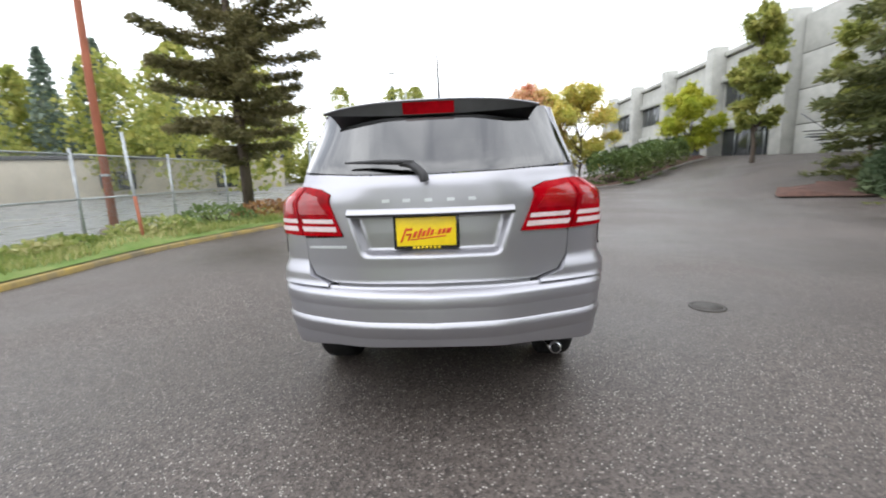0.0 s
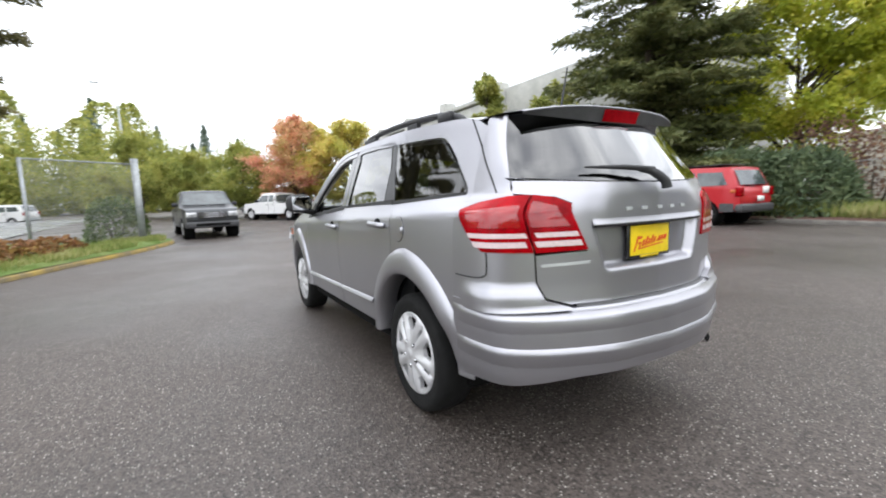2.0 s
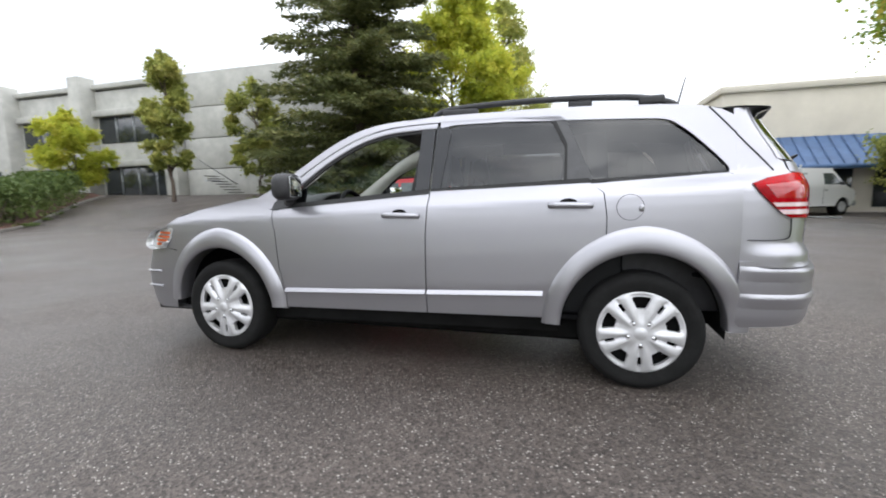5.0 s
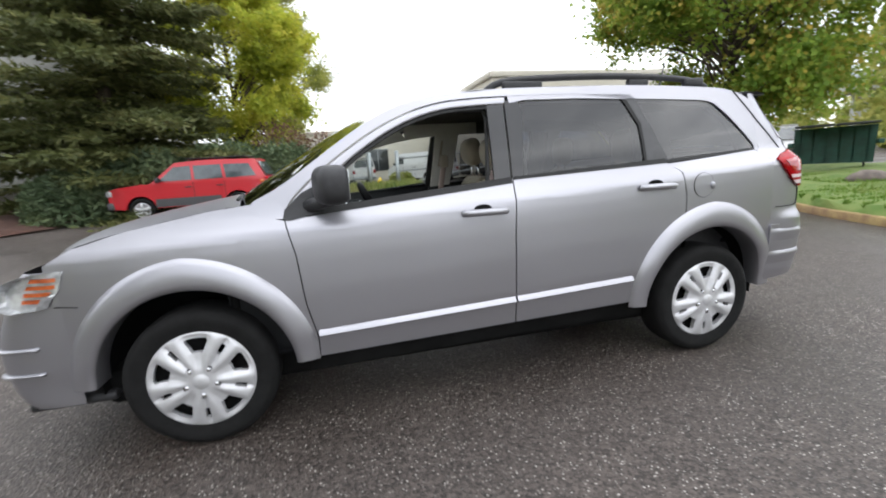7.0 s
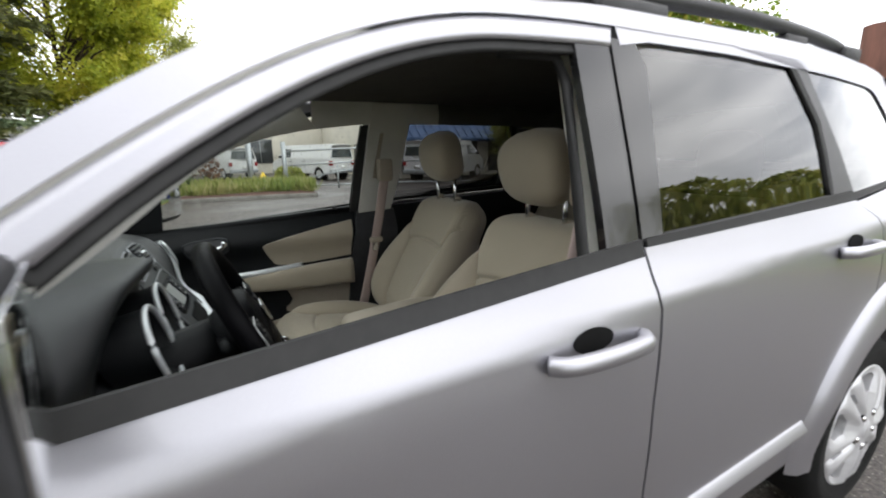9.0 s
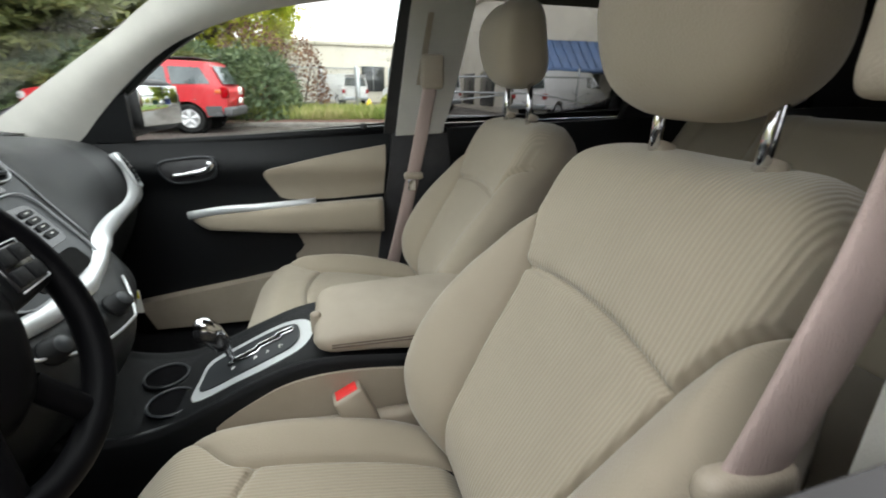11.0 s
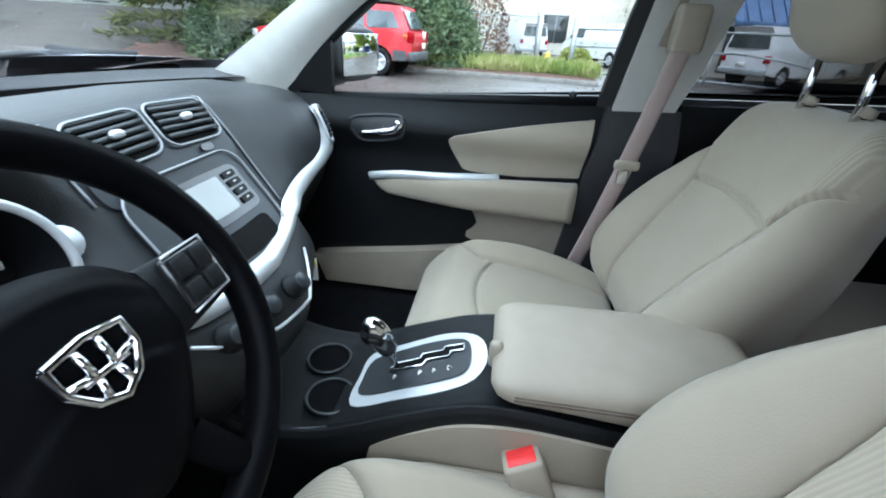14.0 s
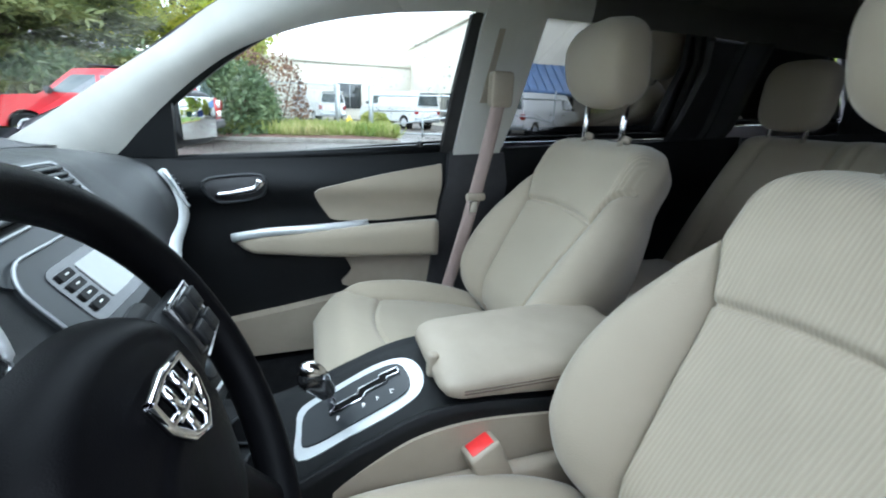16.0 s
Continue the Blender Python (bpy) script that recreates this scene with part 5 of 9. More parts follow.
def front_seat(x, y, side, driver):
    """A front seat; its base point is where cushion and backrest meet."""
    s = new("front_seat")
    s.parent = car
    s.matrix_basis = pose(x, y, 0.62)
    s["label"] = "beige cloth front seat with ribbed inserts" if driver else "beige cloth passenger seat"
    plain, ins = pad(0.64, back_w, lambda u, v: back_n(u, v, 0.072 if driver else 0.056), 0.16, lambda u, v: abs(u) < back_edge(v) and v > 0.02, edge=back_edge)
    ra = radians(24.0 if driver else 26.0)
    # columns: across, along the back, out of the back
    turn = Matrix(((1, 0, 0, 0), (0, -math.sin(ra), math.cos(ra), 0), (0, math.cos(ra), math.sin(ra), 0), (0, 0, 0, 1)))
    b = part("backrest", plain, M_BEIGE, s)
    b.matrix_basis = Matrix.Translation((0, 0.02, 0.0)) @ turn
    pieces("seat_insert", ins, M_RIBBED, b, "ribbed cloth insert")
    plain, ins = pad(0.56, cush_w, lambda u, v: cush_n(u, v, 0.75 if driver else 1.0), 0.16, lambda u, v: abs(u) < cush_edge(v), edge=cush_edge)
    c = part("cushion", plain, M_BEIGE, s)
    c.matrix_basis = Matrix.Translation((0.0, -0.04, -0.022 if driver else -0.005)) @ pose(0, 0, 0, 8.5)
    pieces("seat_insert", ins, M_RIBBED, c, "ribbed cloth insert")

    def head(u, v):
        a = 2 * math.pi * u
        zz = -0.108 + 0.216 * v
        k = (1 - abs(2 * v - 1) ** 3.2) ** 0.5 if 0 < v < 1 else 0.0
        wv = (0.120 if driver else 0.106) + 0.014 * v
        cx, sy = math.cos(a), math.sin(a)
        return Vector((math.copysign(abs(cx) ** 0.62, cx) * wv * k, math.copysign(abs(sy) ** 0.6, sy) * 0.068 * k + 0.018 * (1 - (2 * v - 1) ** 2), zz))
    h = part("headrest", grid(head, 40, 26, closed_u=True), M_BEIGE, s)
    h.matrix_basis = pose(-0.004, -0.232, 0.706, -12) if driver else pose(-0.026, -0.228, 0.738, -12)
    for px in (-0.082, 0.072):
        part("headrest_post", tube([(px, -0.247, 0.52), (px, -0.248, 0.58), (px - 0.006, -0.243, 0.66)], 0.0075, 10), M_CHROME, s, "chrome headrest post")
        part("post_collar", tube([(px, -0.258, 0.552), (px, -0.264, 0.568)], [0.017, 0.014], 12), M_BEIGEPL, s)
    part("seat_base", box(0, 0.22, -0.10, 0.44, 0.46, 0.16, 0.02), M_CARPET, s, "black seat base")
    part("side_cover", box(-side * 0.262, 0.12, -0.01, 0.03, 0.42, 0.09, 0.013), M_BEIGEPL, s, "beige plastic side cover")
    return s


front_seat(-0.412, 1.435, -1, True)
front_seat(0.335, 1.345, 1, False)

# driver's belt buckle
bk = new("belt_buckle")
bk.parent = car
bk.matrix_basis = pose(-0.150, 1.60, 0.685, -22, 6, 8)
bk["label"] = "beige belt buckle with a red button"
part("buckle_body", box(0, 0, -0.02, 0.044, 0.060, 0.095, 0.006), M_BEIGEPL, bk)
part("buckle_button", box(0, 0, 0.0275, 0.029, 0.043, 0.004, 0.0015), M_BUCKLE, bk, "red release button")
part("buckle_stalk", box(0, 0.01, -0.12, 0.025, 0.04, 0.14, 0.006), M_BEIGEPL, bk)

# rear bench
def bench_n(u, v):
    n = 0.0
    for c in (-0.62, 0.62):
        n += 0.03 * smooth01((abs(u - c) - 0.16) / 0.14) * (1 if abs(u - c) < 0.36 else 0.4)
    return n + groove((abs(u) - 0.30) * 0.6) + groove((abs(abs(u) - 0.62) - 0.2) * 0.6)


plain, ins = pad(0.62, lambda v: 0.60 - 0.05 * v * v, bench_n, 0.14, lambda u, v: 0.44 < abs(u) < 0.8 and v < 0.86)
bench = new("rear_seat")
bench.parent = car
bench["label"] = "beige cloth rear bench seat"
bench.matrix_basis = pose(0, 0.55, 0.645)
bb = part("backrest", plain, M_BEIGE, bench)
bb.matrix_basis = Matrix.Translation((0, 0.0, 0.0)) @ Matrix(((1, 0, 0, 0), (0, -0.42, 0.907, 0), (0, 0.907, 0.42, 0), (0, 0, 0, 1)))
pieces("seat_insert", ins, M_BEIGE, bb)
part("cushion", box(0, 0.25, 0.0, 1.16, 0.52, 0.16, 0.05, 4), M_BEIGE, bench)
for x in (-0.41, 0.41):
    part("headrest", blob((x, -0.26, 0.675), (0.108, 0.055, 0.112), 3.4), M_BEIGE, bench)
    for px in (-0.06, 0.06):
        part("headrest_post", tube([(x + px, -0.245, 0.52), (x + px, -0.27, 0.63)], 0.007, 8), M_CHROME, bench)

# floor, inner shell
part("cabin_floor", box(0, 1.3, 0.39, 1.50, 3.3, 0.03, 0.01), M_CARPET, car, "black carpet")
for sign in (-1, 1):
    part("kick_panel", panel([(2.75, 0.38), (2.75, 1.10), (2.32, 1.09), (2.36, 0.38)], lambda u, v, w, sign=sign: Vector((sign * (0.74 - 0.05 * (u - 2.3) - w), u, v)), 0.2, 0.2, 0.01), M_DASH, car)
part("bulkhead", box(0, 2.72, 0.75, 1.46, 0.04, 0.76, 0.01), M_DARK, car)
HL = [(1.74, 1.595), (1.50, 1.600), (1.216, 1.606), (0.618, 1.604), (0.085, 1.585), (-0.25, 1.56), (-0.52, 1.53)]
part("headliner", sheet([(side_x(y, z) - 0.035, y, z, 0.05 if y > 1.6 else 0, 0.045) for y, z in HL]), M_HEADLINER, car, "dark grey headliner")
for sign in (-1, 1):
    # windscreen pillar trim
    if sign > 0:
        ws = spline([(0.725, 2.60, 1.115), (0.701, 2.456, 1.203), (0.676, 2.31, 1.296), (0.651, 2.166, 1.387), (0.626, 2.045, 1.470), (0.585, 1.86, 1.555), (0.555, 1.68, 1.60)], 5)
        wi = spline([(2.36, 1.075), (2.29, 1.150), (2.165, 1.262), (2.03, 1.357), (1.88, 1.420), (1.735, 1.460), (1.58, 1.487)], 5)
    else:
        ws = spline([(0.715, 2.60, 1.13), (0.70, 2.45, 1.22), (0.658, 2.256, 1.338), (0.606, 2.03, 1.475), (0.56, 1.80, 1.585), (0.54, 1.70, 1.61)], 5)
        wi = spline([(2.36, 1.075), (2.285, 1.155), (2.142, 1.258), (1.93, 1.42), (1.694, 1.533), (1.50, 1.568)], 5)

    def f(u, v, sign=sign, ws=ws, wi=wi):
        i = min(int(v * (len(ws) - 1) + 0.5), len(ws) - 1)
        a = Vector(ws[i])
        y, z = wi[i]
        b = Vector((0.735 - 0.27 * (z - 1.08) if sign > 0 else side_x(y, z) - 0.03, y, z))
        p = a.lerp(b, u)
        p.x -= 0.022 * math.sin(math.pi * u)
        p.z -= 0.008 * math.sin(math.pi * u)
        return Vector((sign * p.x, p.y, p.z))
    part("windscreen_pillar", grid(f, 8, len(ws) - 1), M_PILLAR, car, "pale grey pillar trim")

    def rail(u, v, sign=sign):
        y = 1.72 - 2.2 * v
        z0 = ease(y, [(-0.5, 1.5), (-0.1, 1.535), (0.45, 1.565), (1.2, 1.58), (1.5, 1.57), (1.72, 1.53)])
        z = z0 + u * (ease(y, [(-0.52, 1.53), (0.08, 1.585), (0.6, 1.604), (1.5, 1.602), (1.74, 1.6)]) + 0.004 - z0)
        return Vector((sign * (side_x(y, z) - 0.03 - 0.012 * math.sin(math.pi * u)), y, z))
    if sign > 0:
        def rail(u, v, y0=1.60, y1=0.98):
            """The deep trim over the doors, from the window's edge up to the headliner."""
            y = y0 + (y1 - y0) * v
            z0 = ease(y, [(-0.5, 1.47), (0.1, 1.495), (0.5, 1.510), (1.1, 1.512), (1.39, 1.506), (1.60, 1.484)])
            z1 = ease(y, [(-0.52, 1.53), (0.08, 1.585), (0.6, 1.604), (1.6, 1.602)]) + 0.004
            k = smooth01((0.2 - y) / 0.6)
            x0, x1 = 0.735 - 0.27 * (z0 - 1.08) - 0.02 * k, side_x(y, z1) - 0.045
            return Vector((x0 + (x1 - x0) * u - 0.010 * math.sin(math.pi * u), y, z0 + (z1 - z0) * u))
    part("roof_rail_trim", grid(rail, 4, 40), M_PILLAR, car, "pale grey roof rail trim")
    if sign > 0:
        # rear stretch in the darker headliner colour, the cabin's shade put into it
        part("roof_rail_trim", grid(lambda u, v: rail(u, v, 0.98, -0.45), 4, 30), M_HEADLINER, car, "rear roof rail trim, darkened to stand for shade")

    def inner(x0, lift=0.0, sign=sign):
        return lambda u, v, w: Vector((sign * (x0 + 0.015 * math.sin((v - 0.4) * 2.2) - 0.034 * math.exp(-((v - 0.995) / 0.055) ** 2) - lift - w), u, v))
    # door trim
    dt = part("door_trim", panel(([(2.34, 1.072), (2.20, 1.075), (1.80, 1.102), (1.40, 1.126)] if sign > 0 else [(2.34, 1.072), (2.24, 1.07), (2.20, 0.97), (1.41, 0.96)]) + [(1.415, 0.88), (1.47, 0.58), (1.50, 0.40), (2.38, 0.40)], inner(0.735, 0.01), 0.1, 0.02, 0.03), M_DASH, car, "black door trim with beige panels")
    if sign > 0:
        part("window_ledge", tube([(sign * 0.748, y, belt(y) - 0.060) for y in (2.32, 2.0, 1.7, 1.4)], 0.014, 8), M_DASH, dt)
    part("mirror_sail", panel([(2.37, 1.08), (2.33, 1.17), (2.20, 1.225), (2.215, 1.075)], lambda u, v, w, sign=sign: Vector((sign * (0.735 - 0.2 * (v - 1.07) - w), u, v)), 0.05, 0.05, 0.02), M_DASH, dt, "black mirror corner trim")
    up = spline([(1.62, 0.872), (1.775, 0.876), (1.812, 0.905), (1.842, 0.962), (1.835, 0.980), (1.80, 0.992), (1.628, 1.028), (1.425, 1.060)], 4) + [(1.436, 0.884)]
    if sign > 0:
        part("upper_pad", panel(up, inner(0.735, 0.022), 0.06, 0.02, 0.02), M_BEIGE, dt, "beige cloth door pad")
    lo = spline([(1.758, 0.78), (1.735, 0.70), (1.768, 0.648), (1.62, 0.60), (1.488, 0.578), (1.462, 0.66), (1.445, 0.80), (1.60, 0.80)], 3, closed=True)
    part("lower_pad", panel(lo, inner(0.735, 0.02), 0.06, 0.05, 0.02), M_BEIGEPL, dt, "beige lower panel")
    lt = [(2.30, 0.535), (2.12, 0.562), (1.965, 0.584), (1.80, 0.612), (1.70, 0.632), (1.50, 0.58), (1.50, 0.44), (1.966, 0.432), (2.26, 0.432)]
    part("map_pocket", panel(lt, inner(0.735, 0.055), 0.08, 0.05, 0.05), M_BEIGEPL, dt, "beige map pocket")

    def arm(u, v, sign=sign):
        y = 2.085 - 0.64 * v
        a = 2 * math.pi * u
        top = ease(v, [(0, 0.842), (0.2, 0.858), (0.5, 0.862), (1, 0.876)])
        bot = ease(v, [(0, 0.825), (0.06, 0.79), (0.5, 0.765), (1, 0.75)])
        dep = ease(v, [(0, 0.03), (0.1, 0.055), (0.4, 0.075), (1, 0.07)])
        c, s_ = math.cos(a), math.sin(a)
        return Vector((sign * (0.725 - dep * (0.5 + 0.5 * math.copysign(abs(c) ** 0.6, c))), y, (top + bot) / 2 + (top - bot) / 2 * math.copysign(abs(s_) ** 0.6, s_)))
    part("armrest", grid(arm, 28, 24, closed_u=True, cap=True), M_BEIGE, dt, "beige padded armrest")
    part("armrest_trim", tube(spline([(sign * 0.69, 2.09, 0.842), (sign * 0.672, 1.98, 0.861), (sign * 0.672, 1.85, 0.865), (sign * 0.70, 1.68, 0.869)], 4), 0.0085, 8, flat=1.6), M_SATIN, dt, "satin silver strip")
    part("switch_panel", box(sign * 0.695, 1.90, 0.866, 0.032, 0.17, 0.006, 0.003), M_BLACKGLOSS, dt, "black switch panel")
    hz = spline([(2.15, 1.012), (2.08, 1.028), (2.0, 1.03), (1.982, 1.005), (2.0, 0.965), (2.08, 0.948), (2.13, 0.955)], 4, closed=True)
    part("handle_bezel", tube([inner(0.735, 0.018)(u, v, 0) for u, v in hz + hz[:1]], 0.0045, 6, caps=False), M_DASHGREY, dt, "dark handle surround")
    part("handle_cup", panel(hz, inner(0.735, 0.014), 0.05, 0.05, 0.002), M_BLACK, dt)
    part("inner_handle", tube(spline([(sign * 0.705, 2.12, 0.972), (sign * 0.700, 2.06, 0.980), (sign * 0.696, 2.01, 0.992), (sign * 0.70, 1.995, 1.015)], 4), [0.009] * 4 + [0.012] * 6 + [0.016] * 3, 8), M_CHROME, dt, "chrome inner door handle")
    if sign > 0:
        part("lock_button", blob((sign * 0.742, 1.497, 1.122), (0.008, 0.012, 0.012), 2, 10, 6), M_BLACK, dt)
    # centre pillar
    low_top = 1.10 if sign > 0 else 0.96
    part("pillar_lower", panel([(1.40, low_top), (1.20, low_top), (1.16, 0.40), (1.50, 0.40)], inner(0.70, 0.0), 0.1, 0.1, 0.04), M_BLACK, car, "black lower pillar trim")
    if sign > 0:
        slant = lambda u, v, w: Vector((0.705 - 0.22 * (v - 1.09) - w, u, v))
        pu = part("pillar_upper", panel([(1.388, 1.092), (1.222, 1.100), (1.195, 1.20), (1.172, 1.32), (1.14, 1.50), (1.12, 1.60), (1.32, 1.60), (1.345, 1.47), (1.364, 1.30)], slant, 0.08, 0.06, 0.05), M_PILLAR, car, "pale grey pillar trim")
        part("belt_track", panel([(1.322, 1.26), (1.300, 1.26), (1.272, 1.47), (1.290, 1.47)], lambda u, v, w: slant(u, v, w + 0.007), 0.08, 0.06, 0.006), M_BEIGEPL, pu, "raised belt height slider")
        part("door_seal", panel([(1.428, 1.10), (1.384, 1.092), (1.362, 1.30), (1.341, 1.47), (1.334, 1.505), (1.372, 1.505), (1.405, 1.30)], lambda u, v, w: Vector((0.722 - 0.22 * (v - 1.09) - w, u, v)), 0.08, 0.06, 0.03), M_SEAL, car, "black window frame edge")
    else:
        part("pillar_upper", panel([(1.31, 1.03), (1.17, 0.97), (1.15, 1.30), (1.17, 1.58), (1.30, 1.58), (1.33, 1.40), (1.325, 1.20)], lambda u, v, w: Vector((-0.752 - w + 0.40 * max(0.0, v - 1.22), u, v)), 0.08, 0.06, 0.05), M_PILLAR, car, "pale grey pillar trim")
    part("pillar_seal", tube([(sign * (side_x(y, z) - 0.045), y, z) for y, z in ((1.44, 0.70), (1.415, 0.88), (1.402, 1.10), (1.37, 1.30), (1.345, 1.50), (1.36, 1.56), (1.50, 1.555))], 0.012, 8), M_SEAL, car, "black door seal")
    # belt
    bt = new("seat_belt")
    bt.parent = car
    bt["label"] = "pinkish beige seat belt on the centre pillar"
    if sign > 0:
        ppt = [(0.592, 1.286, 1.275), (0.59, 1.315, 1.13), (0.596, 1.345, 0.98), (0.605, 1.385, 0.80), (0.615, 1.43, 0.62), (0.63, 1.46, 0.50)]
        gx, ty, tz, bo = 0.60, 1.347, 0.972, 0.0
    else:
        ppt = [(0.662, 1.285, 1.29), (0.684, 1.325, 1.20), (0.690, 1.353, 1.11), (0.690, 1.375, 1.03), (0.686, 1.42, 0.92), (0.683, 1.46, 0.77), (0.68, 1.50, 0.58)]
        gx, ty, tz, bo = 0.655, 1.374, 1.035, 0.102
    part("belt_guide", blob((sign * gx, 1.282, 1.30), (0.022, 0.036, 0.052), 7), M_BEIGEPL, bt, "beige belt guide")
    ppt = spline(ppt, 4)

    def strap(u, v, sign=sign, ppt=ppt):
        p = Vector(ppt[min(int(v * (len(ppt) - 1) + 0.5), len(ppt) - 1)])
        a = 2 * math.pi * u
        return Vector((sign * (p.x - 0.010 * math.cos(a) * 0.15 - 0.006 * math.sin(a)), p.y + 0.024 * math.cos(a), p.z))
    part("webbing", grid(strap, 12, len(ppt) - 1, closed_u=True), M_BELT, bt)
    part("belt_tongue", box(sign * (0.588 + bo), ty, tz, 0.020, 0.066, 0.026, 0.008), M_BEIGEPL, bt, "beige belt tongue")
    part("tongue_plate", box(sign * (0.588 + bo), ty + 0.006, tz - 0.032, 0.005, 0.028, 0.04, 0.003), M_CHROME, bt)
    # rear door trim and rear pillars
    part("rear_door_trim", panel([(1.20, 1.115), (0.40, 1.15), (0.10, 1.17), (0.10, 0.42), (1.17, 0.42)], inner(0.715, 0.0), 0.15, 0.12, 0.03), M_DASH, car, "black rear door trim")
    part("rear_pillar_trim", panel([(0.47, 1.14), (0.29, 1.16), (0.31, 1.50), (0.47, 1.50), (0.435, 1.40)], on_side(sign, -0.055), 0.08, 0.08, 0.03), M_BLACK, car, "black pillar trim")
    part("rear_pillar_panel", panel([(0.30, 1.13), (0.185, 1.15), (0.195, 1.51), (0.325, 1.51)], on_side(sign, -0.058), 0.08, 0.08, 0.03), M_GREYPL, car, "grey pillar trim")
    part("cargo_trim", panel([(0.14, 1.17), (-0.44, 1.20), (-0.78, 1.20), (-0.78, 0.45), (0.14, 0.45)], lambda u, v, w, sign=sign: Vector((sign * (0.66 - 0.1 * max(0, -u) - w), u, v)), 0.2, 0.2, 0.03), M_BLACK, car, "black cargo side trim")
    part("tail_pillar_trim", panel([(-0.40, 1.18), (-0.62, 1.18), (-0.50, 1.53), (-0.12, 1.56), (-0.28, 1.44)], lambda u, v, w, sign=sign: Vector((sign * (0.69 - 0.32 * (v - 1.18) - 0.1 * max(0, -u) - w), u, v)), 0.1, 0.1, 0.03), M_BLACK, car)
part("cargo_floor", box(0, -0.35, 0.66, 1.26, 0.95, 0.04, 0.01), M_CARPET, car, "black cargo floor")
part("folded_seat", box(0, -0.12, 0.90, 1.1, 0.12, 0.46, 0.04, 3), M_BEIGE, car, "folded third row seat back")
part("hatch_trim", box(0, -0.80, 0.98, 0.80, 0.05, 0.50, 0.02), M_BLACK, car)

# dashboard: profiles (y, z) across the car
DP = {
    -0.74: [(2.62, 1.10), (2.45, 1.12), (2.30, 1.11), (2.26, 1.06), (2.26, 1.00), (2.26, 0.92), (2.28, 0.80), (2.34, 0.66), (2.42, 0.52)],
    -0.60: [(2.62, 1.11), (2.42, 1.165), (2.26, 1.165), (2.19, 1.12), (2.20, 1.02), (2.16, 0.95), (2.16, 0.84), (2.24, 0.68), (2.36, 0.52)],
    -0.50: [(2.62, 1.115), (2.38, 1.185), (2.19, 1.20), (2.155, 1.175), (2.24, 1.09), (2.13, 0.98), (2.12, 0.86), (2.20, 0.68), (2.34, 0.52)],
    -0.38: [(2.62, 1.12), (2.36, 1.195), (2.16, 1.215), (2.13, 1.19), (2.24, 1.10), (2.12, 0.99), (2.11, 0.87), (2.18, 0.68), (2.34, 0.52)],
    -0.26: [(2.62, 1.12), (2.38, 1.185), (2.19, 1.195), (2.155, 1.165), (2.23, 1.08), (2.12, 0.97), (2.09, 0.86), (2.16, 0.68), (2.34, 0.52)],
    -0.175: [(2.62, 1.12), (2.42, 1.165), (2.245, 1.17), (2.20, 1.12), (2.15, 1.04), (2.09, 0.95), (2.03, 0.86), (2.06, 0.75), (2.20, 0.60)],
    0.0: [(2.62, 1.125), (2.44, 1.165), (2.26, 1.172), (2.205, 1.125), (2.15, 1.04), (2.075, 0.95), (1.995, 0.86), (2.03, 0.76), (2.14, 0.62)],
    0.165: [(2.62, 1.12), (2.44, 1.165), (2.255, 1.168), (2.20, 1.12), (2.15, 1.04), (2.09, 0.95), (2.05, 0.86), (2.10, 0.75), (2.22, 0.60)],
    0.26: [(2.62, 1.12), (2.43, 1.162), (2.27, 1.155), (2.20, 1.10), (2.155, 1.02), (2.13, 0.94), (2.19, 0.84), (2.30, 0.70), (2.42, 0.52)],
    0.42: [(2.62, 1.115), (2.42, 1.155), (2.26, 1.14), (2.19, 1.08), (2.165, 0.99), (2.17, 0.92), (2.22, 0.82), (2.32, 0.68), (2.44, 0.52)],
    0.60: [(2.62, 1.10), (2.42, 1.13), (2.28, 1.115), (2.215, 1.06), (2.185, 0.97), (2.20, 0.90), (2.25, 0.80), (2.34, 0.66), (2.44, 0.52)],
    0.735: [(2.62, 1.085), (2.42, 1.10), (2.33, 1.09), (2.29, 1.04), (2.27, 0.97), (2.27, 0.90), (2.30, 0.80), (2.38, 0.66), (2.46, 0.52)],
}
DX = sorted(DP)


def dash(x, t):
    """Point of the dashboard's face at width x; t from 0 (windscreen) to 8 (foot)."""
    cols = [spline(DP[k], 6) for k in DX] if not hasattr(dash, "cols") else dash.cols
    dash.cols = cols
    i = max(0, min(48, t * 6))
    a = int(i)
    f = i - a
    ys = [c[a][0] * (1 - f) + c[min(a + 1, 48)][0] * f for c in cols]
    zs = [c[a][1] * (1 - f) + c[min(a + 1, 48)][1] * f for c in cols]
    return Vector((x, float(np.interp(x, DX, ys)), float(np.interp(x, DX, zs)) - 0.024))


def dash_out(x, t, lift):
    e = 0.02
    du = dash(x + e, t) - dash(x - e, t)
    dv = dash(x, t + 0.1) - dash(x, t - 0.1)
    n = du.cross(dv).normalized()
    if n.y > 0:
        n = -n
    return dash(x, t) + n * lift


dashboard = part("dashboard", grid(lambda u, v: dash(-0.74 + 1.475 * u, 8 * v), 70, 48), M_DASHTOP, car, "black dashboard with a silver trim band")


def face(outline, lift, depth):
    """A piece laid on the dashboard, outlined in (x, t)."""
    return panel(outline, lambda u, v, w: dash_out(u, v, lift + w), 0.05, 0.5, depth)


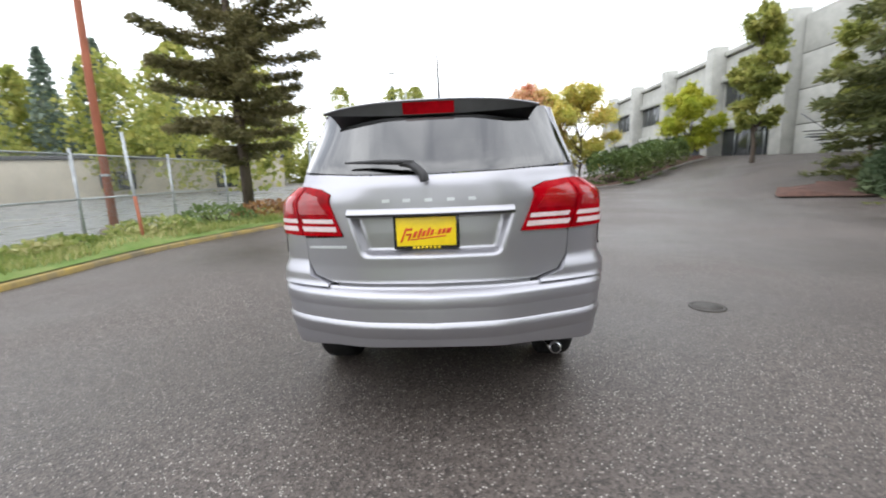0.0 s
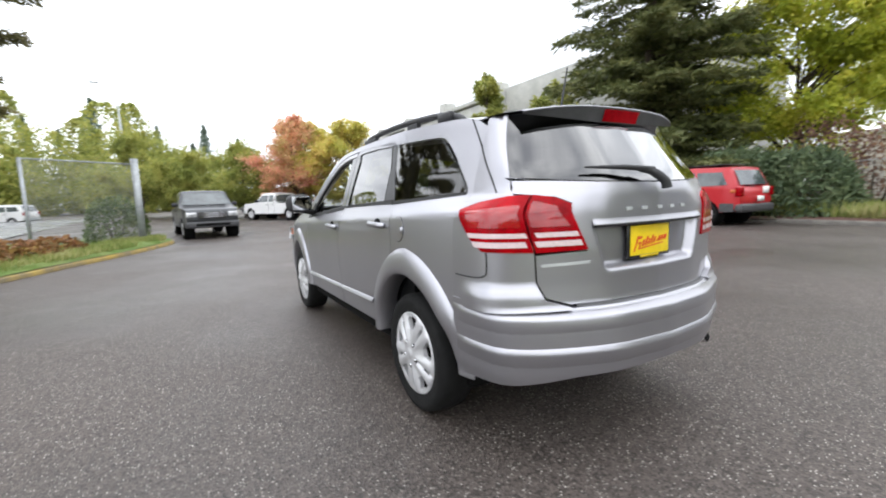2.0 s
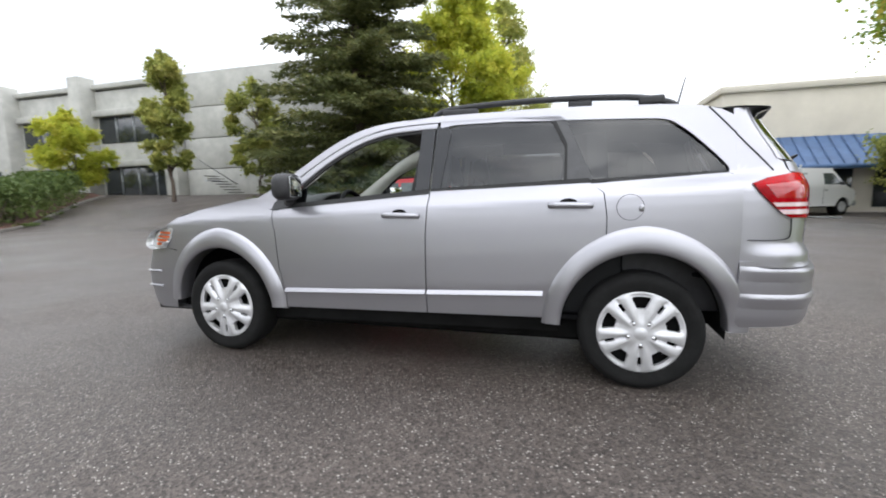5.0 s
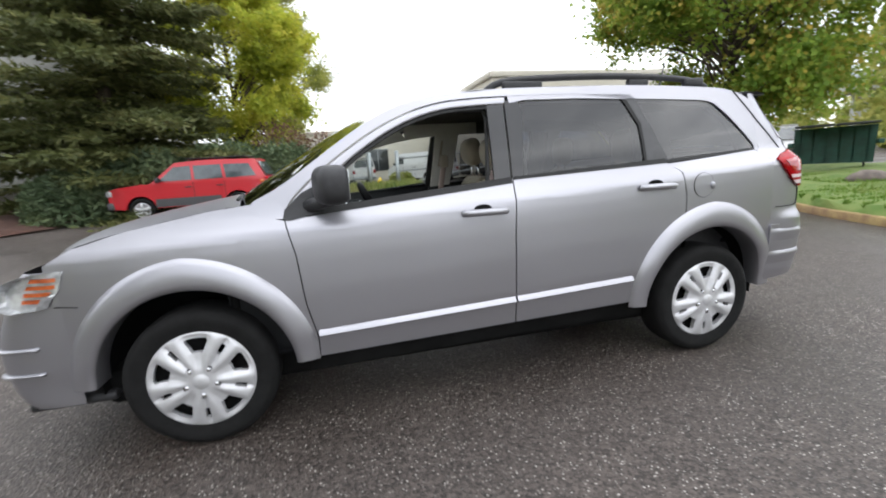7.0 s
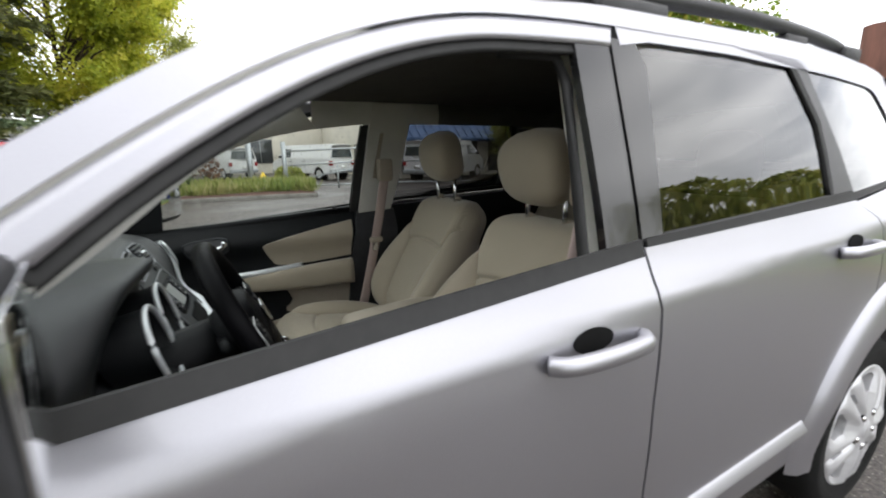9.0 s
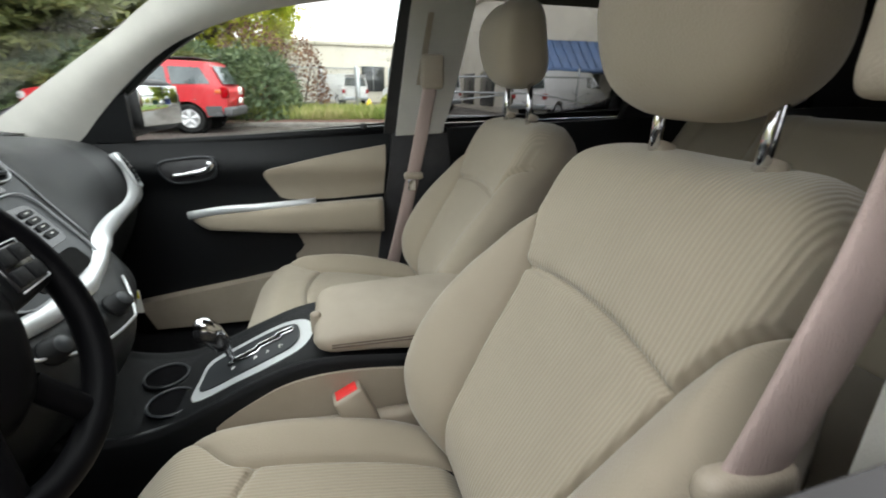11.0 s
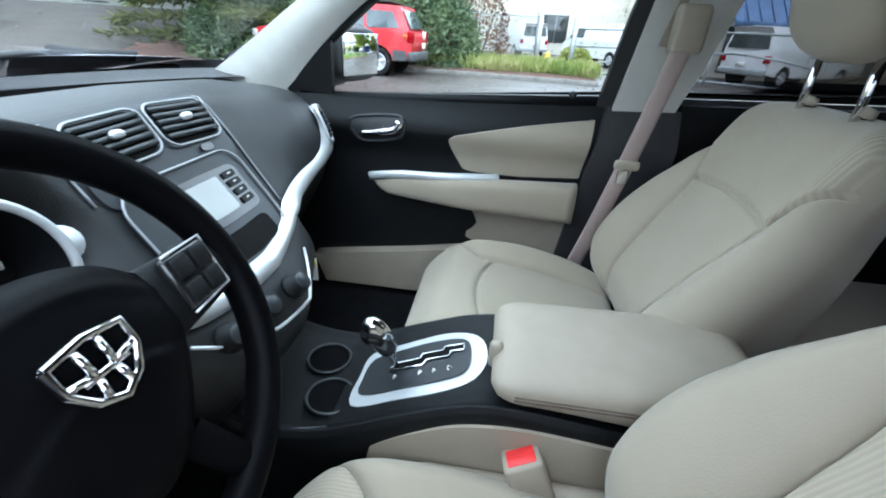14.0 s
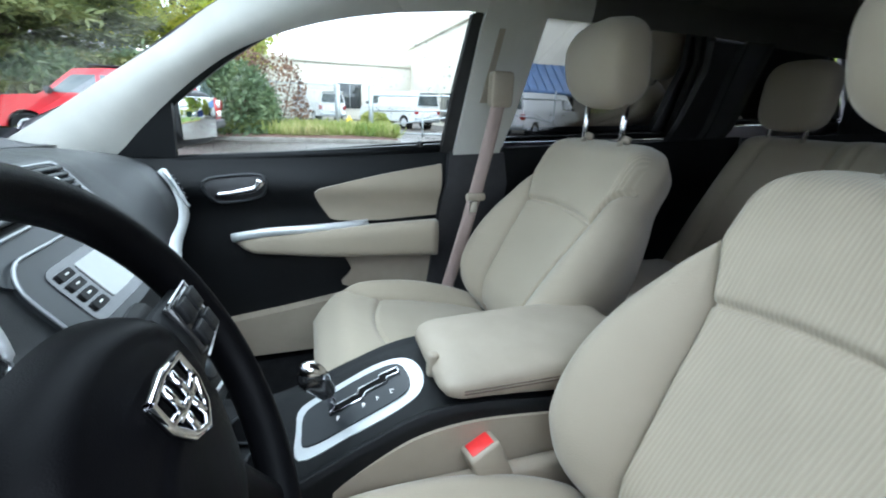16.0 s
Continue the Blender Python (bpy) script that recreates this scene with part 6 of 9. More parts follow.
def rounded(x0, x1, t0, t1, r=0.02, k=0.25, n=4):
    pts = []
    for cx, cy, a0 in ((x1 - r, t1 - k, 0), (x0 + r, t1 - k, 90), (x0 + r, t0 + k, 180), (x1 - r, t0 + k, 270)):
        for i in range(n + 1):
            a = radians(a0 + 90 * i / n)
            pts.append((cx + r * math.cos(a), cy + k * math.sin(a)))
    return pts


part("vent_panel", face(rounded(-0.155, 0.132, 2.15, 3.75), 0.004, 0.006), M_DASHGREY, dashboard, "dark grey centre vent panel")
for x0, x1 in ((-0.142, -0.016), (0.0, 0.122)):
    v = part("air_vent", face(rounded(x0, x1, 2.38, 3.22, 0.022, 0.2), 0.006, 0.004), M_DARK, dashboard, "black air vent with slats")
    for k in range(5):
        t = 2.50 + 0.15 * k
        part("vent_slat", tube([dash_out(x, t, 0.010) for x in np.linspace(x0 + 0.006, x1 - 0.006, 6)], 0.0045, 6), M_DASHGREY, v)
    part("vent_tab", blob(tuple(dash_out((x0 + x1) / 2, 2.78, 0.016)), (0.012, 0.007, 0.006), 2.5, 10, 6), M_SATIN, v)
    o = rounded(x0 - 0.003, x1 + 0.003, 2.34, 3.27, 0.024, 0.22, 5)
    part("vent_rim", tube([dash_out(a, b, 0.008) for a, b in o + o[:1]], 0.0024, 6, caps=False), M_RIMDULL, dashboard, "satin silver vent rim")
o = [(-0.165, 3.6), (-0.165, 2.5), (-0.14, 2.2), (0.11, 2.2), (0.138, 2.45), (0.145, 3.2), (0.150, 4.0), (0.148, 4.68)]
part("stack_edge", tube([dash_out(a, b, 0.002) for a, b in spline(o, 5)], 0.0018, 6), M_RIMDULL, dashboard, "thin satin edge round the centre panel")
part("hazard_button", face(rounded(0.05, 0.078, 3.34, 3.46, 0.008, 0.05), 0.009, 0.005), M_BLACKGLOSS, dashboard)
rad = part("radio", face(rounded(-0.145, 0.115, 3.55, 5.12, 0.04, 0.4), 0.006, 0.008), M_DASHGREY, dashboard, "radio with a pale screen and buttons")
o = rounded(-0.147, 0.117, 3.52, 5.15, 0.042, 0.42, 6)
part("radio_rim", tube([dash_out(a, b, 0.009) for a, b in o + o[:1]], 0.0024, 6, caps=False), M_RIMDULL, rad, "satin silver rim")
part("radio_screen", face(rounded(-0.042, 0.036, 3.87, 4.42, 0.005, 0.04), 0.009, 0.003), M_SCREEN, rad, "pale screen")
part("radio_frame", face(rounded(-0.10, 0.092, 3.76, 4.54, 0.02, 0.12), 0.0075, 0.003), M_BLACKGLOSS, rad)
for x in (-0.072, 0.064):
    for k in range(4):
        part("radio_button", face(rounded(x - 0.015, x + 0.015, 3.86 + 0.15 * k, 3.97 + 0.15 * k, 0.004, 0.03), 0.011, 0.004), M_DASH, rad)
        part("button_mark", face([(x - 0.004, 3.90 + 0.15 * k), (x + 0.004, 3.90 + 0.15 * k), (x + 0.004, 3.92 + 0.15 * k), (x - 0.004, 3.92 + 0.15 * k)], 0.0118, 0.0005), M_LABEL, rad)
part("storage_slot", face(rounded(-0.075, 0.078, 4.66, 5.06, 0.02, 0.1), 0.0075, 0.002), M_DARK, rad, "dark storage slot")
# silver band from the side vent to the centre stack
BAND_U = spline([(0.566, 2.72), (0.560, 3.3), (0.495, 3.98), (0.30, 4.45), (0.158, 4.70), (0.118, 4.88), (0.06, 5.03), (-0.035, 5.10), (-0.12, 5.12), (-0.19, 5.05)], 6)
BAND_L = spline([(0.640, 2.72), (0.652, 3.5), (0.605, 4.26), (0.42, 4.85), (0.25, 5.06), (0.158, 5.12), (0.10, 5.27), (-0.045, 5.40), (-0.12, 5.42), (-0.2, 5.32)], 6)


def band(u, v):
    """The rounded silver band, between its upper and lower edge on the dashboard."""
    i = min(int(v * (len(BAND_U) - 1) + 0.5), len(BAND_U) - 1)
    a, b = BAND_U[i], BAND_L[i]
    return dash_out(a[0] + (b[0] - a[0]) * u, a[1] + (b[1] - a[1]) * u, 0.004 + 0.013 * math.sin(math.pi * u) ** 0.7)


part("trim_band", grid(band, 10, len(BAND_U) - 1), M_SATIN, dashboard, "satin silver trim band")
sv = part("side_vent", face(rounded(0.570, 0.612, 2.9, 3.72, 0.018, 0.25), 0.018, 0.004), M_DARK, dashboard, "side air vent with slats")
for k in range(6):
    t = 3.02 + 0.12 * k
    part("vent_slat", tube([dash_out(x, t, 0.021) for x in (0.573, 0.59, 0.609)], 0.0035, 6), M_DASHGREY, sv)
o = rounded(0.564, 0.618, 2.8, 3.82, 0.022, 0.3, 6)
part("vent_rim", tube([dash_out(a, b, 0.017) for a, b in o + o[:1]], 0.005, 6, caps=False), M_SATIN, sv)
for x in (-0.155, -0.082, -0.010):
    p, q = dash_out(x, 5.68, 0.0), dash_out(x, 5.68, 0.026)
    kn = part("climate_knob", tube([p, p.lerp(q, 0.2), p.lerp(q, 0.25), q], [0.023, 0.023, 0.019, 0.017], 20), M_DASH, dashboard, "black climate knob")
    part("knob_ring", tube([p.lerp(q, 0.9), p.lerp(q, 1.04)], [0.0165, 0.0135], 20), M_DASHGREY, kn)
part("climate_rim", tube([dash_out(x, 6.05 - 0.5 * ((x + 0.05) / 0.15) ** 2, 0.005) for x in np.linspace(-0.20, 0.10, 16)], 0.003, 6), M_SATIN, dashboard)
tag_ = part("price_tag", box(0.205, 2.088, 0.770, 0.003, 0.040, 0.058, 0.001, m=None), M_LABEL, dashboard, "white and yellow paper tag")
part("tag_stripe", box(0.203, 2.088, 0.788, 0.002, 0.038, 0.018), M_LABELY, tag_)
# instrument cluster and column
part("cluster_face", face(rounded(-0.53, -0.24, 3.45, 4.3, 0.05, 0.2), 0.004, 0.002), M_BLACKGLOSS, dashboard)
for x in (-0.478, -0.325):
    def bezel(u, v, x=x):
        r, y = ((0.073, 2.118), (0.066, 2.15), (0.060, 2.20))[min(int(v * 2 + 0.5), 2)]
        t = 2 * math.pi * u
        return Vector((x + r * math.cos(t), y + 0.25 * r * math.sin(t), 1.045 + r * math.sin(t)))
    gauge = part("gauge", grid(bezel, 40, 2, closed_u=True), M_DASH, dashboard, "round gauge with a silver rim")
    part("gauge_rim", tube([bezel(k / 40, 0) for k in range(41)], 0.005, 8, caps=False), M_SATIN, gauge, "silver gauge ring")
    part("dial", tube([(x, 2.175, 1.04), (x, 2.18, 1.038)], 0.056, 28), M_BLACKGLOSS, gauge, "black dial")
    for k in range(9):
        t = radians(-40 + 32.5 * k)
        part("dial_mark", box(x + 0.046 * math.cos(t), 2.172, 1.04 + 0.046 * math.sin(t), 0.004, 0.002, 0.008), M_LABEL, gauge)
part("start_knob", tube([dash_out(-0.215, 4.15, 0.0), dash_out(-0.215, 4.15, 0.022)], 0.02, 18), M_DASH, dashboard)
part("start_ring", tube([dash_out(-0.215, 4.15, 0.02), dash_out(-0.215, 4.15, 0.025)], 0.022, 18), M_SATIN, dashboard)

# steering wheel
sw = new("steering_wheel")
sw.parent = car
sw["label"] = "black steering wheel with a chrome emblem"
sw.matrix_basis = pose(-0.404, 1.968, 1.030, 90 - 25, 0, 0)
ring = [(0.184 * math.cos(a), 0.178 * math.sin(a), 0.0) for a in np.linspace(0, 2 * math.pi, 65)]
part("rim", tube(ring, 0.0165, 14, flat=1.15, caps=False), M_LEATHER, sw)


HUB = [(0, 0.082), (0.045, 0.077), (0.082, 0.060), (0.104, 0.028), (0.107, -0.008), (0.088, -0.042), (0.062, -0.078), (0.036, -0.104), (0, -0.115)]
HUB = spline(HUB + [(-x, y) for x, y in HUB[-2:0:-1]], 5, closed=True)


def hub(u, v):
    """The shield-shaped airbag cover with a raised crown and a crease below it."""
    x, y = HUB[int(u * len(HUB) + 0.5) % len(HUB)]
    py = y * v
    crease = -0.006 * smooth01((0.034 - abs(py - 0.030 + 5.0 * (x * v) ** 2)) / 0.01) if v < 0.9 else 0
    return Vector((x * v, py, 0.030 - 0.012 * v ** 2 - 0.03 * v ** 9 + 0.5 * crease))


part("airbag_cover", grid(hub, len(HUB), 18, closed_u=True), M_LEATHER, sw)
part("hub_back", lathe([(0.06, -0.06), (0.075, -0.02), (0.07, 0.005)], 28, "z"), M_DASH, sw)
for sgn in (-1, 1):
    def spoke(u, v, sgn=sgn):
        x = 0.085 + 0.09 * v
        h = 0.036 - 0.006 * v
        a = 2 * math.pi * u
        return Vector((sgn * x, 0.012 + h * math.cos(a), 0.004 - 0.006 * v + 0.012 * math.sin(a)))
    part("spoke", grid(spoke, 14, 6, closed_u=True), M_DASH, sw)
    part("button_pad", box(sgn * 0.128, 0.018, 0.013, 0.052, 0.052, 0.01, 0.004), M_BLACKGLOSS, sw, "button pad")
    for i in range(2):
        for j in range(2):
            part("wheel_button", box(sgn * (0.116 + 0.024 * i), 0.006 + 0.025 * j, 0.020, 0.02, 0.02, 0.006, 0.002), M_DASH, sw)
    part("pad_rim", tube([(sgn * 0.102, -0.01, 0.018), (sgn * 0.156, -0.008, 0.016), (sgn * 0.154, 0.046, 0.016), (sgn * 0.104, 0.046, 0.018)], 0.0013, 6), M_SATIN, sw)

    def low(u, v, sgn=sgn):
        p = Vector((sgn * (0.035 + 0.035 * v), -0.085 - 0.085 * v, 0.004 - 0.004 * v))
        a = 2 * math.pi * u
        return p + Vector((0.018 * math.cos(a), 0, 0.009 * math.sin(a)))
    part("spoke", grid(low, 12, 4, closed_u=True), M_LEATHER, sw)
EM = 0.60
sh = [(-0.036, 0.034), (0.0, 0.040), (0.036, 0.034), (0.036, 0.0), (0.022, -0.028), (0.0, -0.042), (-0.022, -0.028), (-0.036, 0.0)]
part("emblem_ring", tube([(x * EM * 1.28 + 0.006, y * EM + 0.009, 0.033) for x, y in sh + sh[:1]], 0.0036, 8, caps=False), M_CHROME, sw, "plain chrome shield outline")
for a, b in (((-0.011, 0.032), (-0.010, -0.002)), ((0.011, 0.032), (0.010, -0.002)), ((-0.034, 0.004), (-0.010, -0.002)), ((0.034, 0.004), (0.010, -0.002)), ((-0.009, -0.008), (-0.012, -0.030)), ((0.009, -0.008), (0.012, -0.030)), ((-0.022, -0.004), (0.022, -0.004))):
    part("emblem_bar", tube([(a[0] * EM * 1.28 + 0.006, a[1] * EM + 0.009, 0.0325), (b[0] * EM * 1.28 + 0.006, b[1] * EM + 0.009, 0.0332)], 0.0034, 6), M_CHROME, sw)
part("column", tube([(-0.385, 2.0, 1.01), (-0.385, 2.25, 0.92)], [0.05, 0.075], 16), M_DASH, car, "black steering column")
for sgn in (-1, 1):
    part("column_stalk", tube([(-0.385 + sgn * 0.05, 2.03, 1.02), (-0.385 + sgn * 0.16, 2.02, 1.04)], [0.008, 0.011], 8), M_DASH, car)

# centre console
CON = spline([(1.20, 0.72, 0.125), (1.40, 0.735, 0.125), (1.60, 0.758, 0.125), (1.70, 0.752, 0.125), (1.80, 0.715, 0.128), (1.88, 0.680, 0.132), (1.96, 0.655, 0.138), (2.06, 0.66, 0.145), (2.16, 0.70, 0.15)], 5)
console = new("centre_console")
console.parent = car
console["label"] = "centre console with gear lever and beige armrest"


def con(u, v):
    y, z, w = CON[min(int(v * (len(CON) - 1) + 0.5), len(CON) - 1)]
    prof = [(-1, 0.16), (-1.015, 0.03), (-1.0, 0.0), (-0.95, -0.012), (-0.82, -0.004), (0.82, -0.004), (0.95, -0.012), (1.0, 0.0), (1.015, 0.03), (1, 0.16)]
    i = u * 9
    a = min(int(i), 8)
    f = i - a
    px = prof[a][0] * (1 - f) + prof[a + 1][0] * f
    pz = prof[a][1] * (1 - f) + prof[a + 1][1] * f
    return Vector((w * px, y, z - pz))


part("console_top", grid(con, 36, len(CON) - 1), M_DASH, console, "black console top")
for sign in (-1, 1):
    co = [(1.20, 0.36), (1.20, 0.68)] + spline([(1.45, 0.728), (1.60, 0.742), (1.70, 0.733), (1.77, 0.705), (1.85, 0.655), (1.92, 0.58), (1.98, 0.47), (2.0, 0.38)], 4)
    part("console_side", panel(co, lambda u, v, w, sign=sign: Vector((sign * (0.132 + w), u, v)), 0.1, 0.1, 0.02), M_BEIGEPL, console, "beige console side")
    part("stack_cheek", panel([(2.14, 0.40), (2.15, 0.60), (2.12, 0.74), (2.12, 0.86), (2.2, 0.9), (2.5, 0.6), (2.5, 0.4)], lambda u, v, w, sign=sign: Vector((sign * (0.150 + w), u, v)), 0.1, 0.1, 0.02), M_DASH, console)


def con_z(y):
    return ease(y, [(p[0], p[1]) for p in CON])


def armrest(u, v):
    a = 2 * math.pi * u
    c, s = math.cos(a), math.sin(a)
    y = 1.665 - 0.42 * v
    end = min(v, 1 - v) * 0.42
    k = math.sqrt(max(0.0, 1 - (1 - min(1, end / 0.05)) ** 2))
    top, bot = 0.838 - 0.02 * (1 - v) ** 2, con_z(y) + 0.004
    m_ = (top + bot) / 2
    return Vector((0.118 * (0.75 + 0.25 * k) * math.copysign(abs(c) ** 0.55, c), y, m_ + (top - bot) / 2 * (0.25 + 0.75 * k) * math.copysign(abs(s) ** 0.6, s)))


ar = part("armrest", grid(armrest, 40, 40, closed_u=True, cap=True), M_BEIGEPL, console, "beige padded armrest")
part("armrest_latch", box(-0.030, 1.661, 0.797, 0.020, 0.022, 0.050, 0.008, 3), M_BEIGEPL, ar, "latch")
for zz, xx in ((0.795, 0.1185), (0.789, 0.1187)):
    part("stitching", tube([(-xx, y, zz) for y in np.linspace(1.63, 1.27, 14)], 0.0015, 5), M_STITCH, ar)


def con_plate(outline, lift, depth):
    return panel(outline, lambda u, v, w: Vector((u, v, con_z(v) + lift + w)), 0.03, 0.03, depth)


tear = spline([(0.0, 1.672), (0.055, 1.69), (0.075, 1.75), (0.07, 1.82), (0.058, 1.895), (0.0, 1.905), (-0.075, 1.90), (-0.08, 1.82), (-0.078, 1.74), (-0.055, 1.69)], 4, closed=True)
part("gear_surround", con_plate(tear, 0.006, 0.008), M_SATIN, console, "satin silver gear surround")
inn = spline([(0.0, 1.70), (0.042, 1.712), (0.052, 1.76), (0.048, 1.82), (0.035, 1.885), (-0.02, 1.895), (-0.056, 1.885), (-0.058, 1.80), (-0.052, 1.73), (-0.035, 1.706)], 4, closed=True)
part("gear_plate", con_plate(inn, 0.010, 0.006), M_DASHGREY, console, "dark gear plate")
gate = [(0.012, 1.715), (0.028, 1.715), (0.028, 1.75), (0.018, 1.752), (0.018, 1.79), (0.006, 1.792), (0.006, 1.845), (-0.012, 1.845), (-0.012, 1.785), (0.0, 1.78), (0.0, 1.74), (0.012, 1.738)]
part("gear_gate", con_plate(gate, 0.0125, 0.002), M_DARK, console)
part("gate_rim", tube([(x, y, con_z(y) + 0.013) for x, y in gate + gate[:1]], 0.002, 6, caps=False), M_CHROME, console, "chrome gate edge")
for ch, y in (("P", 1.835), ("R", 1.79), ("N", 1.765), ("D", 1.74)):
    fc = bpy.data.curves.new("gear_letter", "FONT")
    fc.body = ch
    fc.size = 0.014
    fc.extrude = 0.0003
    fc.materials.append(M_LABEL)
    fo = new("gear_letter", fc)
    fo.parent = console
    fo.matrix_basis = Matrix.Translation((-0.034, y, con_z(y) + 0.0115)) @ pose(0, 0, 0, 8, 0, -90)
lever = part("gear_lever", tube(spline([(0.0, 1.838, con_z(1.838) + 0.008), (-0.003, 1.842, 0.735), (-0.006, 1.848, 0.755)], 4), [0.0075] * 6 + [0.010] * 3, 12), M_CHROME, console, "chrome gear lever")
part("gear_knob", tube(spline([(-0.005, 1.846, 0.748), (-0.009, 1.856, 0.770), (-0.014, 1.872, 0.792), (-0.018, 1.892, 0.802)], 4), [0.012, 0.016, 0.018, 0.019, 0.020, 0.021, 0.022, 0.0225, 0.023, 0.023, 0.021, 0.017, 0.009], 16), M_BLACKGLOSS, lever, "black knob")
part("knob_cap", tube(spline([(-0.008, 1.846, 0.770), (-0.013, 1.856, 0.792), (-0.017, 1.872, 0.809), (-0.020, 1.890, 0.815)], 4), [0.004, 0.008, 0.011, 0.013, 0.0145, 0.0155, 0.016, 0.0165, 0.017, 0.0165, 0.0145, 0.011, 0.005], 14), M_CHROME, lever, "chrome cap")
for x, y, r in ((-0.052, 1.945, 0.040), (0.046, 1.985, 0.040)):
    # shallow disc; its near-black puts the cup's inner shade into the colour
    cup = part("cup_holder", lathe([(r, 0.007), (r - 0.002, 0.0045), (r - 0.010, 0.0045), (0, 0.0045)], 28, "z"), M_CUP, console, "cup holder, flat disc with its inner shade in the colour")
    cup.location = (x, y, con_z(y) + 0.004)
    part("cup_rim", tube([((r + 0.002) * math.cos(a), (r + 0.002) * math.sin(a), 0.006) for a in np.linspace(0, 2 * math.pi, 33)], 0.003, 6, caps=False), M_DASHGREY, cup)
part("tray_rim", tube([(0.132 * sx_, y, con_z(y) + 0.004) for sx_, y in ((-0.9, 1.92), (-0.97, 2.0), (-1.0, 2.1))], 0.003, 6), M_DASHGREY, console)
for k in range(4):
    part("pedal_mark", box(0.16 + 0.02 * k, 2.12, 0.47, 0.008, 0.004, 0.018), M_LABEL, console)

# rain beads on the passenger's window and the windscreen
RD = random.Random(9)
M_BEAD = glass_material("rain_water", (0.93, 0.95, 0.95), 4.0)


def beads(name, n, place, parent):
    """Many small water beads on a pane, as one body."""
    bm = bmesh.new()
    for _ in range(n):
        p, nrm = place(RD)
        r = RD.uniform(0.0010, 0.0030) * (1.5 if RD.random() < 0.1 else 1.0)
        s = nrm.cross(Vector((0.3, 0.2, 1))).normalized()
        t = nrm.cross(s)
        ring = [bm.verts.new(p + r * (math.cos(a) * s + math.sin(a) * t)) for a in (0, 1.05, 2.1, 3.14, 4.19, 5.24)]
        top = bm.verts.new(p + nrm * r * 0.6)
        for k in range(6):
            bm.faces.new((ring[k], ring[(k + 1) % 6], top))
    ob = part(name, bm, M_BEAD, parent, "many small rain beads")
    ob["kind"] = "stuff"
    return ob


def on_window(r):
    y = r.uniform(1.40, 2.20)
    z = r.uniform(belt(y) - 0.05, ease(y, [(1.40, 1.55), (1.58, 1.54), (1.74, 1.50), (1.89, 1.43), (2.06, 1.33), (2.2, 1.22)]))
    return Vector((side_x(y, z) - 0.018, y, z)), Vector((0.95, 0, 0.31))


def on_screen(r):
    x, k = r.uniform(-0.55, 0.66), r.uniform(0, 1)
    t = x / 0.70
    return Vector((x, 2.53 - 0.62 * k + 0.155 * (1 - t * t), 1.182 + 0.375 * k + 0.022 * (1 - t * t))), Vector((0, 0.55, 0.83))


beads("rain_beads", 700, on_window, front_doors[1])
beads("rain_beads", 500, on_screen, car)

# ---- surroundings: materials ----
M_CONC = mat("pale_concrete", (0.42, 0.42, 0.39), 0.85, vary=0.12, vscale=1.3, bump=0.2, bscale=40)
M_KERB = mat("yellowed_kerb", (0.17, 0.14, 0.085), 0.9, vary=0.3, vscale=2.2, bump=0.4, bscale=60, color2=(0.40, 0.28, 0.06))
M_KERBB = mat("rusty_kerb", (0.20, 0.12, 0.065), 0.9, vary=0.3, vscale=4, bump=0.4, bscale=60, color2=(0.33, 0.24, 0.10))
M_KERBG = mat("grey_kerb", (0.15, 0.14, 0.125), 0.9, vary=0.25, vscale=5, bump=0.4, bscale=60)
M_GRASS = mat("grass_soil", (0.085, 0.15, 0.025), 0.95, vary=0.4, vscale=3, bump=0.6, bscale=40, color2=(0.15, 0.19, 0.05))
M_MULCH = mat("bark_mulch", (0.085, 0.042, 0.03), 0.95, vary=0.4, vscale=9, bump=0.9, bscale=50)
M_BARK = mat("bark", (0.085, 0.065, 0.05), 0.95, vary=0.4, vscale=5, bump=0.9, bscale=20, stretch=(1, 1, 0.25))
M_POLE = mat("rust_red_pole", (0.30, 0.10, 0.055), 0.85, vary=0.25, vscale=3, bump=0.3, bscale=40, stretch=(1, 1, 0.2))
M_POST = mat("brown_timber", (0.115, 0.05, 0.035), 0.9, vary=0.3, vscale=4, bump=0.6, bscale=30, stretch=(1, 1, 0.2))
M_GALV = mat("galvanised_steel", (0.38, 0.40, 0.41), 0.5, metal=0.6, vary=0.15, vscale=10)
M_BEIGEWALL = mat("beige_wall", (0.46, 0.42, 0.34), 0.9, vary=0.10, vscale=0.6, bump=0.15, bscale=20)
M_CREAMWALL = mat("cream_wall", (0.62, 0.58, 0.50), 0.9, vary=0.08, vscale=0.5, bump=0.15, bscale=20)
M_BLUEROOF = mat("blue_metal_roof", (0.07, 0.13, 0.26), 0.45, metal=0.2, vary=0.15, vscale=2)
M_BLUEBIN = mat("blue_bin", (0.012, 0.03, 0.16), 0.5, vary=0.25, vscale=4)
M_GREENBIN = mat("green_bin", (0.006, 0.045, 0.03), 0.55, vary=0.3, vscale=4)
M_WINDARK = mat("dark_window", (0.025, 0.03, 0.033), 0.1, spec=0.7, vary=0.3, vscale=1.5)
M_ROCK = mat("rock", (0.16, 0.13, 0.115), 0.9, vary=0.3, vscale=6, bump=0.7, bscale=18)
M_HYDRANT = mat("hydrant_yellow", (0.75, 0.50, 0.03), 0.5, vary=0.15, vscale=14)
M_LOT = mat("pale_wet_lot", (0.17, 0.175, 0.18), 0.3, vary=0.25, vscale=0.7, rvary=0.15)
L_SPRUCE = leaf_material("spruce_needles", (0.060, 0.076, 0.026), (0.115, 0.132, 0.045), (0.21, 0.21, 0.078), 0.3)
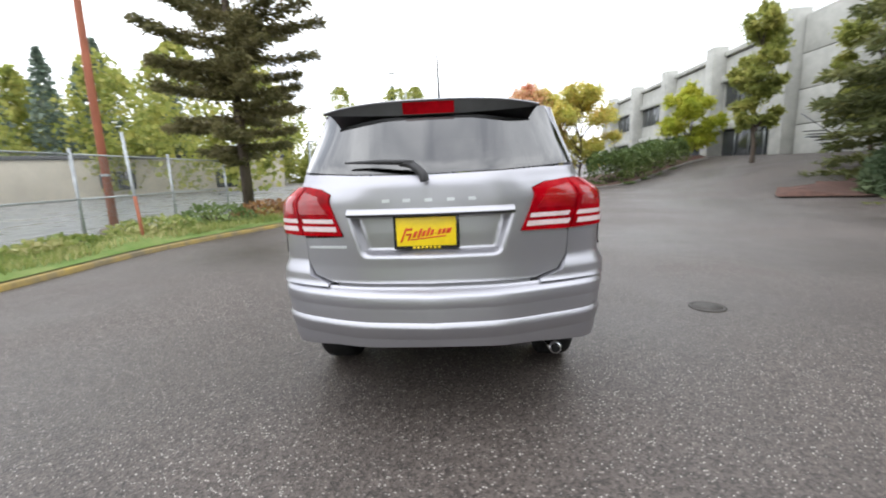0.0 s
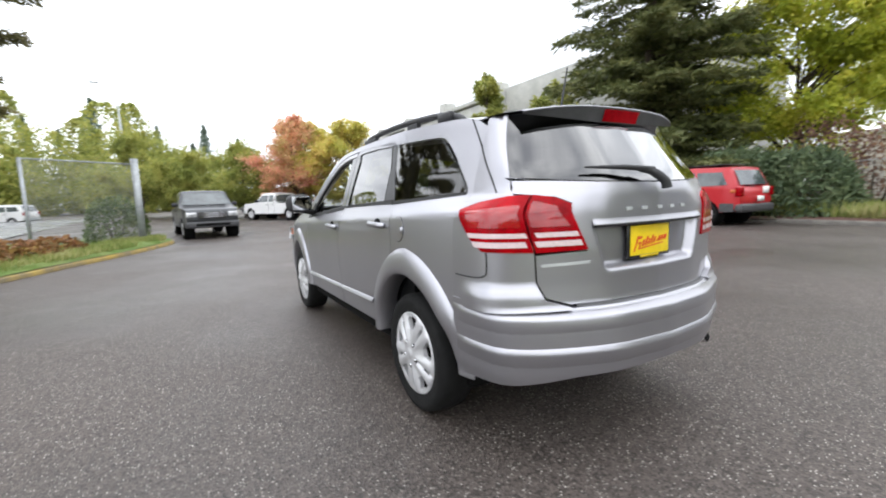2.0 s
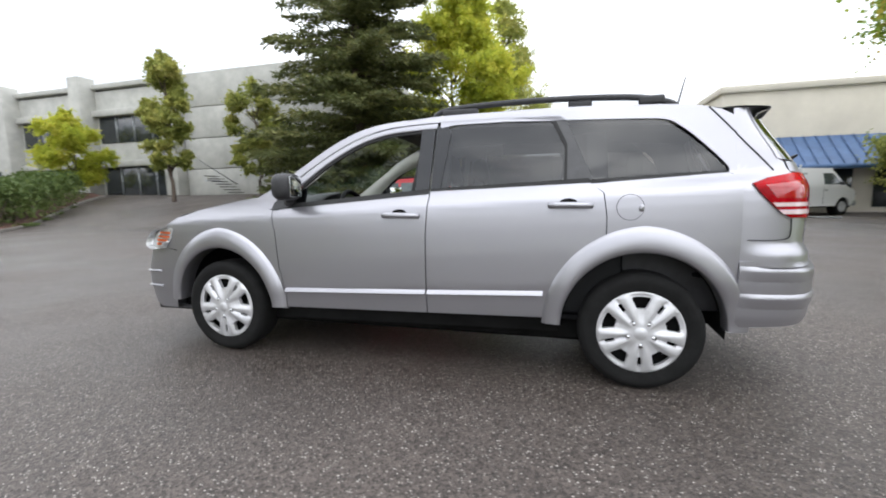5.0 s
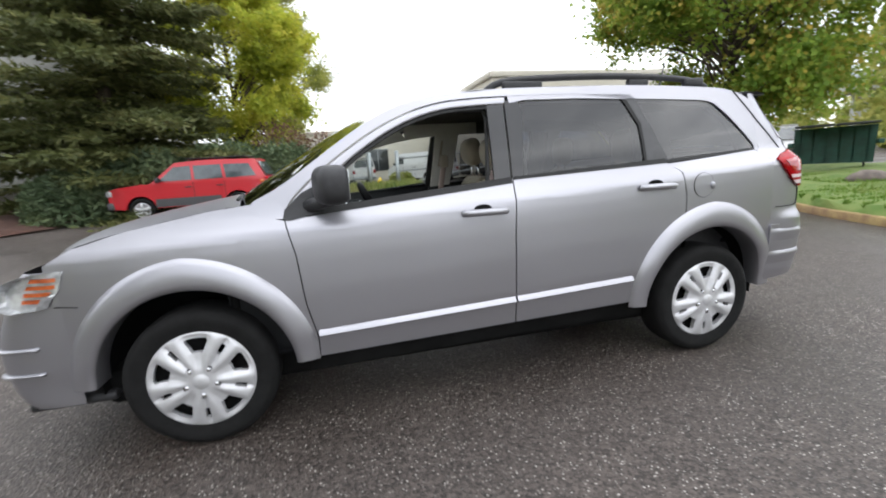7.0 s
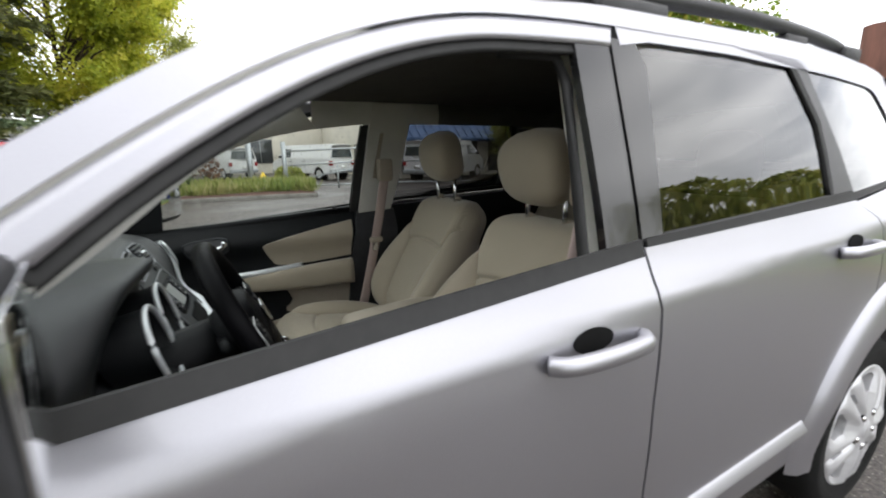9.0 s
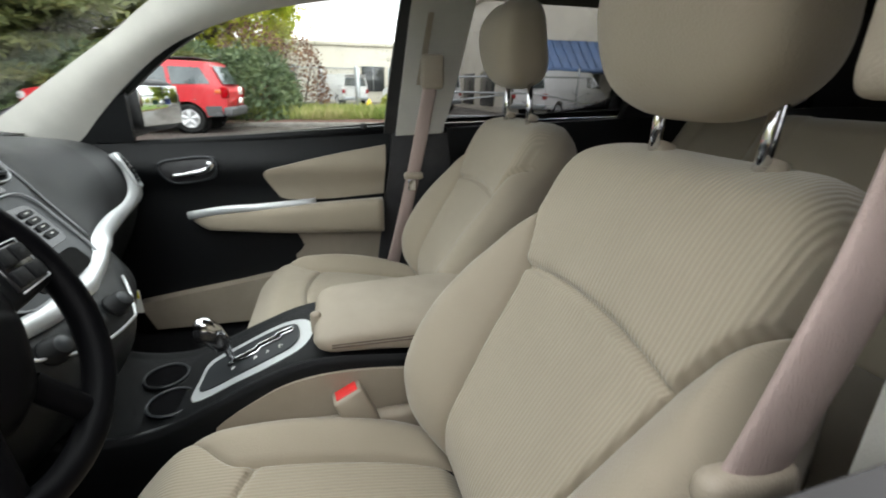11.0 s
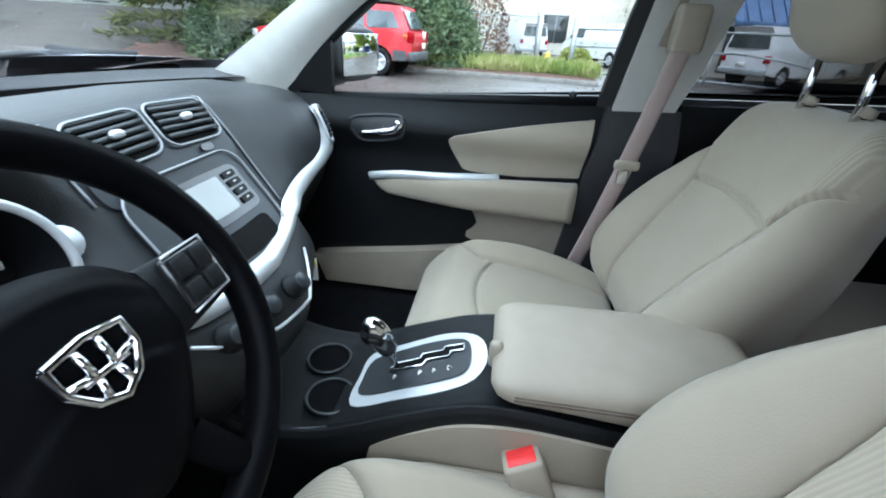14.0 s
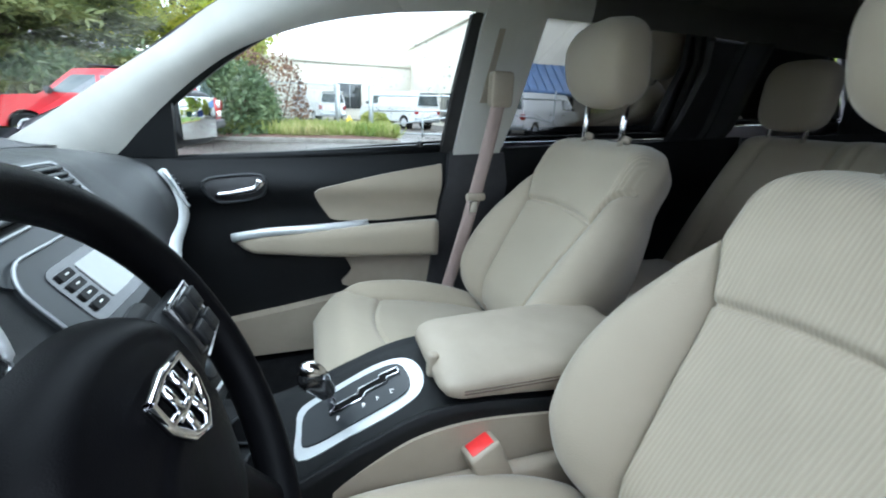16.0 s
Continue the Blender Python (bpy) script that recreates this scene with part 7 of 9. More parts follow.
L_PINE = leaf_material("pine_needles", (0.085, 0.088, 0.036), (0.165, 0.150, 0.062), (0.26, 0.225, 0.11), 0.3)
# needle greens lightened, distance haze put into the colour
L_FARHAZE = leaf_material("hazed_conifer", (0.10, 0.145, 0.11), (0.15, 0.20, 0.15), (0.22, 0.26, 0.20), 0.2)
L_MAPLE = leaf_material("maple_green", (0.13, 0.23, 0.035), (0.26, 0.36, 0.055), (0.50, 0.36, 0.08), 0.5)
L_LIME = leaf_material("lime_yellow", (0.26, 0.33, 0.045), (0.46, 0.50, 0.06), (0.68, 0.61, 0.10), 0.55)
L_GOLD = leaf_material("gold_leaves", (0.42, 0.46, 0.11), (0.62, 0.57, 0.14), (0.74, 0.52, 0.19), 0.5)
L_RED = leaf_material("red_leaves", (0.50, 0.46, 0.16), (0.68, 0.42, 0.23), (0.76, 0.33, 0.26), 0.5)
L_GREENY = leaf_material("mixed_green", (0.17, 0.21, 0.06), (0.33, 0.36, 0.09), (0.50, 0.46, 0.14), 0.5)
L_HEDGE = leaf_material("hedge_green", (0.06, 0.10, 0.030), (0.11, 0.16, 0.045), (0.19, 0.23, 0.075), 0.3)
L_JUNIPER = leaf_material("juniper", (0.055, 0.090, 0.045), (0.10, 0.14, 0.068), (0.17, 0.21, 0.10), 0.2)
L_BROWN = leaf_material("brown_shrub", (0.09, 0.055, 0.04), (0.18, 0.10, 0.07), (0.28, 0.17, 0.10), 0.25)
L_WEED = leaf_material("weeds", (0.12, 0.18, 0.04), (0.25, 0.29, 0.08), (0.46, 0.42, 0.20), 0.35)
L_RUST = leaf_material("rust_shrub", (0.12, 0.11, 0.03), (0.25, 0.11, 0.05), (0.30, 0.20, 0.05), 0.25)

# ---- trees and shrubs ----


class Leaves:
    """Collects many small bent leaf blades into one mesh."""

    def __init__(self, seed):
        self.r = random.Random(seed)
        self.v, self.f = [], []

    def add(self, p, size, up=0.3, long=1.0, d=None, wide=0.5):
        r = self.r
        if d is None:
            d = Vector((r.gauss(0, 1), r.gauss(0, 1), r.gauss(0, 1) * 0.7 + up))
        d = d.normalized()
        s = d.cross(Vector((r.gauss(0, 1), r.gauss(0, 1), r.gauss(0, 1)))).normalized()
        n = len(self.v)
        a, b = size * long, size * wide
        self.v += [tuple(p), tuple(p + d * a * 0.5 + s * b), tuple(p + d * a), tuple(p + d * a * 0.45 - s * b)]
        self.f.append((n, n + 1, n + 2, n + 3))

    def object(self, name, material, parent, label=""):
        me = bpy.data.meshes.new(name)
        me.from_pydata(self.v, [], self.f)
        me.materials.append(material)
        ob = new(name, me)
        ob.parent = parent
        if label:
            ob["label"] = label
        return ob


def broadleaf(name, label, m, height, radius, leaf, seed, n=5200, trunk_h=0.28, size=0.16, squash=1.0, dense=1.0, trunk_r=0.014, clumps=46):
    """A tree with a forking trunk and leaves gathered in clumps along its twigs."""
    t = thing(name, label, "tree", m)
    r = random.Random(seed)
    tr = bmesh.new()
    h0 = height * trunk_h
    tube(spline([(0, 0, -0.1), (r.uniform(-0.1, 0.1), r.uniform(-0.1, 0.1), h0 * 0.6), (r.uniform(-0.2, 0.2), r.uniform(-0.2, 0.2), h0 * 1.2), (r.uniform(-0.3, 0.3), r.uniform(-0.3, 0.3), height * 0.86)], 4),
         [height * trunk_r * k for k in (1.25, 1.1, 1.0, 0.95, 0.9, 0.85, 0.8, 0.72, 0.6, 0.5, 0.4, 0.3, 0.15)], 9, tr)
    lv = Leaves(seed + 1)
    ch = (height - h0) / 2
    cz = h0 + ch
    for k in range(clumps):
        a = r.uniform(0, 2 * math.pi)
        zz = r.uniform(-0.92, 1.0)
        rr = radius * math.sqrt(max(0.03, 1 - abs(zz) ** 2.2)) * r.uniform(0.35, 1.05) * (1.0 if zz < 0.3 else 0.85)
        c = Vector((rr * math.cos(a), rr * math.sin(a), cz + zz * ch))
        z0 = max(h0 * 0.8, c.z - rr * r.uniform(0.5, 0.9) - 0.3)
        mid = Vector((c.x * 0.45, c.y * 0.45, (z0 + c.z) / 2 + 0.15))
        tube([(0, 0, z0), tuple(mid), tuple(c)], [height * 0.005, height * 0.0032, height * 0.0012], 5, tr, caps=False)
        cr = radius * r.uniform(0.16, 0.34)
        # short twigs that stick out of the clump, each with its leaves
        out = Vector((c.x, c.y, (c.z - cz) * 0.7 + 0.4 * radius)).normalized()
        twigs = [(out + Vector((r.gauss(0, 0.75), r.gauss(0, 0.75), r.gauss(0, 0.55)))).normalized() * cr * r.uniform(0.7, 1.9) for _ in range(9)]
        for i in range(int(n / clumps * dense * 13)):
            if i % 5 < 3:
                q = r.choice(twigs) * r.random() ** 0.7 + Vector((r.gauss(0, 1), r.gauss(0, 1), r.gauss(0, 1))) * cr * 0.13
            else:
                q = Vector((r.gauss(0, 1), r.gauss(0, 1), r.gauss(0, 0.62) * squash)) * cr * 0.62
            lv.add(c + q, size * 0.60 * r.uniform(0.6, 1.4), up=-0.1)
    part("trunk", tr, M_BARK, t, "brown forking trunk")
    lv.object("crown", leaf, t, "")
    return t


def conifer(name, label, m, height, radius, leaf, seed, whorls=26, per=11, size=0.30, bare=0.06, droop=0.25, open_=0.0, needle=7, trunk_r=0.013, top_round=False):
    """A conifer: straight trunk, tiers of branches that carry sprays of needles."""
    t = thing(name, label, "tree", m)
    r = random.Random(seed)
    tr = bmesh.new()
    tube([(0, 0, -0.1), (0.02, 0, height * 0.4), (0, 0.03, height * 0.98)], [height * trunk_r, height * trunk_r * 0.66, height * 0.0015], 9, tr)
    lv = Leaves(seed + 3)
    for w in range(whorls):
        f = w / (whorls - 1)
        z = height * (bare + (0.985 - bare) * f)
        if top_round:
            base = radius * math.sin(math.pi * min(1, 0.18 + 0.80 * f)) ** 0.7
        else:
            base = radius * (1 - f) ** 0.82 + 0.12
        for b in range(max(4, int(per * (1 - 0.5 * f)))):
            if r.random() < open_:
                continue
            a = r.uniform(0, 2 * math.pi)
            L = base * r.uniform(0.62, 1.12)
            d = Vector((math.cos(a), math.sin(a), 0))
            zz = z + r.uniform(-0.3, 0.3) * height / whorls * 1.6
            tip = d * L + Vector((0, 0, zz - droop * L + 0.10 * L))
            midp = d * L * 0.55 + Vector((0, 0, zz - droop * L * 0.30))
            tube([(0, 0, zz), tuple(midp), tuple(tip)], [0.012 + 0.01 * L, 0.008 + 0.004 * L, 0.004], 4, tr, caps=False)
            k = max(3, int(L / size * 2.4))
            for i in range(k):
                g = (i + 0.6) / k
                p = Vector((0, 0, zz)).lerp(midp, g * 2) if g < 0.5 else midp.lerp(tip, g * 2 - 1)
                side = Vector((-d.y, d.x, 0))
                for _ in range(needle):
                    e = (d * r.uniform(0.2, 1.0) + side * r.gauss(0, 0.75) + Vector((0, 0, r.gauss(-0.08, 0.32))))
                    lv.add(p + side * r.gauss(0, 0.10 * L * (1 - 0.5 * g)) + Vector((0, 0, r.gauss(0, 0.06))), size * r.uniform(0.6, 1.25), long=1.3, d=e, wide=0.17)
    part("trunk", tr, M_BARK, t, "dark straight trunk")
    lv.object("crown", leaf, t)
    return t


def shrub(name, label, x, y, z, sx, sy, sz, leaf, seed, n=1600, size=0.10, category="shrub", boxy=2.4, group="", long=1.0, wide=0.5):
    """A bush: leaves through and over an uneven rounded body on a few stems."""
    t = thing(name, label, category, pose(x, y, z), group)
    r = random.Random(seed)
    st = bmesh.new()
    for k in range(7):
        a = r.uniform(0, 2 * math.pi)
        tube([(0.1 * sx * math.cos(a), 0.1 * sy * math.sin(a), -0.05), (0.5 * sx * math.cos(a), 0.5 * sy * math.sin(a), sz * r.uniform(0.5, 0.8))], [0.03, 0.008], 5, st)
    lv = Leaves(seed)
    for _ in range(n):
        a, b = r.uniform(0, 2 * math.pi), math.asin(r.uniform(-0.1, 1))
        e = 2 / boxy
        ca, sa, cb, sb = math.cos(a), math.sin(a), math.cos(b), math.sin(b)
        k = r.uniform(0.6, 1.0) ** 0.5 * (1 + 0.12 * noise.noise(Vector((ca * 2 + seed, sa * 2, sb * 2))))
        p = Vector((sx * k * math.copysign(abs(cb) ** e * abs(ca) ** e, ca), sy * k * math.copysign(abs(cb) ** e * abs(sa) ** e, sa), sz * k * math.copysign(abs(sb) ** e, sb)))
        p.z = max(p.z, 0.02)
        lv.add(p, size * r.uniform(0.6, 1.3), up=0.3, long=long, wide=wide)
    part("stem", st, M_BARK, t)
    lv.object("foliage", leaf, t)
    return t


def far_row(name, label, spots, leaf, seed, size=0.9, category="woods"):
    """A far belt of trees as one body of leaf sprays: spots of (x, y, base, height, radius, pointed)."""
    lv = Leaves(seed)
    r = lv.r
    for x, y, z, h, rad, pointed in spots:
        lumps = [(r.uniform(0, 6.28), r.random(), r.uniform(0.5, 1.0)) for _ in range(16)]
        for _ in range(int((700 + 130 * h) * (0.7 if pointed else 1.0))):
            f = r.random()
            k = (1 - f) ** 0.8 if pointed else math.sin(math.pi * (0.12 + 0.86 * f)) ** 0.6
            a = r.uniform(0, 2 * math.pi)
            q = rad * k * math.sqrt(r.random())
            if not pointed and r.random() < 0.7:
                # gathered in boughs, with gaps between
                la, lf, lq = r.choice(lumps)
                f = min(1.0, max(0.0, lf + r.gauss(0, 0.06)))
                k = math.sin(math.pi * (0.12 + 0.86 * f)) ** 0.6
                a, q = la + r.gauss(0, 0.28), rad * k * lq * (1 + r.gauss(0, 0.14))
            elif pointed:
                q *= 0.65 + 0.5 * abs(math.sin(f * h * 2.2 + x))
            lv.add(Vector((x + q * math.cos(a), y + q * math.sin(a), z + h * (0.04 + 0.96 * f))), size * 0.5 * r.uniform(0.5, 1.3), up=0.1 if pointed else 0.0)
    ob = lv.object(name, leaf, None)
    return tagged(ob, label, category, kind="stuff")


# ---- kerbs, beds and grass ----


def kerb(pts, material, label, h=0.13, w=0.15):
    """A run of kerb as one bevelled bar along the plan line."""
    P = [Vector((p[0], p[1], rise(p[0], p[1]))) for p in pts]
    prof = [(-w / 2, -0.02), (-w / 2, h - 0.02), (-w / 2 + 0.02, h), (w / 2 - 0.02, h), (w / 2, h - 0.02), (w / 2, -0.02)]

    def f(u, v):
        i = min(int(v * (len(P) - 1) + 0.5), len(P) - 1)
        d = (P[min(i + 1, len(P) - 1)] - P[max(i - 1, 0)]).normalized()
        s = Vector((d.y, -d.x, 0))
        k = min(int(u * 5 + 0.5), 5)
        return P[i] + s * prof[k][0] + Vector((0, 0, prof[k][1]))
    return tagged(part("kerb", grid(f, 5, len(P) - 1), material, None), label, "kerb", kind="structure")


def bed(name, outline, material, label, z=0.11, bulge=0.12, category="ground"):
    """A planted bed, slightly domed, that fills an outline."""
    bm = bmesh.new()
    vs = [bm.verts.new((x, y, 0)) for x, y in outline]
    bm.faces.new(vs)
    bmesh.ops.triangulate(bm, faces=bm.faces[:])
    for k in (0, 1):
        lo, hi = min(p[k] for p in outline), max(p[k] for p in outline)
        c = lo + 0.7
        while c < hi:
            bmesh.ops.bisect_plane(bm, geom=bm.verts[:] + bm.edges[:] + bm.faces[:], plane_co=(c, 0, 0) if k == 0 else (0, c, 0), plane_no=(1, 0, 0) if k == 0 else (0, 1, 0))
            c += 0.7
    for v in bm.verts:
        b = 0 if v.is_boundary else bulge * (0.6 + noise.noise(Vector((v.co.x * 0.5, v.co.y * 0.5, 0))))
        v.co.z = rise(v.co.x, v.co.y) + z + b
    return tagged(part(name, bm, material, None), label, category, kind="structure")


def grass(name, region, n, seed, label, leaf=None, size=(0.06, 0.16)):
    """Loose grass blades over a region given by a sampler."""
    lv = Leaves(seed)
    r = lv.r
    for _ in range(n):
        x, y, z = region(r)
        lv.add(Vector((x, y, z)), r.uniform(*size), d=Vector((r.gauss(0, 0.35), r.gauss(0, 0.35), 1)), long=1.5, wide=0.11)
    return tagged(lv.object(name, leaf or L_WEED, None), label, "grass", kind="stuff")


kerb(KERB_L, M_KERB, "low kerb with worn yellow paint beside the planted strip", 0.09)
left_bed = KERB_L + [(-7.0, 18.0), (-8.2, 15.5), (-8.4, 12.0), (-8.3, 8.0), (-8.2, 3.0), (-8.6, -4.0), (-9.5, -14.0)]
bed("planting_strip", left_bed, M_GRASS, "grassy planting strip with moss and low shrubs")


def along_left(r, off=(0.15, 1.6)):
    i = r.randrange(len(KERB_L) - 8)
    p = KERB_L[i]
    q = KERB_L[i + 1]
    t = r.random()
    return p[0] + (q[0] - p[0]) * t - r.uniform(*off), p[1] + (q[1] - p[1]) * t, 0.12


grass("verge_grass", along_left, 14000, 5, "tufts of yellow-green grass along the kerb")
for k, (x, y, sx, sy, sz, lf) in enumerate(((-6.9, 6.2, 0.9, 1.0, 0.45, L_WEED), (-6.5, 8.0, 0.9, 1.1, 0.6, L_HEDGE), (-6.0, 9.6, 0.9, 0.9, 0.55, L_RUST), (-5.4, 10.8, 0.8, 0.8, 0.5, L_RUST), (-5.0, 12.0, 0.7, 0.7, 0.45, L_RUST), (-7.2, 4.2, 0.7, 0.9, 0.3, L_WEED))):
    shrub("low_shrub", "low autumn shrub with rusty and green leaves" if lf is L_RUST else "low spreading green shrub", x, y, 0.1, sx, sy, sz, lf, 40 + k, 900, 0.09, group="shrubs on the planting strip")
shrub("round_shrub", "dense dark green shrub beside the gate post", -4.1, 15.4, 0.1, 0.9, 0.8, 1.5, L_HEDGE, 61, 2200, 0.10)
lot = height_sheet(-60, -9.2, -30, 45, 4, 6, 0.012)
tagged(part("yard", lot, M_LOT, None), "pale wet concrete yard behind the fence", "yard", kind="structure")

# the far right kerb, the grass corner behind the car, mulch beds by the building
kerb(spline([(15.2, 10.5), (14.7, 5), (14.3, 0.5), (14.0, -1.2)], 4), M_KERBG, "grey kerb along the weedy bank")
bed("weed_bank", [(14.8, 10), (14.5, 3), (14.2, -1.2), (17.5, -1.6), (20, -1.6), (22, 4), (20, 12), (16, 12)], M_MULCH, "weedy bank with bark mulch")
KERB_R = spline([(10.2, -9.6), (9.0, -8.9), (6.5, -7.7), (4.25, -6.8), (2.6, -5.9), (1.2, -5.35), (0.1, -4.75), (-1.6, -4.4), (-4, -5.5), (-7, -9)], 4)
kerb(KERB_R, M_KERBB, "low worn kerb round the grass corner")
bed("grass_corner", KERB_R + [(-8, -16), (-2, -20), (9, -19), (14, -14)], M_GRASS, "green grass corner behind the car", 0.11, 0.25)


def corner(r):
    i = r.randrange(len(KERB_R) - 1)
    p = KERB_R[i]
    k = r.random() ** 2 * 0.6
    c = (3.0, -14.0)
    return p[0] + (c[0] - p[0]) * (0.02 + k), p[1] + (c[1] - p[1]) * (0.02 + k), 0.16 + 0.1 * k


GRASSLEAF = leaf_material("lawn", (0.09, 0.18, 0.025), (0.15, 0.26, 0.04), (0.24, 0.29, 0.08), 0.4)
grass("lawn_grass", corner, 26000, 6, "short green grass on the corner", GRASSLEAF, (0.05, 0.11))
mul = spline([(10.2, 11.4), (11.2, 12.9), (13.0, 13.6), (16, 14.2)], 4) + [(18.5, 12.5), (17, 9), (15.0, 10.5), (12.2, 10.6)]
bed("mulch_bed", mul, M_MULCH, "raised bed of red-brown bark mulch under the spruce", 0.06, 0.18)
hb = spline([(5.6, 20.2), (7.3, 21.4), (10.6, 24.4), (14.4, 27.6), (17.6, 29.4)], 4)
kerb(hb, M_KERBG, "pale kerb in front of the hedge")
bed("hedge_bed", hb + [(18.6, 34), (8, 33), (4.5, 26)], M_MULCH, "bed of bark mulch under the hedge", 0.1, 0.15)
for k in range(5):
    f = k / 4
    x, y = 9.1 + 5.6 * f, 24.6 + 5.0 * f
    shrub("hedge", "clipped green hedge block on bark mulch", x, y, rise(x, y) + 0.15, 1.35, 1.25, 2.05 - 0.1 * f, L_HEDGE, 70 + k, 2600, 0.13, "hedge", 4.5, "hedge blocks")
shrub("mounded_shrub", "low russet mounded shrub behind the pickup", 4.6, 27.6, 0.2, 1.6, 1.2, 1.2, L_BROWN, 81, 1800, 0.12)

# ---- trees in their places ----
conifer("spruce_tree", "tall dark spruce with sweeping branches", pose(17.2, 10.7, rise(17.2, 10.7)), 25.0, 6.0, L_SPRUCE, 11, whorls=36, per=14, size=0.25, bare=0.02, droop=0.20, open_=0.16, needle=15)
for k, (x, y, s, h) in enumerate(((13.9, 10.6, 1.5, 1.7), (15.0, 8.6, 1.8, 2.3), (16.2, 6.6, 1.9, 2.6), (16.4, 4.4, 1.7, 2.4))):
    shrub("juniper", "dense spreading dark green juniper", x, y, rise(x, y) + 0.05, s, s, h, L_JUNIPER, 90 + k, 8000, 0.17, group="junipers under the spruce", long=1.5, wide=0.2)
broadleaf("lime_tree", "broad tree with yellow-green autumn leaves", pose(23.2, 7.1, 0.2), 12.6, 3.6, L_LIME, 21, n=7600, trunk_h=0.14, size=0.23, clumps=64)
broadleaf("birch_tree", "tall slender tree with light green leaves", pose(40.0, 6.4, 0.2), 19.0, 3.9, L_GREENY, 22, n=4600, trunk_h=0.2, size=0.26)
broadleaf("maple_tree", "broad green maple with reddish tips", pose(11.5, -13.4, 0.2), 12.0, 4.2, L_MAPLE, 23, n=9500, trunk_h=0.2, size=0.25, clumps=90)
conifer("pine_tree", "tall open pine with layered tufted branches", pose(-8.4, 13.3, 0.15), 14.5, 3.35, L_PINE, 24, whorls=15, per=10, size=0.18, bare=0.15, droop=0.06, open_=0.30, needle=26, trunk_r=0.015, top_round=True)
for k, (x, y, h, r_, lf, nm, lb) in enumerate(((7.9, 27.2, 6.2, 2.2, L_GOLD, "gold_tree", "small tree turning yellow and orange"), (4.6, 29.5, 6.6, 2.6, L_RED, "red_tree", "maple turning red and orange"), (1.5, 33, 4.8, 2.4, L_GREENY, "green_tree", "low green tree behind the parked trucks"), (-2.0, 38, 4.8, 2.8, L_GREENY, "green_tree", "low green tree behind the parked trucks"), (5.9, 31.0, 6.4, 2.3, L_GOLD, "gold_tree", "small tree turning yellow and orange"), (17.0, 31.0, 5.2, 1.9, L_LIME, "lime_tree", "young lime-yellow tree before the building"), (15.8, 21.7, 8.0, 1.25, L_GREENY, "birch_tree", "slender green tree before the building"), (18.9, 18.3, 6.2, 1.6, L_GREENY, "birch_tree", "olive tree with rusty leaves before the blank wall"), (-5.5, 42, 6.5, 3.0, L_GREENY, "green_tree", "rounded green roadside tree"), (18.6, -14.3, 3.9, 2.3, L_GREENY, "green_tree", "low rounded green tree beyond the yard"))):
    broadleaf(nm, lb, pose(x, y, rise(x, y)), h, r_, lf, 130 + k, n=2900, trunk_h=0.22, size=0.20, clumps=38)
for k, (x, y, s, h, lf) in enumerate(((18.2, 3.0, 1.4, 3.1, L_BROWN), (18.9, 4.5, 1.6, 3.7, L_BROWN), (16.6, 3.4, 0.9, 0.6, L_WEED), (20.5, 6.5, 2.0, 2.4, L_GREENY), (18.6, -1.0, 0.7, 0.9, L_GREENY))):
    shrub("wild_shrub", "wild brown shrub at the fence" if lf is L_BROWN else "tangle of pale weeds and grass", x, y, 0.1, s, s, h, lf, 160 + k, 1500, 0.12, group="wild growth at the fence")


def bank(r):
    y = r.uniform(-1.4, 9.0)
    return 14.9 + 0.05 * y + r.uniform(0, 1) ** 1.3 * 3.6, y, 0.12


grass("bank_weeds", bank, 9000, 7, "tall pale weeds and grass on the bank", L_WEED, (0.14, 0.42))
R_ = random.Random(77)
spots = [(R_.uniform(-75, -28), R_.uniform(38, 75), -0.5, R_.uniform(9, 15), R_.uniform(3, 5), False) for _ in range(34)]
spots += [(-40 + 7.5 * k, 30 + R_.uniform(-4, 8), 0, R_.uniform(9, 13), 3.6, False) for k in range(4)]
far_row("far_woods", "belt of mixed green woods beyond the yard", spots, L_GREENY, 201, 0.95)
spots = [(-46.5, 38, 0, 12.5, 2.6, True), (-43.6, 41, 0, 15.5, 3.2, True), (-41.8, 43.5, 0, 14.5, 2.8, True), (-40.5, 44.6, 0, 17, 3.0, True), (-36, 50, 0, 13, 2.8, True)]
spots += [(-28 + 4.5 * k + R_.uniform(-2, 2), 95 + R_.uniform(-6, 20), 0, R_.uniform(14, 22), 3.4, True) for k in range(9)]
# the paled needles carry the haze of the distance
far_row("far_conifers", "far conifers over the woods, their green paled for haze", spots, L_FARHAZE, 202, 0.9)
spots = [(R_.uniform(-30, 2), R_.uniform(58, 85), 0, R_.uniform(5, 9), R_.uniform(3, 5), False) for _ in range(22)]
spots += [(R_.uniform(-24, -7), R_.uniform(70, 90), 0, R_.uniform(12, 17), R_.uniform(3.5, 5), False) for _ in range(9)]
far_row("roadside_bushes", "green roadside bushes far up the street", spots, L_GREENY, 203, 0.8)
spots = [(R_.uniform(10, 70), R_.uniform(-100, -70), 0, R_.uniform(6, 10), R_.uniform(3, 5), False) for _ in range(22)] + [(R_.uniform(14, 70), R_.uniform(-56, -46), 0, R_.uniform(2.5, 4.5), R_.uniform(2, 3.5), False) for _ in range(14)] + [(24, -42, 0, 12, 2.4, True), (31, -44, 0, 10, 2.2, True)]
far_row("far_trees", "belt of green trees beyond the bins", spots, L_GREENY, 204, 0.9)
spots = [(R_.uniform(-50, -14), R_.uniform(-60, -25), 0, R_.uniform(7, 12), R_.uniform(3, 5), False) for _ in range(20)]
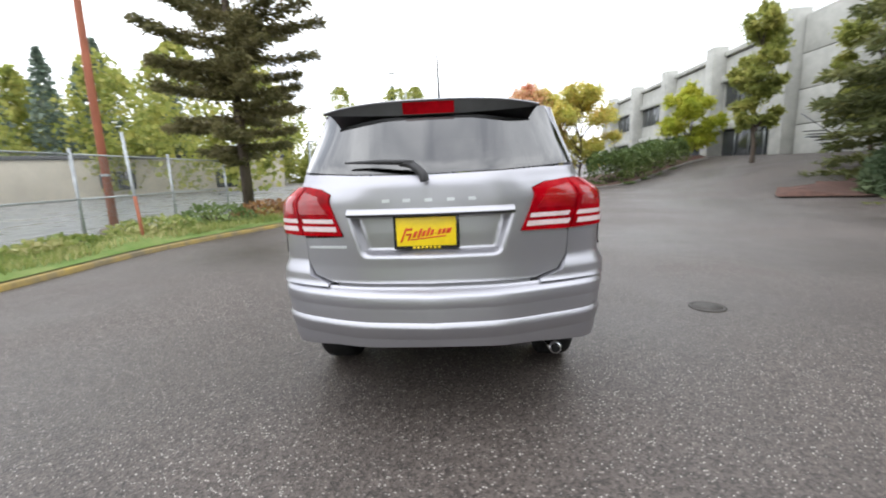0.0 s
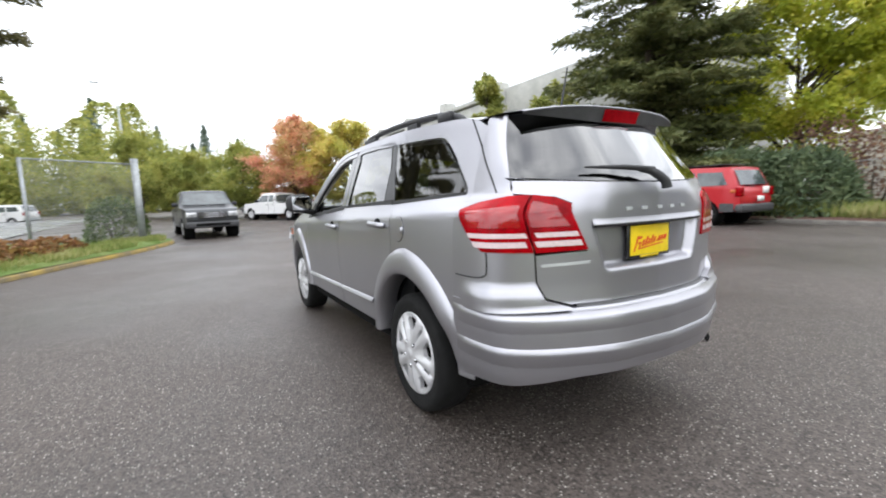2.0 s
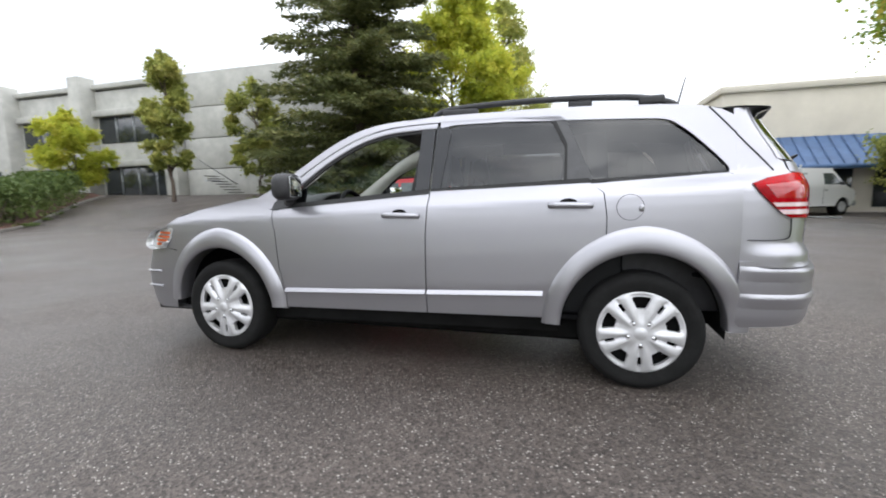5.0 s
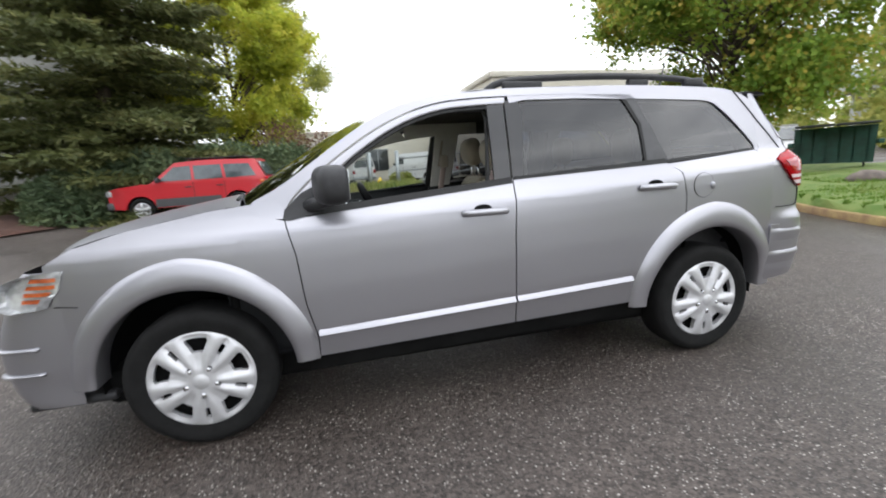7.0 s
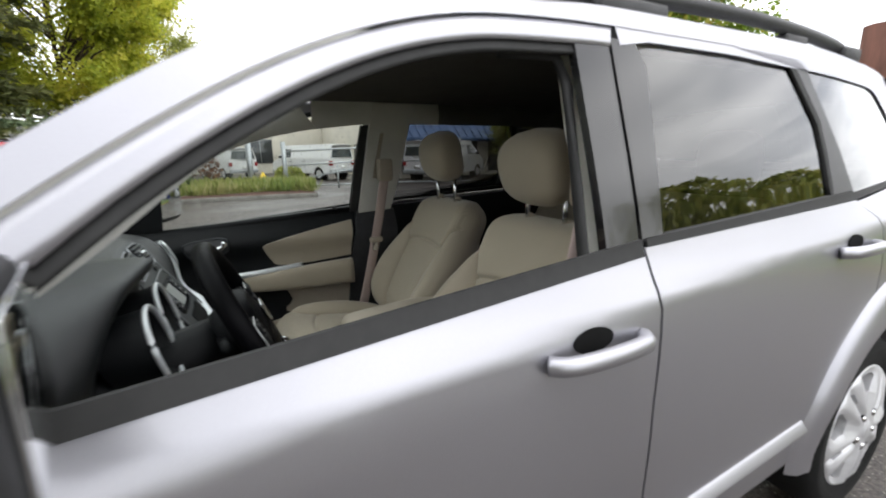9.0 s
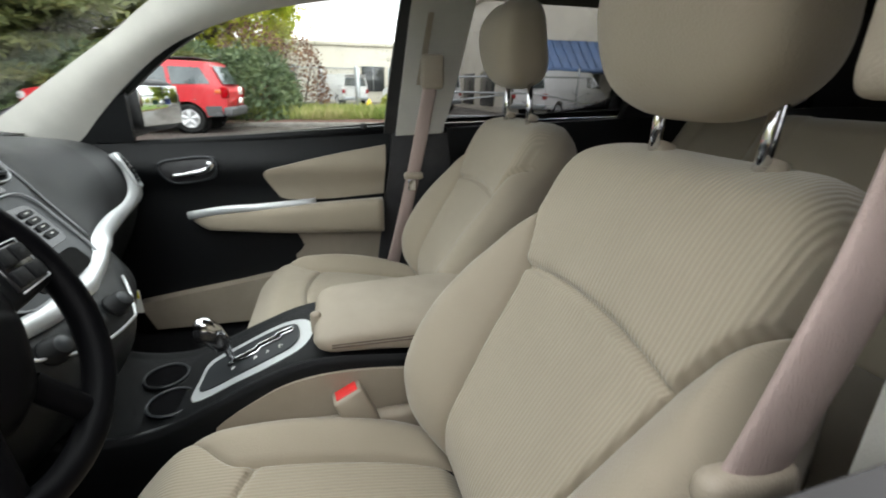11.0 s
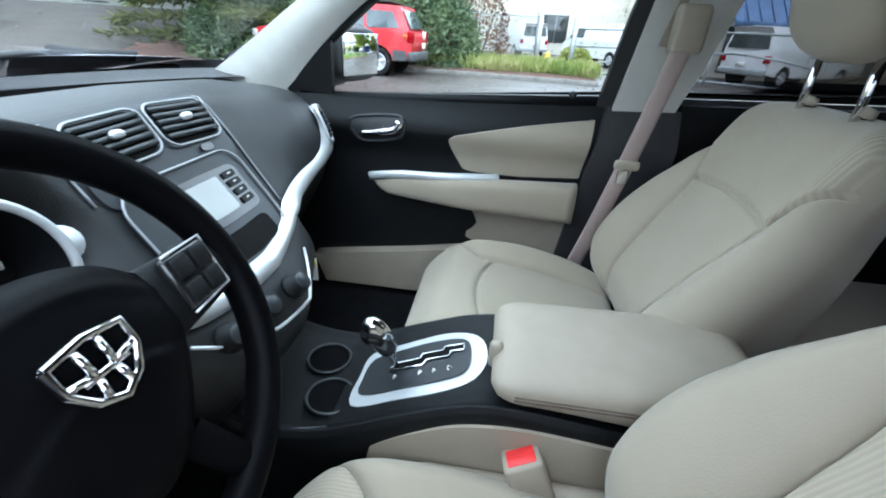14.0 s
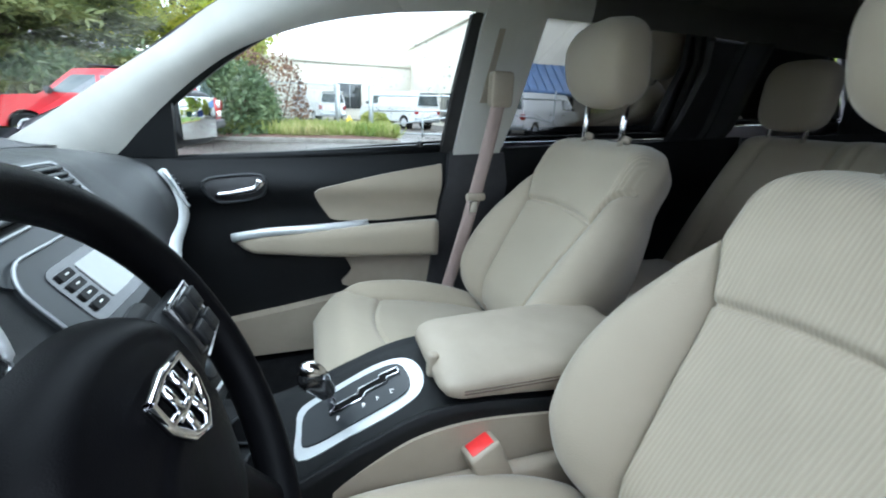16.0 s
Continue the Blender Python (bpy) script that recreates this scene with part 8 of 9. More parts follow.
far_row("woods_behind", "belt of green trees behind the lot", spots, L_GREENY, 205, 0.9)

# ---- buildings ----


def office(x, y0, y1, base, top):
    """The grey two-storey office: pilasters, bands of panels, dark recessed windows."""
    o = thing("office_building", "grey concrete two-storey office with tall pilasters", "building")
    part("wall", box(x + 9, (y0 + y1) / 2, (base + top) / 2 - 1.0, 16, y1 - y0, top - base + 1.4, 0.05), M_CONC, o)
    part("parapet", box(x + 8.9, (y0 + y1) / 2, top + 0.0, 16.3, y1 - y0 + 0.3, 0.35, 0.04), M_CONC, o)
    ys = [26.5, 34.8, 43.0, 51.2, 59.4]
    for k, y in enumerate(ys):
        part("pilaster", box(x + 0.5, y, (base + top) / 2 + 0.1, 1.2, 1.1, top - base + 1.0, 0.04), M_CONC, o, "tall concrete pilaster")
    for a, b in zip(ys, ys[1:]):
        for z0, z1 in ((base + 0.2, base + 2.5), (base + 4.3, base + 6.2)):
            w = part("window", box(x + 1.02, (a + b) / 2, (z0 + z1) / 2, 0.16, b - a - 1.6, z1 - z0, 0.01), M_WINDARK, o, "dark band of windows")
            for j in range(1, 4):
                part("mullion", box(x + 0.92, a + 0.8 + (b - a - 1.6) * j / 4, (z0 + z1) / 2, 0.06, 0.08, z1 - z0), M_GALV, w)
            part("lintel", box(x + 0.85, (a + b) / 2, z1 + 0.25, 0.5, b - a - 1.1, 0.45, 0.03), M_CONC, o)
    # blank panels nearer the spruce, with joints
    for k in range(4):
        z0 = base + (top - base) * k / 4
        part("wall_panel", box(x + 0.86, (y0 + 26) / 2, z0 + (top - base) / 8, 0.3, 26 - y0 - 0.2, (top - base) / 4 - 0.05, 0.02), M_CONC, o, "blank concrete wall panel")
    st = part("stair", box(x - 0.6, 22.6, base + 1.2, 0.9, 0.3, 0.08), M_GALV, o, "dark steel outside stair")
    for k in range(9):
        part("stair_tread", box(x - 0.6, 22.6 - 0.3 * k, base + 1.5 - 0.18 * k, 1.1, 0.3, 0.05), M_WINDARK, st)
    part("handrail", tube([(x - 1.1, 23.0, base + 2.5), (x - 1.1, 20.2, base + 0.9)], 0.03, 6), M_WINDARK, st)
    return o


office(20.2, 13.0, 66.0, 1.2, 9.6)


def shed(name, label, m, w, d, h, wallmat, roofmat, awning=None, doors=(), ridge=0.0):
    o = thing(name, label, "building", m)
    part("wall", box(0, d / 2, h / 2 - 0.2, w, d, h + 0.4, 0.03), wallmat, o)
    if ridge:
        part("gable", panel([(-w / 2, h), (w / 2, h), (0, h + ridge)], lambda u, v, q: Vector((u, 0.0 - q * 1.0, v)), 2, 2, -d), wallmat, o)
        for sgn in (-1, 1):
            part("roof", grid(lambda u, v, sgn=sgn: Vector((sgn * (w / 2 + 0.4) * u, -0.4 + (d + 0.8) * v, h + ridge * (1 - u) + 0.06)), 2, 2), roofmat, o)
    else:
        part("roof_edge", box(0, d / 2, h + 0.12, w + 0.3, d + 0.3, 0.35, 0.05), roofmat, o)
    for (x, dw, dh, z) in doors:
        wd = part("window", box(x, -0.02, z + dh / 2, dw, 0.1, dh, 0.01), M_WINDARK, o, "dark window")
        part("frame", box(x, -0.06, z + dh + 0.05, dw + 0.1, 0.08, 0.08), M_GALV, wd)
        for j in range(1, max(2, int(dw))):
            part("mullion", box(x - dw / 2 + dw * j / max(2, int(dw)), -0.075, z + dh / 2, 0.05, 0.03, dh), M_GALV, wd)
    if awning:
        x0, x1, z0, z1, dep = awning
        aw = part("awning", grid(lambda u, v: Vector((x0 + (x1 - x0) * u, -dep * v, z1 + (z0 - z1) * v)), 2, 2), M_BLUEROOF, o, "sloping blue metal awning")
        part("awning_edge", box((x0 + x1) / 2, -dep, z0 - 0.08, x1 - x0, 0.06, 0.22), M_BLUEROOF, aw)
        k = int((x1 - x0) / 0.5)
        for i in range(k + 1):
            xx = x0 + (x1 - x0) * i / k
            part("seam_rib", tube([(xx, 0, z1 + 0.04), (xx, -dep, z0 + 0.04)], 0.025, 4), M_BLUEROOF, aw)
    return o


# long cream workshop with a blue awning beyond the vans, and its lower wing
ws_ = shed("workshop", "long flat-roofed cream workshop with a blue metal awning", pose(22.5, -13.75, 0, 0, 0, -90), 12.5, 37.5, 6.2, M_CREAMWALL, M_CREAMWALL, (-6.2, 6.2, 2.3, 3.8, 1.6), [(-4.6 + 3.1 * k, 2.2, 1.9, 0.25) for k in range(4)])
for k in range(6):
    part("window", box(-6.27, 2.5 + 3.8 * k, 1.25, 0.1, 2.4, 1.9, 0.01), M_WINDARK, ws_, "dark window")
shed("workshop_wing", "low cream wing of the workshop", pose(40, 2.0, 0, 0, 0, -90), 19, 14, 4.6, M_CREAMWALL, M_CREAMWALL, None, [(-4, 3, 2.6, 0.3), (4, 2, 2, 0.9)])
shed("far_warehouse", "long low beige warehouse beyond the yard", pose(-33, 33, 0, 0, 0, 42), 34, 12, 3.6, M_BEIGEWALL, M_GREYPL, None, [(-8, 3, 1.6, 0.8), (2, 2.6, 1.6, 0.8), (11, 2, 1.8, 0.6)])
# grey viaduct far behind the grass corner
vd = thing("viaduct", "grey concrete viaduct on round piers", "bridge")
part("deck", box(45, -62, 7.2, 90, 5, 1.1, 0.05, m=None), M_CONC, vd)
part("railing", box(45, -59.4, 8.3, 90, 0.15, 1.0), M_GALV, vd)
for k in range(6):
    part("pier", tube([(8 + 15 * k, -62, -0.3), (8 + 15 * k, -62, 6.8)], 0.85, 14), M_CONC, vd)

# ---- poles, fences, gate ----
rp = thing("utility_pole", "leaning rust-red utility pole in the planting strip", "pole", pose(-9.0, 7.5, 0))
part("pole", tube([(0, 0, -0.2), (-0.05, 0.1, 4), (-0.02, 0.3, 11)], [0.10, 0.09, 0.07], 12), M_POLE, rp)
part("pole_base", blob((0, 0, 0.08), (0.3, 0.3, 0.16), 3), M_ROCK, rp)
part("pole_band", tube([(-0.02, 0.03, 1.5), (-0.02, 0.03, 1.56)], 0.108, 12), M_GALV, rp)
lp = thing("lamp_post", "tall grey street lamp beyond the yard", "street lamp", pose(-8.5, 62.0, 0))
part("post", tube([(0, 0, 0), (0, 0, 15.0)], [0.16, 0.09], 8), M_GALV, lp)
part("arm", tube([(0, 0, 14.9), (-0.8, 0.2, 15.6), (-1.8, 0.4, 15.8)], 0.07, 6), M_GALV, lp)
part("lamp_head", box(-2.1, 0.4, 15.8, 0.9, 0.35, 0.18, 0.05), M_GALV, lp)
lpost = thing("leaning_post", "leaning steel post, rusty towards its foot, on the planting strip", "post", pose(-6.43, 5.25, 0.05))
part("shaft", tube([(0, 0, -0.1), (-0.06, 0.0, 1.2), (-0.12, 0.02, 2.25)], 0.030, 8), M_GALV, lpost)
part("rusty_foot", tube([(0, 0, -0.1), (-0.05, 0.0, 1.0)], 0.033, 8), M_POLE, lpost, "rusty lower part")
ML = bpy.data.materials.new("chain_link")
ML.use_nodes = True
nt = ML.node_tree
nb = nt.nodes["Principled BSDF"]
nb.inputs["Base Color"].default_value = (0.30, 0.31, 0.31, 1)
nb.inputs["Metallic"].default_value = 0.6
nb.inputs["Roughness"].default_value = 0.5
tr_ = nt.nodes.new("ShaderNodeBsdfTransparent")
mx_ = nt.nodes.new("ShaderNodeMixShader")
tc_ = nt.nodes.new("ShaderNodeUVMap")
outs = []
for sgn in (1, -1):
    dp = nt.nodes.new("ShaderNodeVectorMath")
    dp.operation = "DOT_PRODUCT"
    dp.inputs[1].default_value = (14, 14 * sgn, 0)
    nt.links.new(tc_.outputs["UV"], dp.inputs[0])
    fr_ = nt.nodes.new("ShaderNodeMath")
    fr_.operation = "FRACT"
    nt.links.new(dp.outputs["Value"], fr_.inputs[0])
    lt_ = nt.nodes.new("ShaderNodeMath")
    lt_.operation = "LESS_THAN"
    lt_.inputs[1].default_value = 0.13
    nt.links.new(fr_.outputs["Value"], lt_.inputs[0])
    outs.append(lt_)
mm = nt.nodes.new("ShaderNodeMath")
mm.operation = "MAXIMUM"
nt.links.new(outs[0].outputs["Value"], mm.inputs[0])
nt.links.new(outs[1].outputs["Value"], mm.inputs[1])
nt.links.new(mm.outputs["Value"], mx_.inputs["Fac"])
nt.links.new(tr_.outputs["BSDF"], mx_.inputs[1])
nt.links.new(nb.outputs["BSDF"], mx_.inputs[2])
nt.links.new(mx_.outputs["Shader"], nt.nodes["Material Output"].inputs["Surface"])


def fence(name, label, pts, h, rails=(0.04,), mesh=True, post_r=0.035, post_over=0.1):
    """A chain-link fence: a post at every point, rails, and the wire between."""
    t = thing(name, label, "fence")
    for x, y in pts:
        part("post", tube([(x, y, -0.1), (x, y, h + post_over)], post_r, 8), M_GALV, t)
    for a, b in zip(pts, pts[1:]):
        for z in rails:
            part("rail", tube([(a[0], a[1], h - z), (b[0], b[1], h - z)], 0.022, 6), M_GALV, t)
        if mesh:
            bm = bmesh.new()
            uv = bm.loops.layers.uv.new("UVMap")
            L = math.hypot(b[0] - a[0], b[1] - a[1])
            vs = [bm.verts.new(p) for p in ((a[0], a[1], 0.05), (b[0], b[1], 0.05), (b[0], b[1], h), (a[0], a[1], h))]
            f = bm.faces.new(vs)
            for l, c in zip(f.loops, ((0, 0), (L, 0), (L, h), (0, h))):
                l[uv].uv = c
            part("wire_mesh", bm, ML, t, "chain-link wire", smooth=False)
    return t


fence("boundary_fence", "chain-link fence between planting strip and yard", [(-8.6, -10), (-8.4, -5), (-8.3, -1), (-8.3, 2.6), (-8.4, 6.0), (-8.5, 9.2), (-8.6, 12.2)], 2.0, (0.02, 1.0))
gt = fence("yard_gate", "open chain-link gate with a stout end post", [(-5.6, 12.8), (-3.4, 14.5)], 2.6, (0.02,), True, 0.045, 0.0)
part("gate_post", tube([(-3.35, 14.5, -0.1), (-3.35, 14.5, 2.75)], 0.10, 12), M_GALV, gt, "stout grey end post")
fence("bank_fence", "chain-link fence behind the weeds", [(17.3, 8.5), (18.2, 5.0), (18.6, 2.0), (18.8, 0.6)], 2.0, (0.02,), True, 0.05)
fence("hydrant_guard", "pair of stout grey guard posts by the hydrant", [(18.3, 0.55), (17.9, -0.75)], 1.9, (), False, 0.10)
# bent barrier rails across the yard entrance
br = thing("barrier_gate", "bent pipe barrier gate across the yard entrance", "gate")
for a, b in (((18.2, -0.9, 1.62), (16.0, -8.5, 1.75)), ((18.2, -0.9, 1.02), (16.6, -6.4, 1.10)), ((18.2, -0.9, 0.35), (16.7, -6.0, 1.12)), ((18.2, -1.0, 0.12), (15.6, -9.5, 0.10)), ((16.6, -6.4, 1.1), (16.0, -8.5, 0.75))):
    part("rail", tube([a, ((a[0] + b[0]) / 2 + 0.05, (a[1] + b[1]) / 2, (a[2] + b[2]) / 2 + 0.06), b], 0.035, 8), M_GALV, br)
for x, y, h in ((17.6, -2.9, 1.0), (16.9, -5.4, 1.1), (16.1, -8.3, 2.1)):
    part("post", tube([(x, y, 0), (x, y, h)], 0.04, 8), M_GALV, br)
# hydrant
hy = thing("fire_hydrant", "yellow fire hydrant in the weeds", "hydrant", pose(17.9, 0.15, 0.08))
part("barrel", lathe([(0.13, 0.0), (0.13, 0.06), (0.10, 0.07), (0.10, 0.42), (0.13, 0.44), (0.13, 0.50), (0.11, 0.58), (0.05, 0.66), (0.03, 0.72), (0.0, 0.72)], 18, "z"), M_HYDRANT, hy)
for sgn in (-1, 1):
    part("outlet", tube([(0, 0.08 * sgn, 0.36), (0, 0.19 * sgn, 0.36)], [0.055, 0.065], 12), M_HYDRANT, hy)
# stout timber and thin pole on the grass corner
tp = thing("timber_post", "stout red-brown timber post on the grass", "post", pose(2.35, -9.6, 0.1))
part("post", tube([(0, 0, -0.1), (0, 0, 1.6), (0.02, 0, 3.5)], [0.36, 0.33, 0.31], 16), M_POST, tp)
part("strap", tube([(-0.39, 0.1, 0), (-0.37, 0.1, 4.6)], 0.045, 8), M_GALV, tp, "thin steel pipe")


def dumpster(name, label, m, w, d, h, material):
    o = thing(name, label, "bin", m)
    part("body", panel([(-w / 2, 0.12), (w / 2, 0.12), (w / 2, h), (-w / 2, h)], lambda u, v, q: Vector((u * (1 + 0.02 * v), -d / 2 - q, v)), 0.6, 0.6, -d), material, o)
    for k in range(6):
        part("rib", box(-w / 2 + w * (k + 0.5) / 6, -d / 2 - 0.03, h / 2 + 0.06, 0.07, 0.06, h - 0.2, 0.01), material, o)
    for s in (-1, 1):
        part("lid", box(s * w / 4, 0, h + 0.05, w / 2 - 0.03, d + 0.1, 0.06, 0.02), M_BLACK, o, "black plastic lid")
        part("fork_pocket", box(s * (w / 2 + 0.06), 0, h * 0.6, 0.14, d * 0.7, 0.14, 0.02), material, o)
        part("wheel", tube([(s * w * 0.4, -d * 0.3, 0.08), (s * w * 0.4 + 0.05, -d * 0.3, 0.08)], 0.08, 10), M_RUBBER, o)
    return o


db = dumpster("blue_dumpster", "blue steel dumpster with black lids on the grass edge", pose(11.4, -11.2, 0.35, 0, 0, 48), 2.1, 1.4, 1.35, M_BLUEBIN)
part("notice", box(-0.35, -0.74, 0.85, 0.4, 0.02, 0.35), M_LABEL, db, "white notice")
dumpster("green_dumpster", "dark green steel dumpster beyond the grass", pose(7.6, -13.4, 0.35, 0, 0, 35), 2.0, 1.3, 1.3, M_GREENBIN)
for k, (x, y, s) in enumerate(((6.5, -9.0, 0.42), (4.6, -10.3, 0.35), (8.6, -10.6, 0.35))):
    rk = blob((0, 0, 0), (s * 1.4, s, s * 0.6), 2.0, 14, 9)
    for v in rk.verts:
        v.co *= 1 + 0.25 * noise.noise(v.co * 3 + Vector((k * 5, 0, 0)))
    tagged(part("boulder", rk, M_ROCK, None), "grey-brown boulder on the grass", "rock", "boulders on the grass").matrix_basis = pose(x, y, 0.28, 0, 0, 40 * k)
# manhole cover
mc = thing("manhole_cover", "round iron cover in a damp patch of asphalt", "manhole", pose(2.3, 0.85, 0.0))
M_IRON = mat("cast_iron", (0.05, 0.045, 0.04), 0.6, metal=0.4, vary=0.3, vscale=20, bump=0.5, bscale=60)
part("frame", lathe([(0.15, 0.0), (0.15, 0.008), (0.125, 0.009), (0.124, 0.003)], 32, "z"), M_IRON, mc)
part("lid", lathe([(0.122, 0.003), (0.12, 0.009), (0.0, 0.009)], 32, "z"), M_IRON, mc)

# ---- parked vehicles ----


def vehicle(name, label, m, prof, cabin, width, wheels, r, paint, lower=None, group="", glass_top=0.0, kind="suv", dark_low=0.0):
    """A parked vehicle from its side outline: prof of (y, z) round the body, cabin windows as polygons in (y, z)."""
    o = thing(name, label, "car", m, group)
    hw = width / 2

    def half(y, z):
        top = max(p[1] for p in prof)
        sh = prof_shoulder
        k = max(0.0, (z - sh) / (top - sh)) if top > sh else 0
        ends = min(1.0, (y - min(p[0] for p in prof)) / 0.5, (max(p[0] for p in prof) - y) / 0.5)
        return hw * (1 - 0.20 * k ** 1.2) - 0.10 * (1 - smooth01(ends)) - 0.03 * max(0, 0.6 - z)
    prof_shoulder = cabin["shoulder"]
    bm = bmesh.new()
    P = spline(prof[:-1], 3)
    for wy in sorted(wheels, reverse=True):
        P += [(wy + 1.15 * r * math.cos(radians(a)), r + 1.15 * r * math.sin(radians(a))) for a in range(5, 180, 17)]
    for sgn in (-1, 1):
        merge(panel(P, lambda u, v, w, sgn=sgn: Vector((sgn * (half(u, v) + w), u, v)), 0.25, 0.15, 0.0), bm)
    n = len(P)
    L_ = [bm.verts.new((-half(*p), p[0], p[1])) for p in P]
    C_ = [bm.verts.new((0, p[0] + 0.05 * (1 if p[0] > 0 else -1) * (p[1] < prof_shoulder), p[1] + (0.03 if p[1] > prof_shoulder else 0))) for p in P]
    R2 = [bm.verts.new((half(*p), p[0], p[1])) for p in P]
    for i in range(n):
        k = (i + 1) % n
        bm.faces.new((L_[i], L_[k], C_[k], C_[i]))
        bm.faces.new((C_[i], C_[k], R2[k], R2[i]))
    bmesh.ops.recalc_face_normals(bm, faces=bm.faces[:])
    for e in bm.edges:
        if len(e.link_faces) == 2 and e.calc_face_angle(0) > 0.7:
            e.smooth = False
    part("body", bm, paint, o)
    for poly in cabin["side"]:
        for sgn in (-1, 1):
            part("side_window", panel(poly, lambda u, v, w, sgn=sgn: Vector((sgn * (half(u, v) + w + 0.006), u, v)), 0.3, 0.2, 0.01), M_CARGLASS, o, "dark side window")
    for (y0, z0), (y1, z1), nm in cabin["ends"]:
        def f(u, v, y0=y0, z0=z0, y1=y1, z1=z1):
            y, z = y0 + (y1 - y0) * v, z0 + (z1 - z0) * v
            out = 0.025 if y0 > y1 else -0.025
            return Vector(((2 * u - 1) * (half(y, z) - 0.10), y + (0.02 if nm == "windscreen" else -0.02) + 0.04 * (1 - (2 * u - 1) ** 2) * (1 if nm == "windscreen" else -1), z + 0.02))
        part(nm, grid(f, 8, 4), M_CARGLASS, o, "dark glass")
    y0, y1 = min(p[0] for p in prof), max(p[0] for p in prof)
    if lower:
        for sgn in (-1, 1):
            for a, b in cabin["cladding"]:
                part("cladding", panel([(a, 0.42), (b, 0.42), (b, 0.66), (a, 0.66)], lambda u, v, w, sgn=sgn: Vector((sgn * (half(u, v) + w + 0.02), u, v)), 0.3, 0.3, 0.02), lower, o, "grey lower cladding")
    for nm, yy, mm_ in (("front_bumper", y1, lower or M_GALV), ("rear_bumper", y0, lower or M_GALV)):
        part(nm, box(0, yy - math.copysign(0.02, yy), 0.52, width * 0.94, 0.22, 0.24, 0.07, 3), mm_, o)
    gr = part("grille", box(0, y1 + 0.04, 0.86, width * 0.5, 0.10, 0.24, 0.03), M_BLACK, o, "black grille")
    for k in range(3):
        part("grille_bar", box(0, y1 + 0.092, 0.79 + 0.07 * k, width * 0.48, 0.012, 0.016), M_CHROME, gr)
    part("air_intake", box(0, y1 + 0.075, 0.52, width * 0.6, 0.05, 0.10, 0.02), M_DARK, o)
    part("number_plate", box(0, y0 - 0.13, 0.78, 0.32, 0.02, 0.15), M_LABEL, o)
    for sgn in (-1, 1):
        part("headlamp", box(sgn * width * 0.365, y1 - 0.03, 0.88, 0.34, 0.18, 0.18, 0.04, 3), M_HEADLENS, o)
        part("tail_lamp", box(sgn * width * 0.42, y0 + 0.04, 0.98, 0.20, 0.16, 0.26, 0.03, 3), M_REDLENS, o)
        part("door_mirror", blob((sgn * (hw + 0.10), cabin["mirror"][0], cabin["mirror"][1]), (0.10, 0.06, 0.08), 3, 12, 8), cabin.get("mirror_mat", M_BLACK), o)
        for y in cabin["seams"]:
            part("door_seam", panel([(y - 0.008, 0.5), (y + 0.008, 0.5), (y + 0.008, prof_shoulder), (y - 0.008, prof_shoulder)], lambda u, v, w, sgn=sgn: Vector((sgn * (half(u, v) + w + 0.003), u, v)), 0.3, 0.3, 0.002), M_SEAL, o)
            part("door_handle", box(sgn * (half(y, prof_shoulder - 0.12) + 0.015), y + 0.14, prof_shoulder - 0.14, 0.03, 0.18, 0.035, 0.01), M_BLACK, o)
    for sgn in (-1, 1):
        for y in wheels:
            e = new("wheel")
            e.parent = o
            e.matrix_basis = pose(sgn * (hw - 0.11), y, r, 0, 0, 0 if sgn > 0 else 180)
            part("tyre", lathe([(q * r / 0.355, x_) for q, x_ in TYRE], 32), M_RUBBER, e)
            part("wheel_well", lathe([(r * 1.13, 0.05), (r * 1.13, -0.25), (0.0, -0.25)], 28), M_DARK, e)
            hub_ = bmesh.new()
            merge(lathe([(r * 0.62, 0.06), (r * 0.60, 0.10), (r * 0.54, 0.095), (r * 0.5, 0.05), (0.0, 0.05)], 28), hub_)
            for k in range(5):
                merge(box(0.085, 0, r * 0.28, 0.03, 0.07, r * 0.56, 0.01, 1, m=Euler((2 * math.pi * k / 5, 0, 0)).to_matrix().to_4x4()), hub_)
            part("rim", hub_, M_RIM, e, "silver spoked rim")
    return o


SUV = [(-2.05, 0.45), (-2.22, 0.62), (-2.24, 0.95), (-2.18, 1.10), (-1.92, 1.62), (-1.80, 1.68), (-0.6, 1.72), (0.25, 1.68), (0.42, 1.62), (0.98, 1.14), (1.3, 1.10), (2.05, 1.02), (2.2, 0.92), (2.22, 0.6), (2.1, 0.42), (0, 0.38)]
CAB = {"shoulder": 1.10, "side": [[(0.82, 1.16), (0.38, 1.55), (-0.08, 1.57), (-0.10, 1.16)], [(-0.18, 1.16), (-0.16, 1.57), (-0.92, 1.57), (-0.98, 1.16)], [(-1.06, 1.16), (-1.0, 1.57), (-1.72, 1.55), (-1.92, 1.18)]],
       "ends": [((0.98, 1.17), (0.44, 1.58), "windscreen"), ((-2.16, 1.16), (-1.95, 1.58), "rear_window")], "cladding": [(-0.86, 0.95), (-2.1, -1.75)], "mirror": (0.78, 1.20), "seams": (-0.13, -1.0), "mirror_mat": M_BLACK}
red = vehicle("red_suv", "red older suv with grey lower cladding, parked under the spruce", pose(13.35, 6.75, 0.0, 0, 0, -3) @ Matrix.Scale(1.08, 4), SUV, CAB, 1.82, (-1.33, 1.36), 0.36, M_RED, M_GREYPL)
part("roof_rack", box(0, -0.75, 1.78, 1.2, 1.7, 0.03, 0.01), M_BLACK, red, "black roof rack")
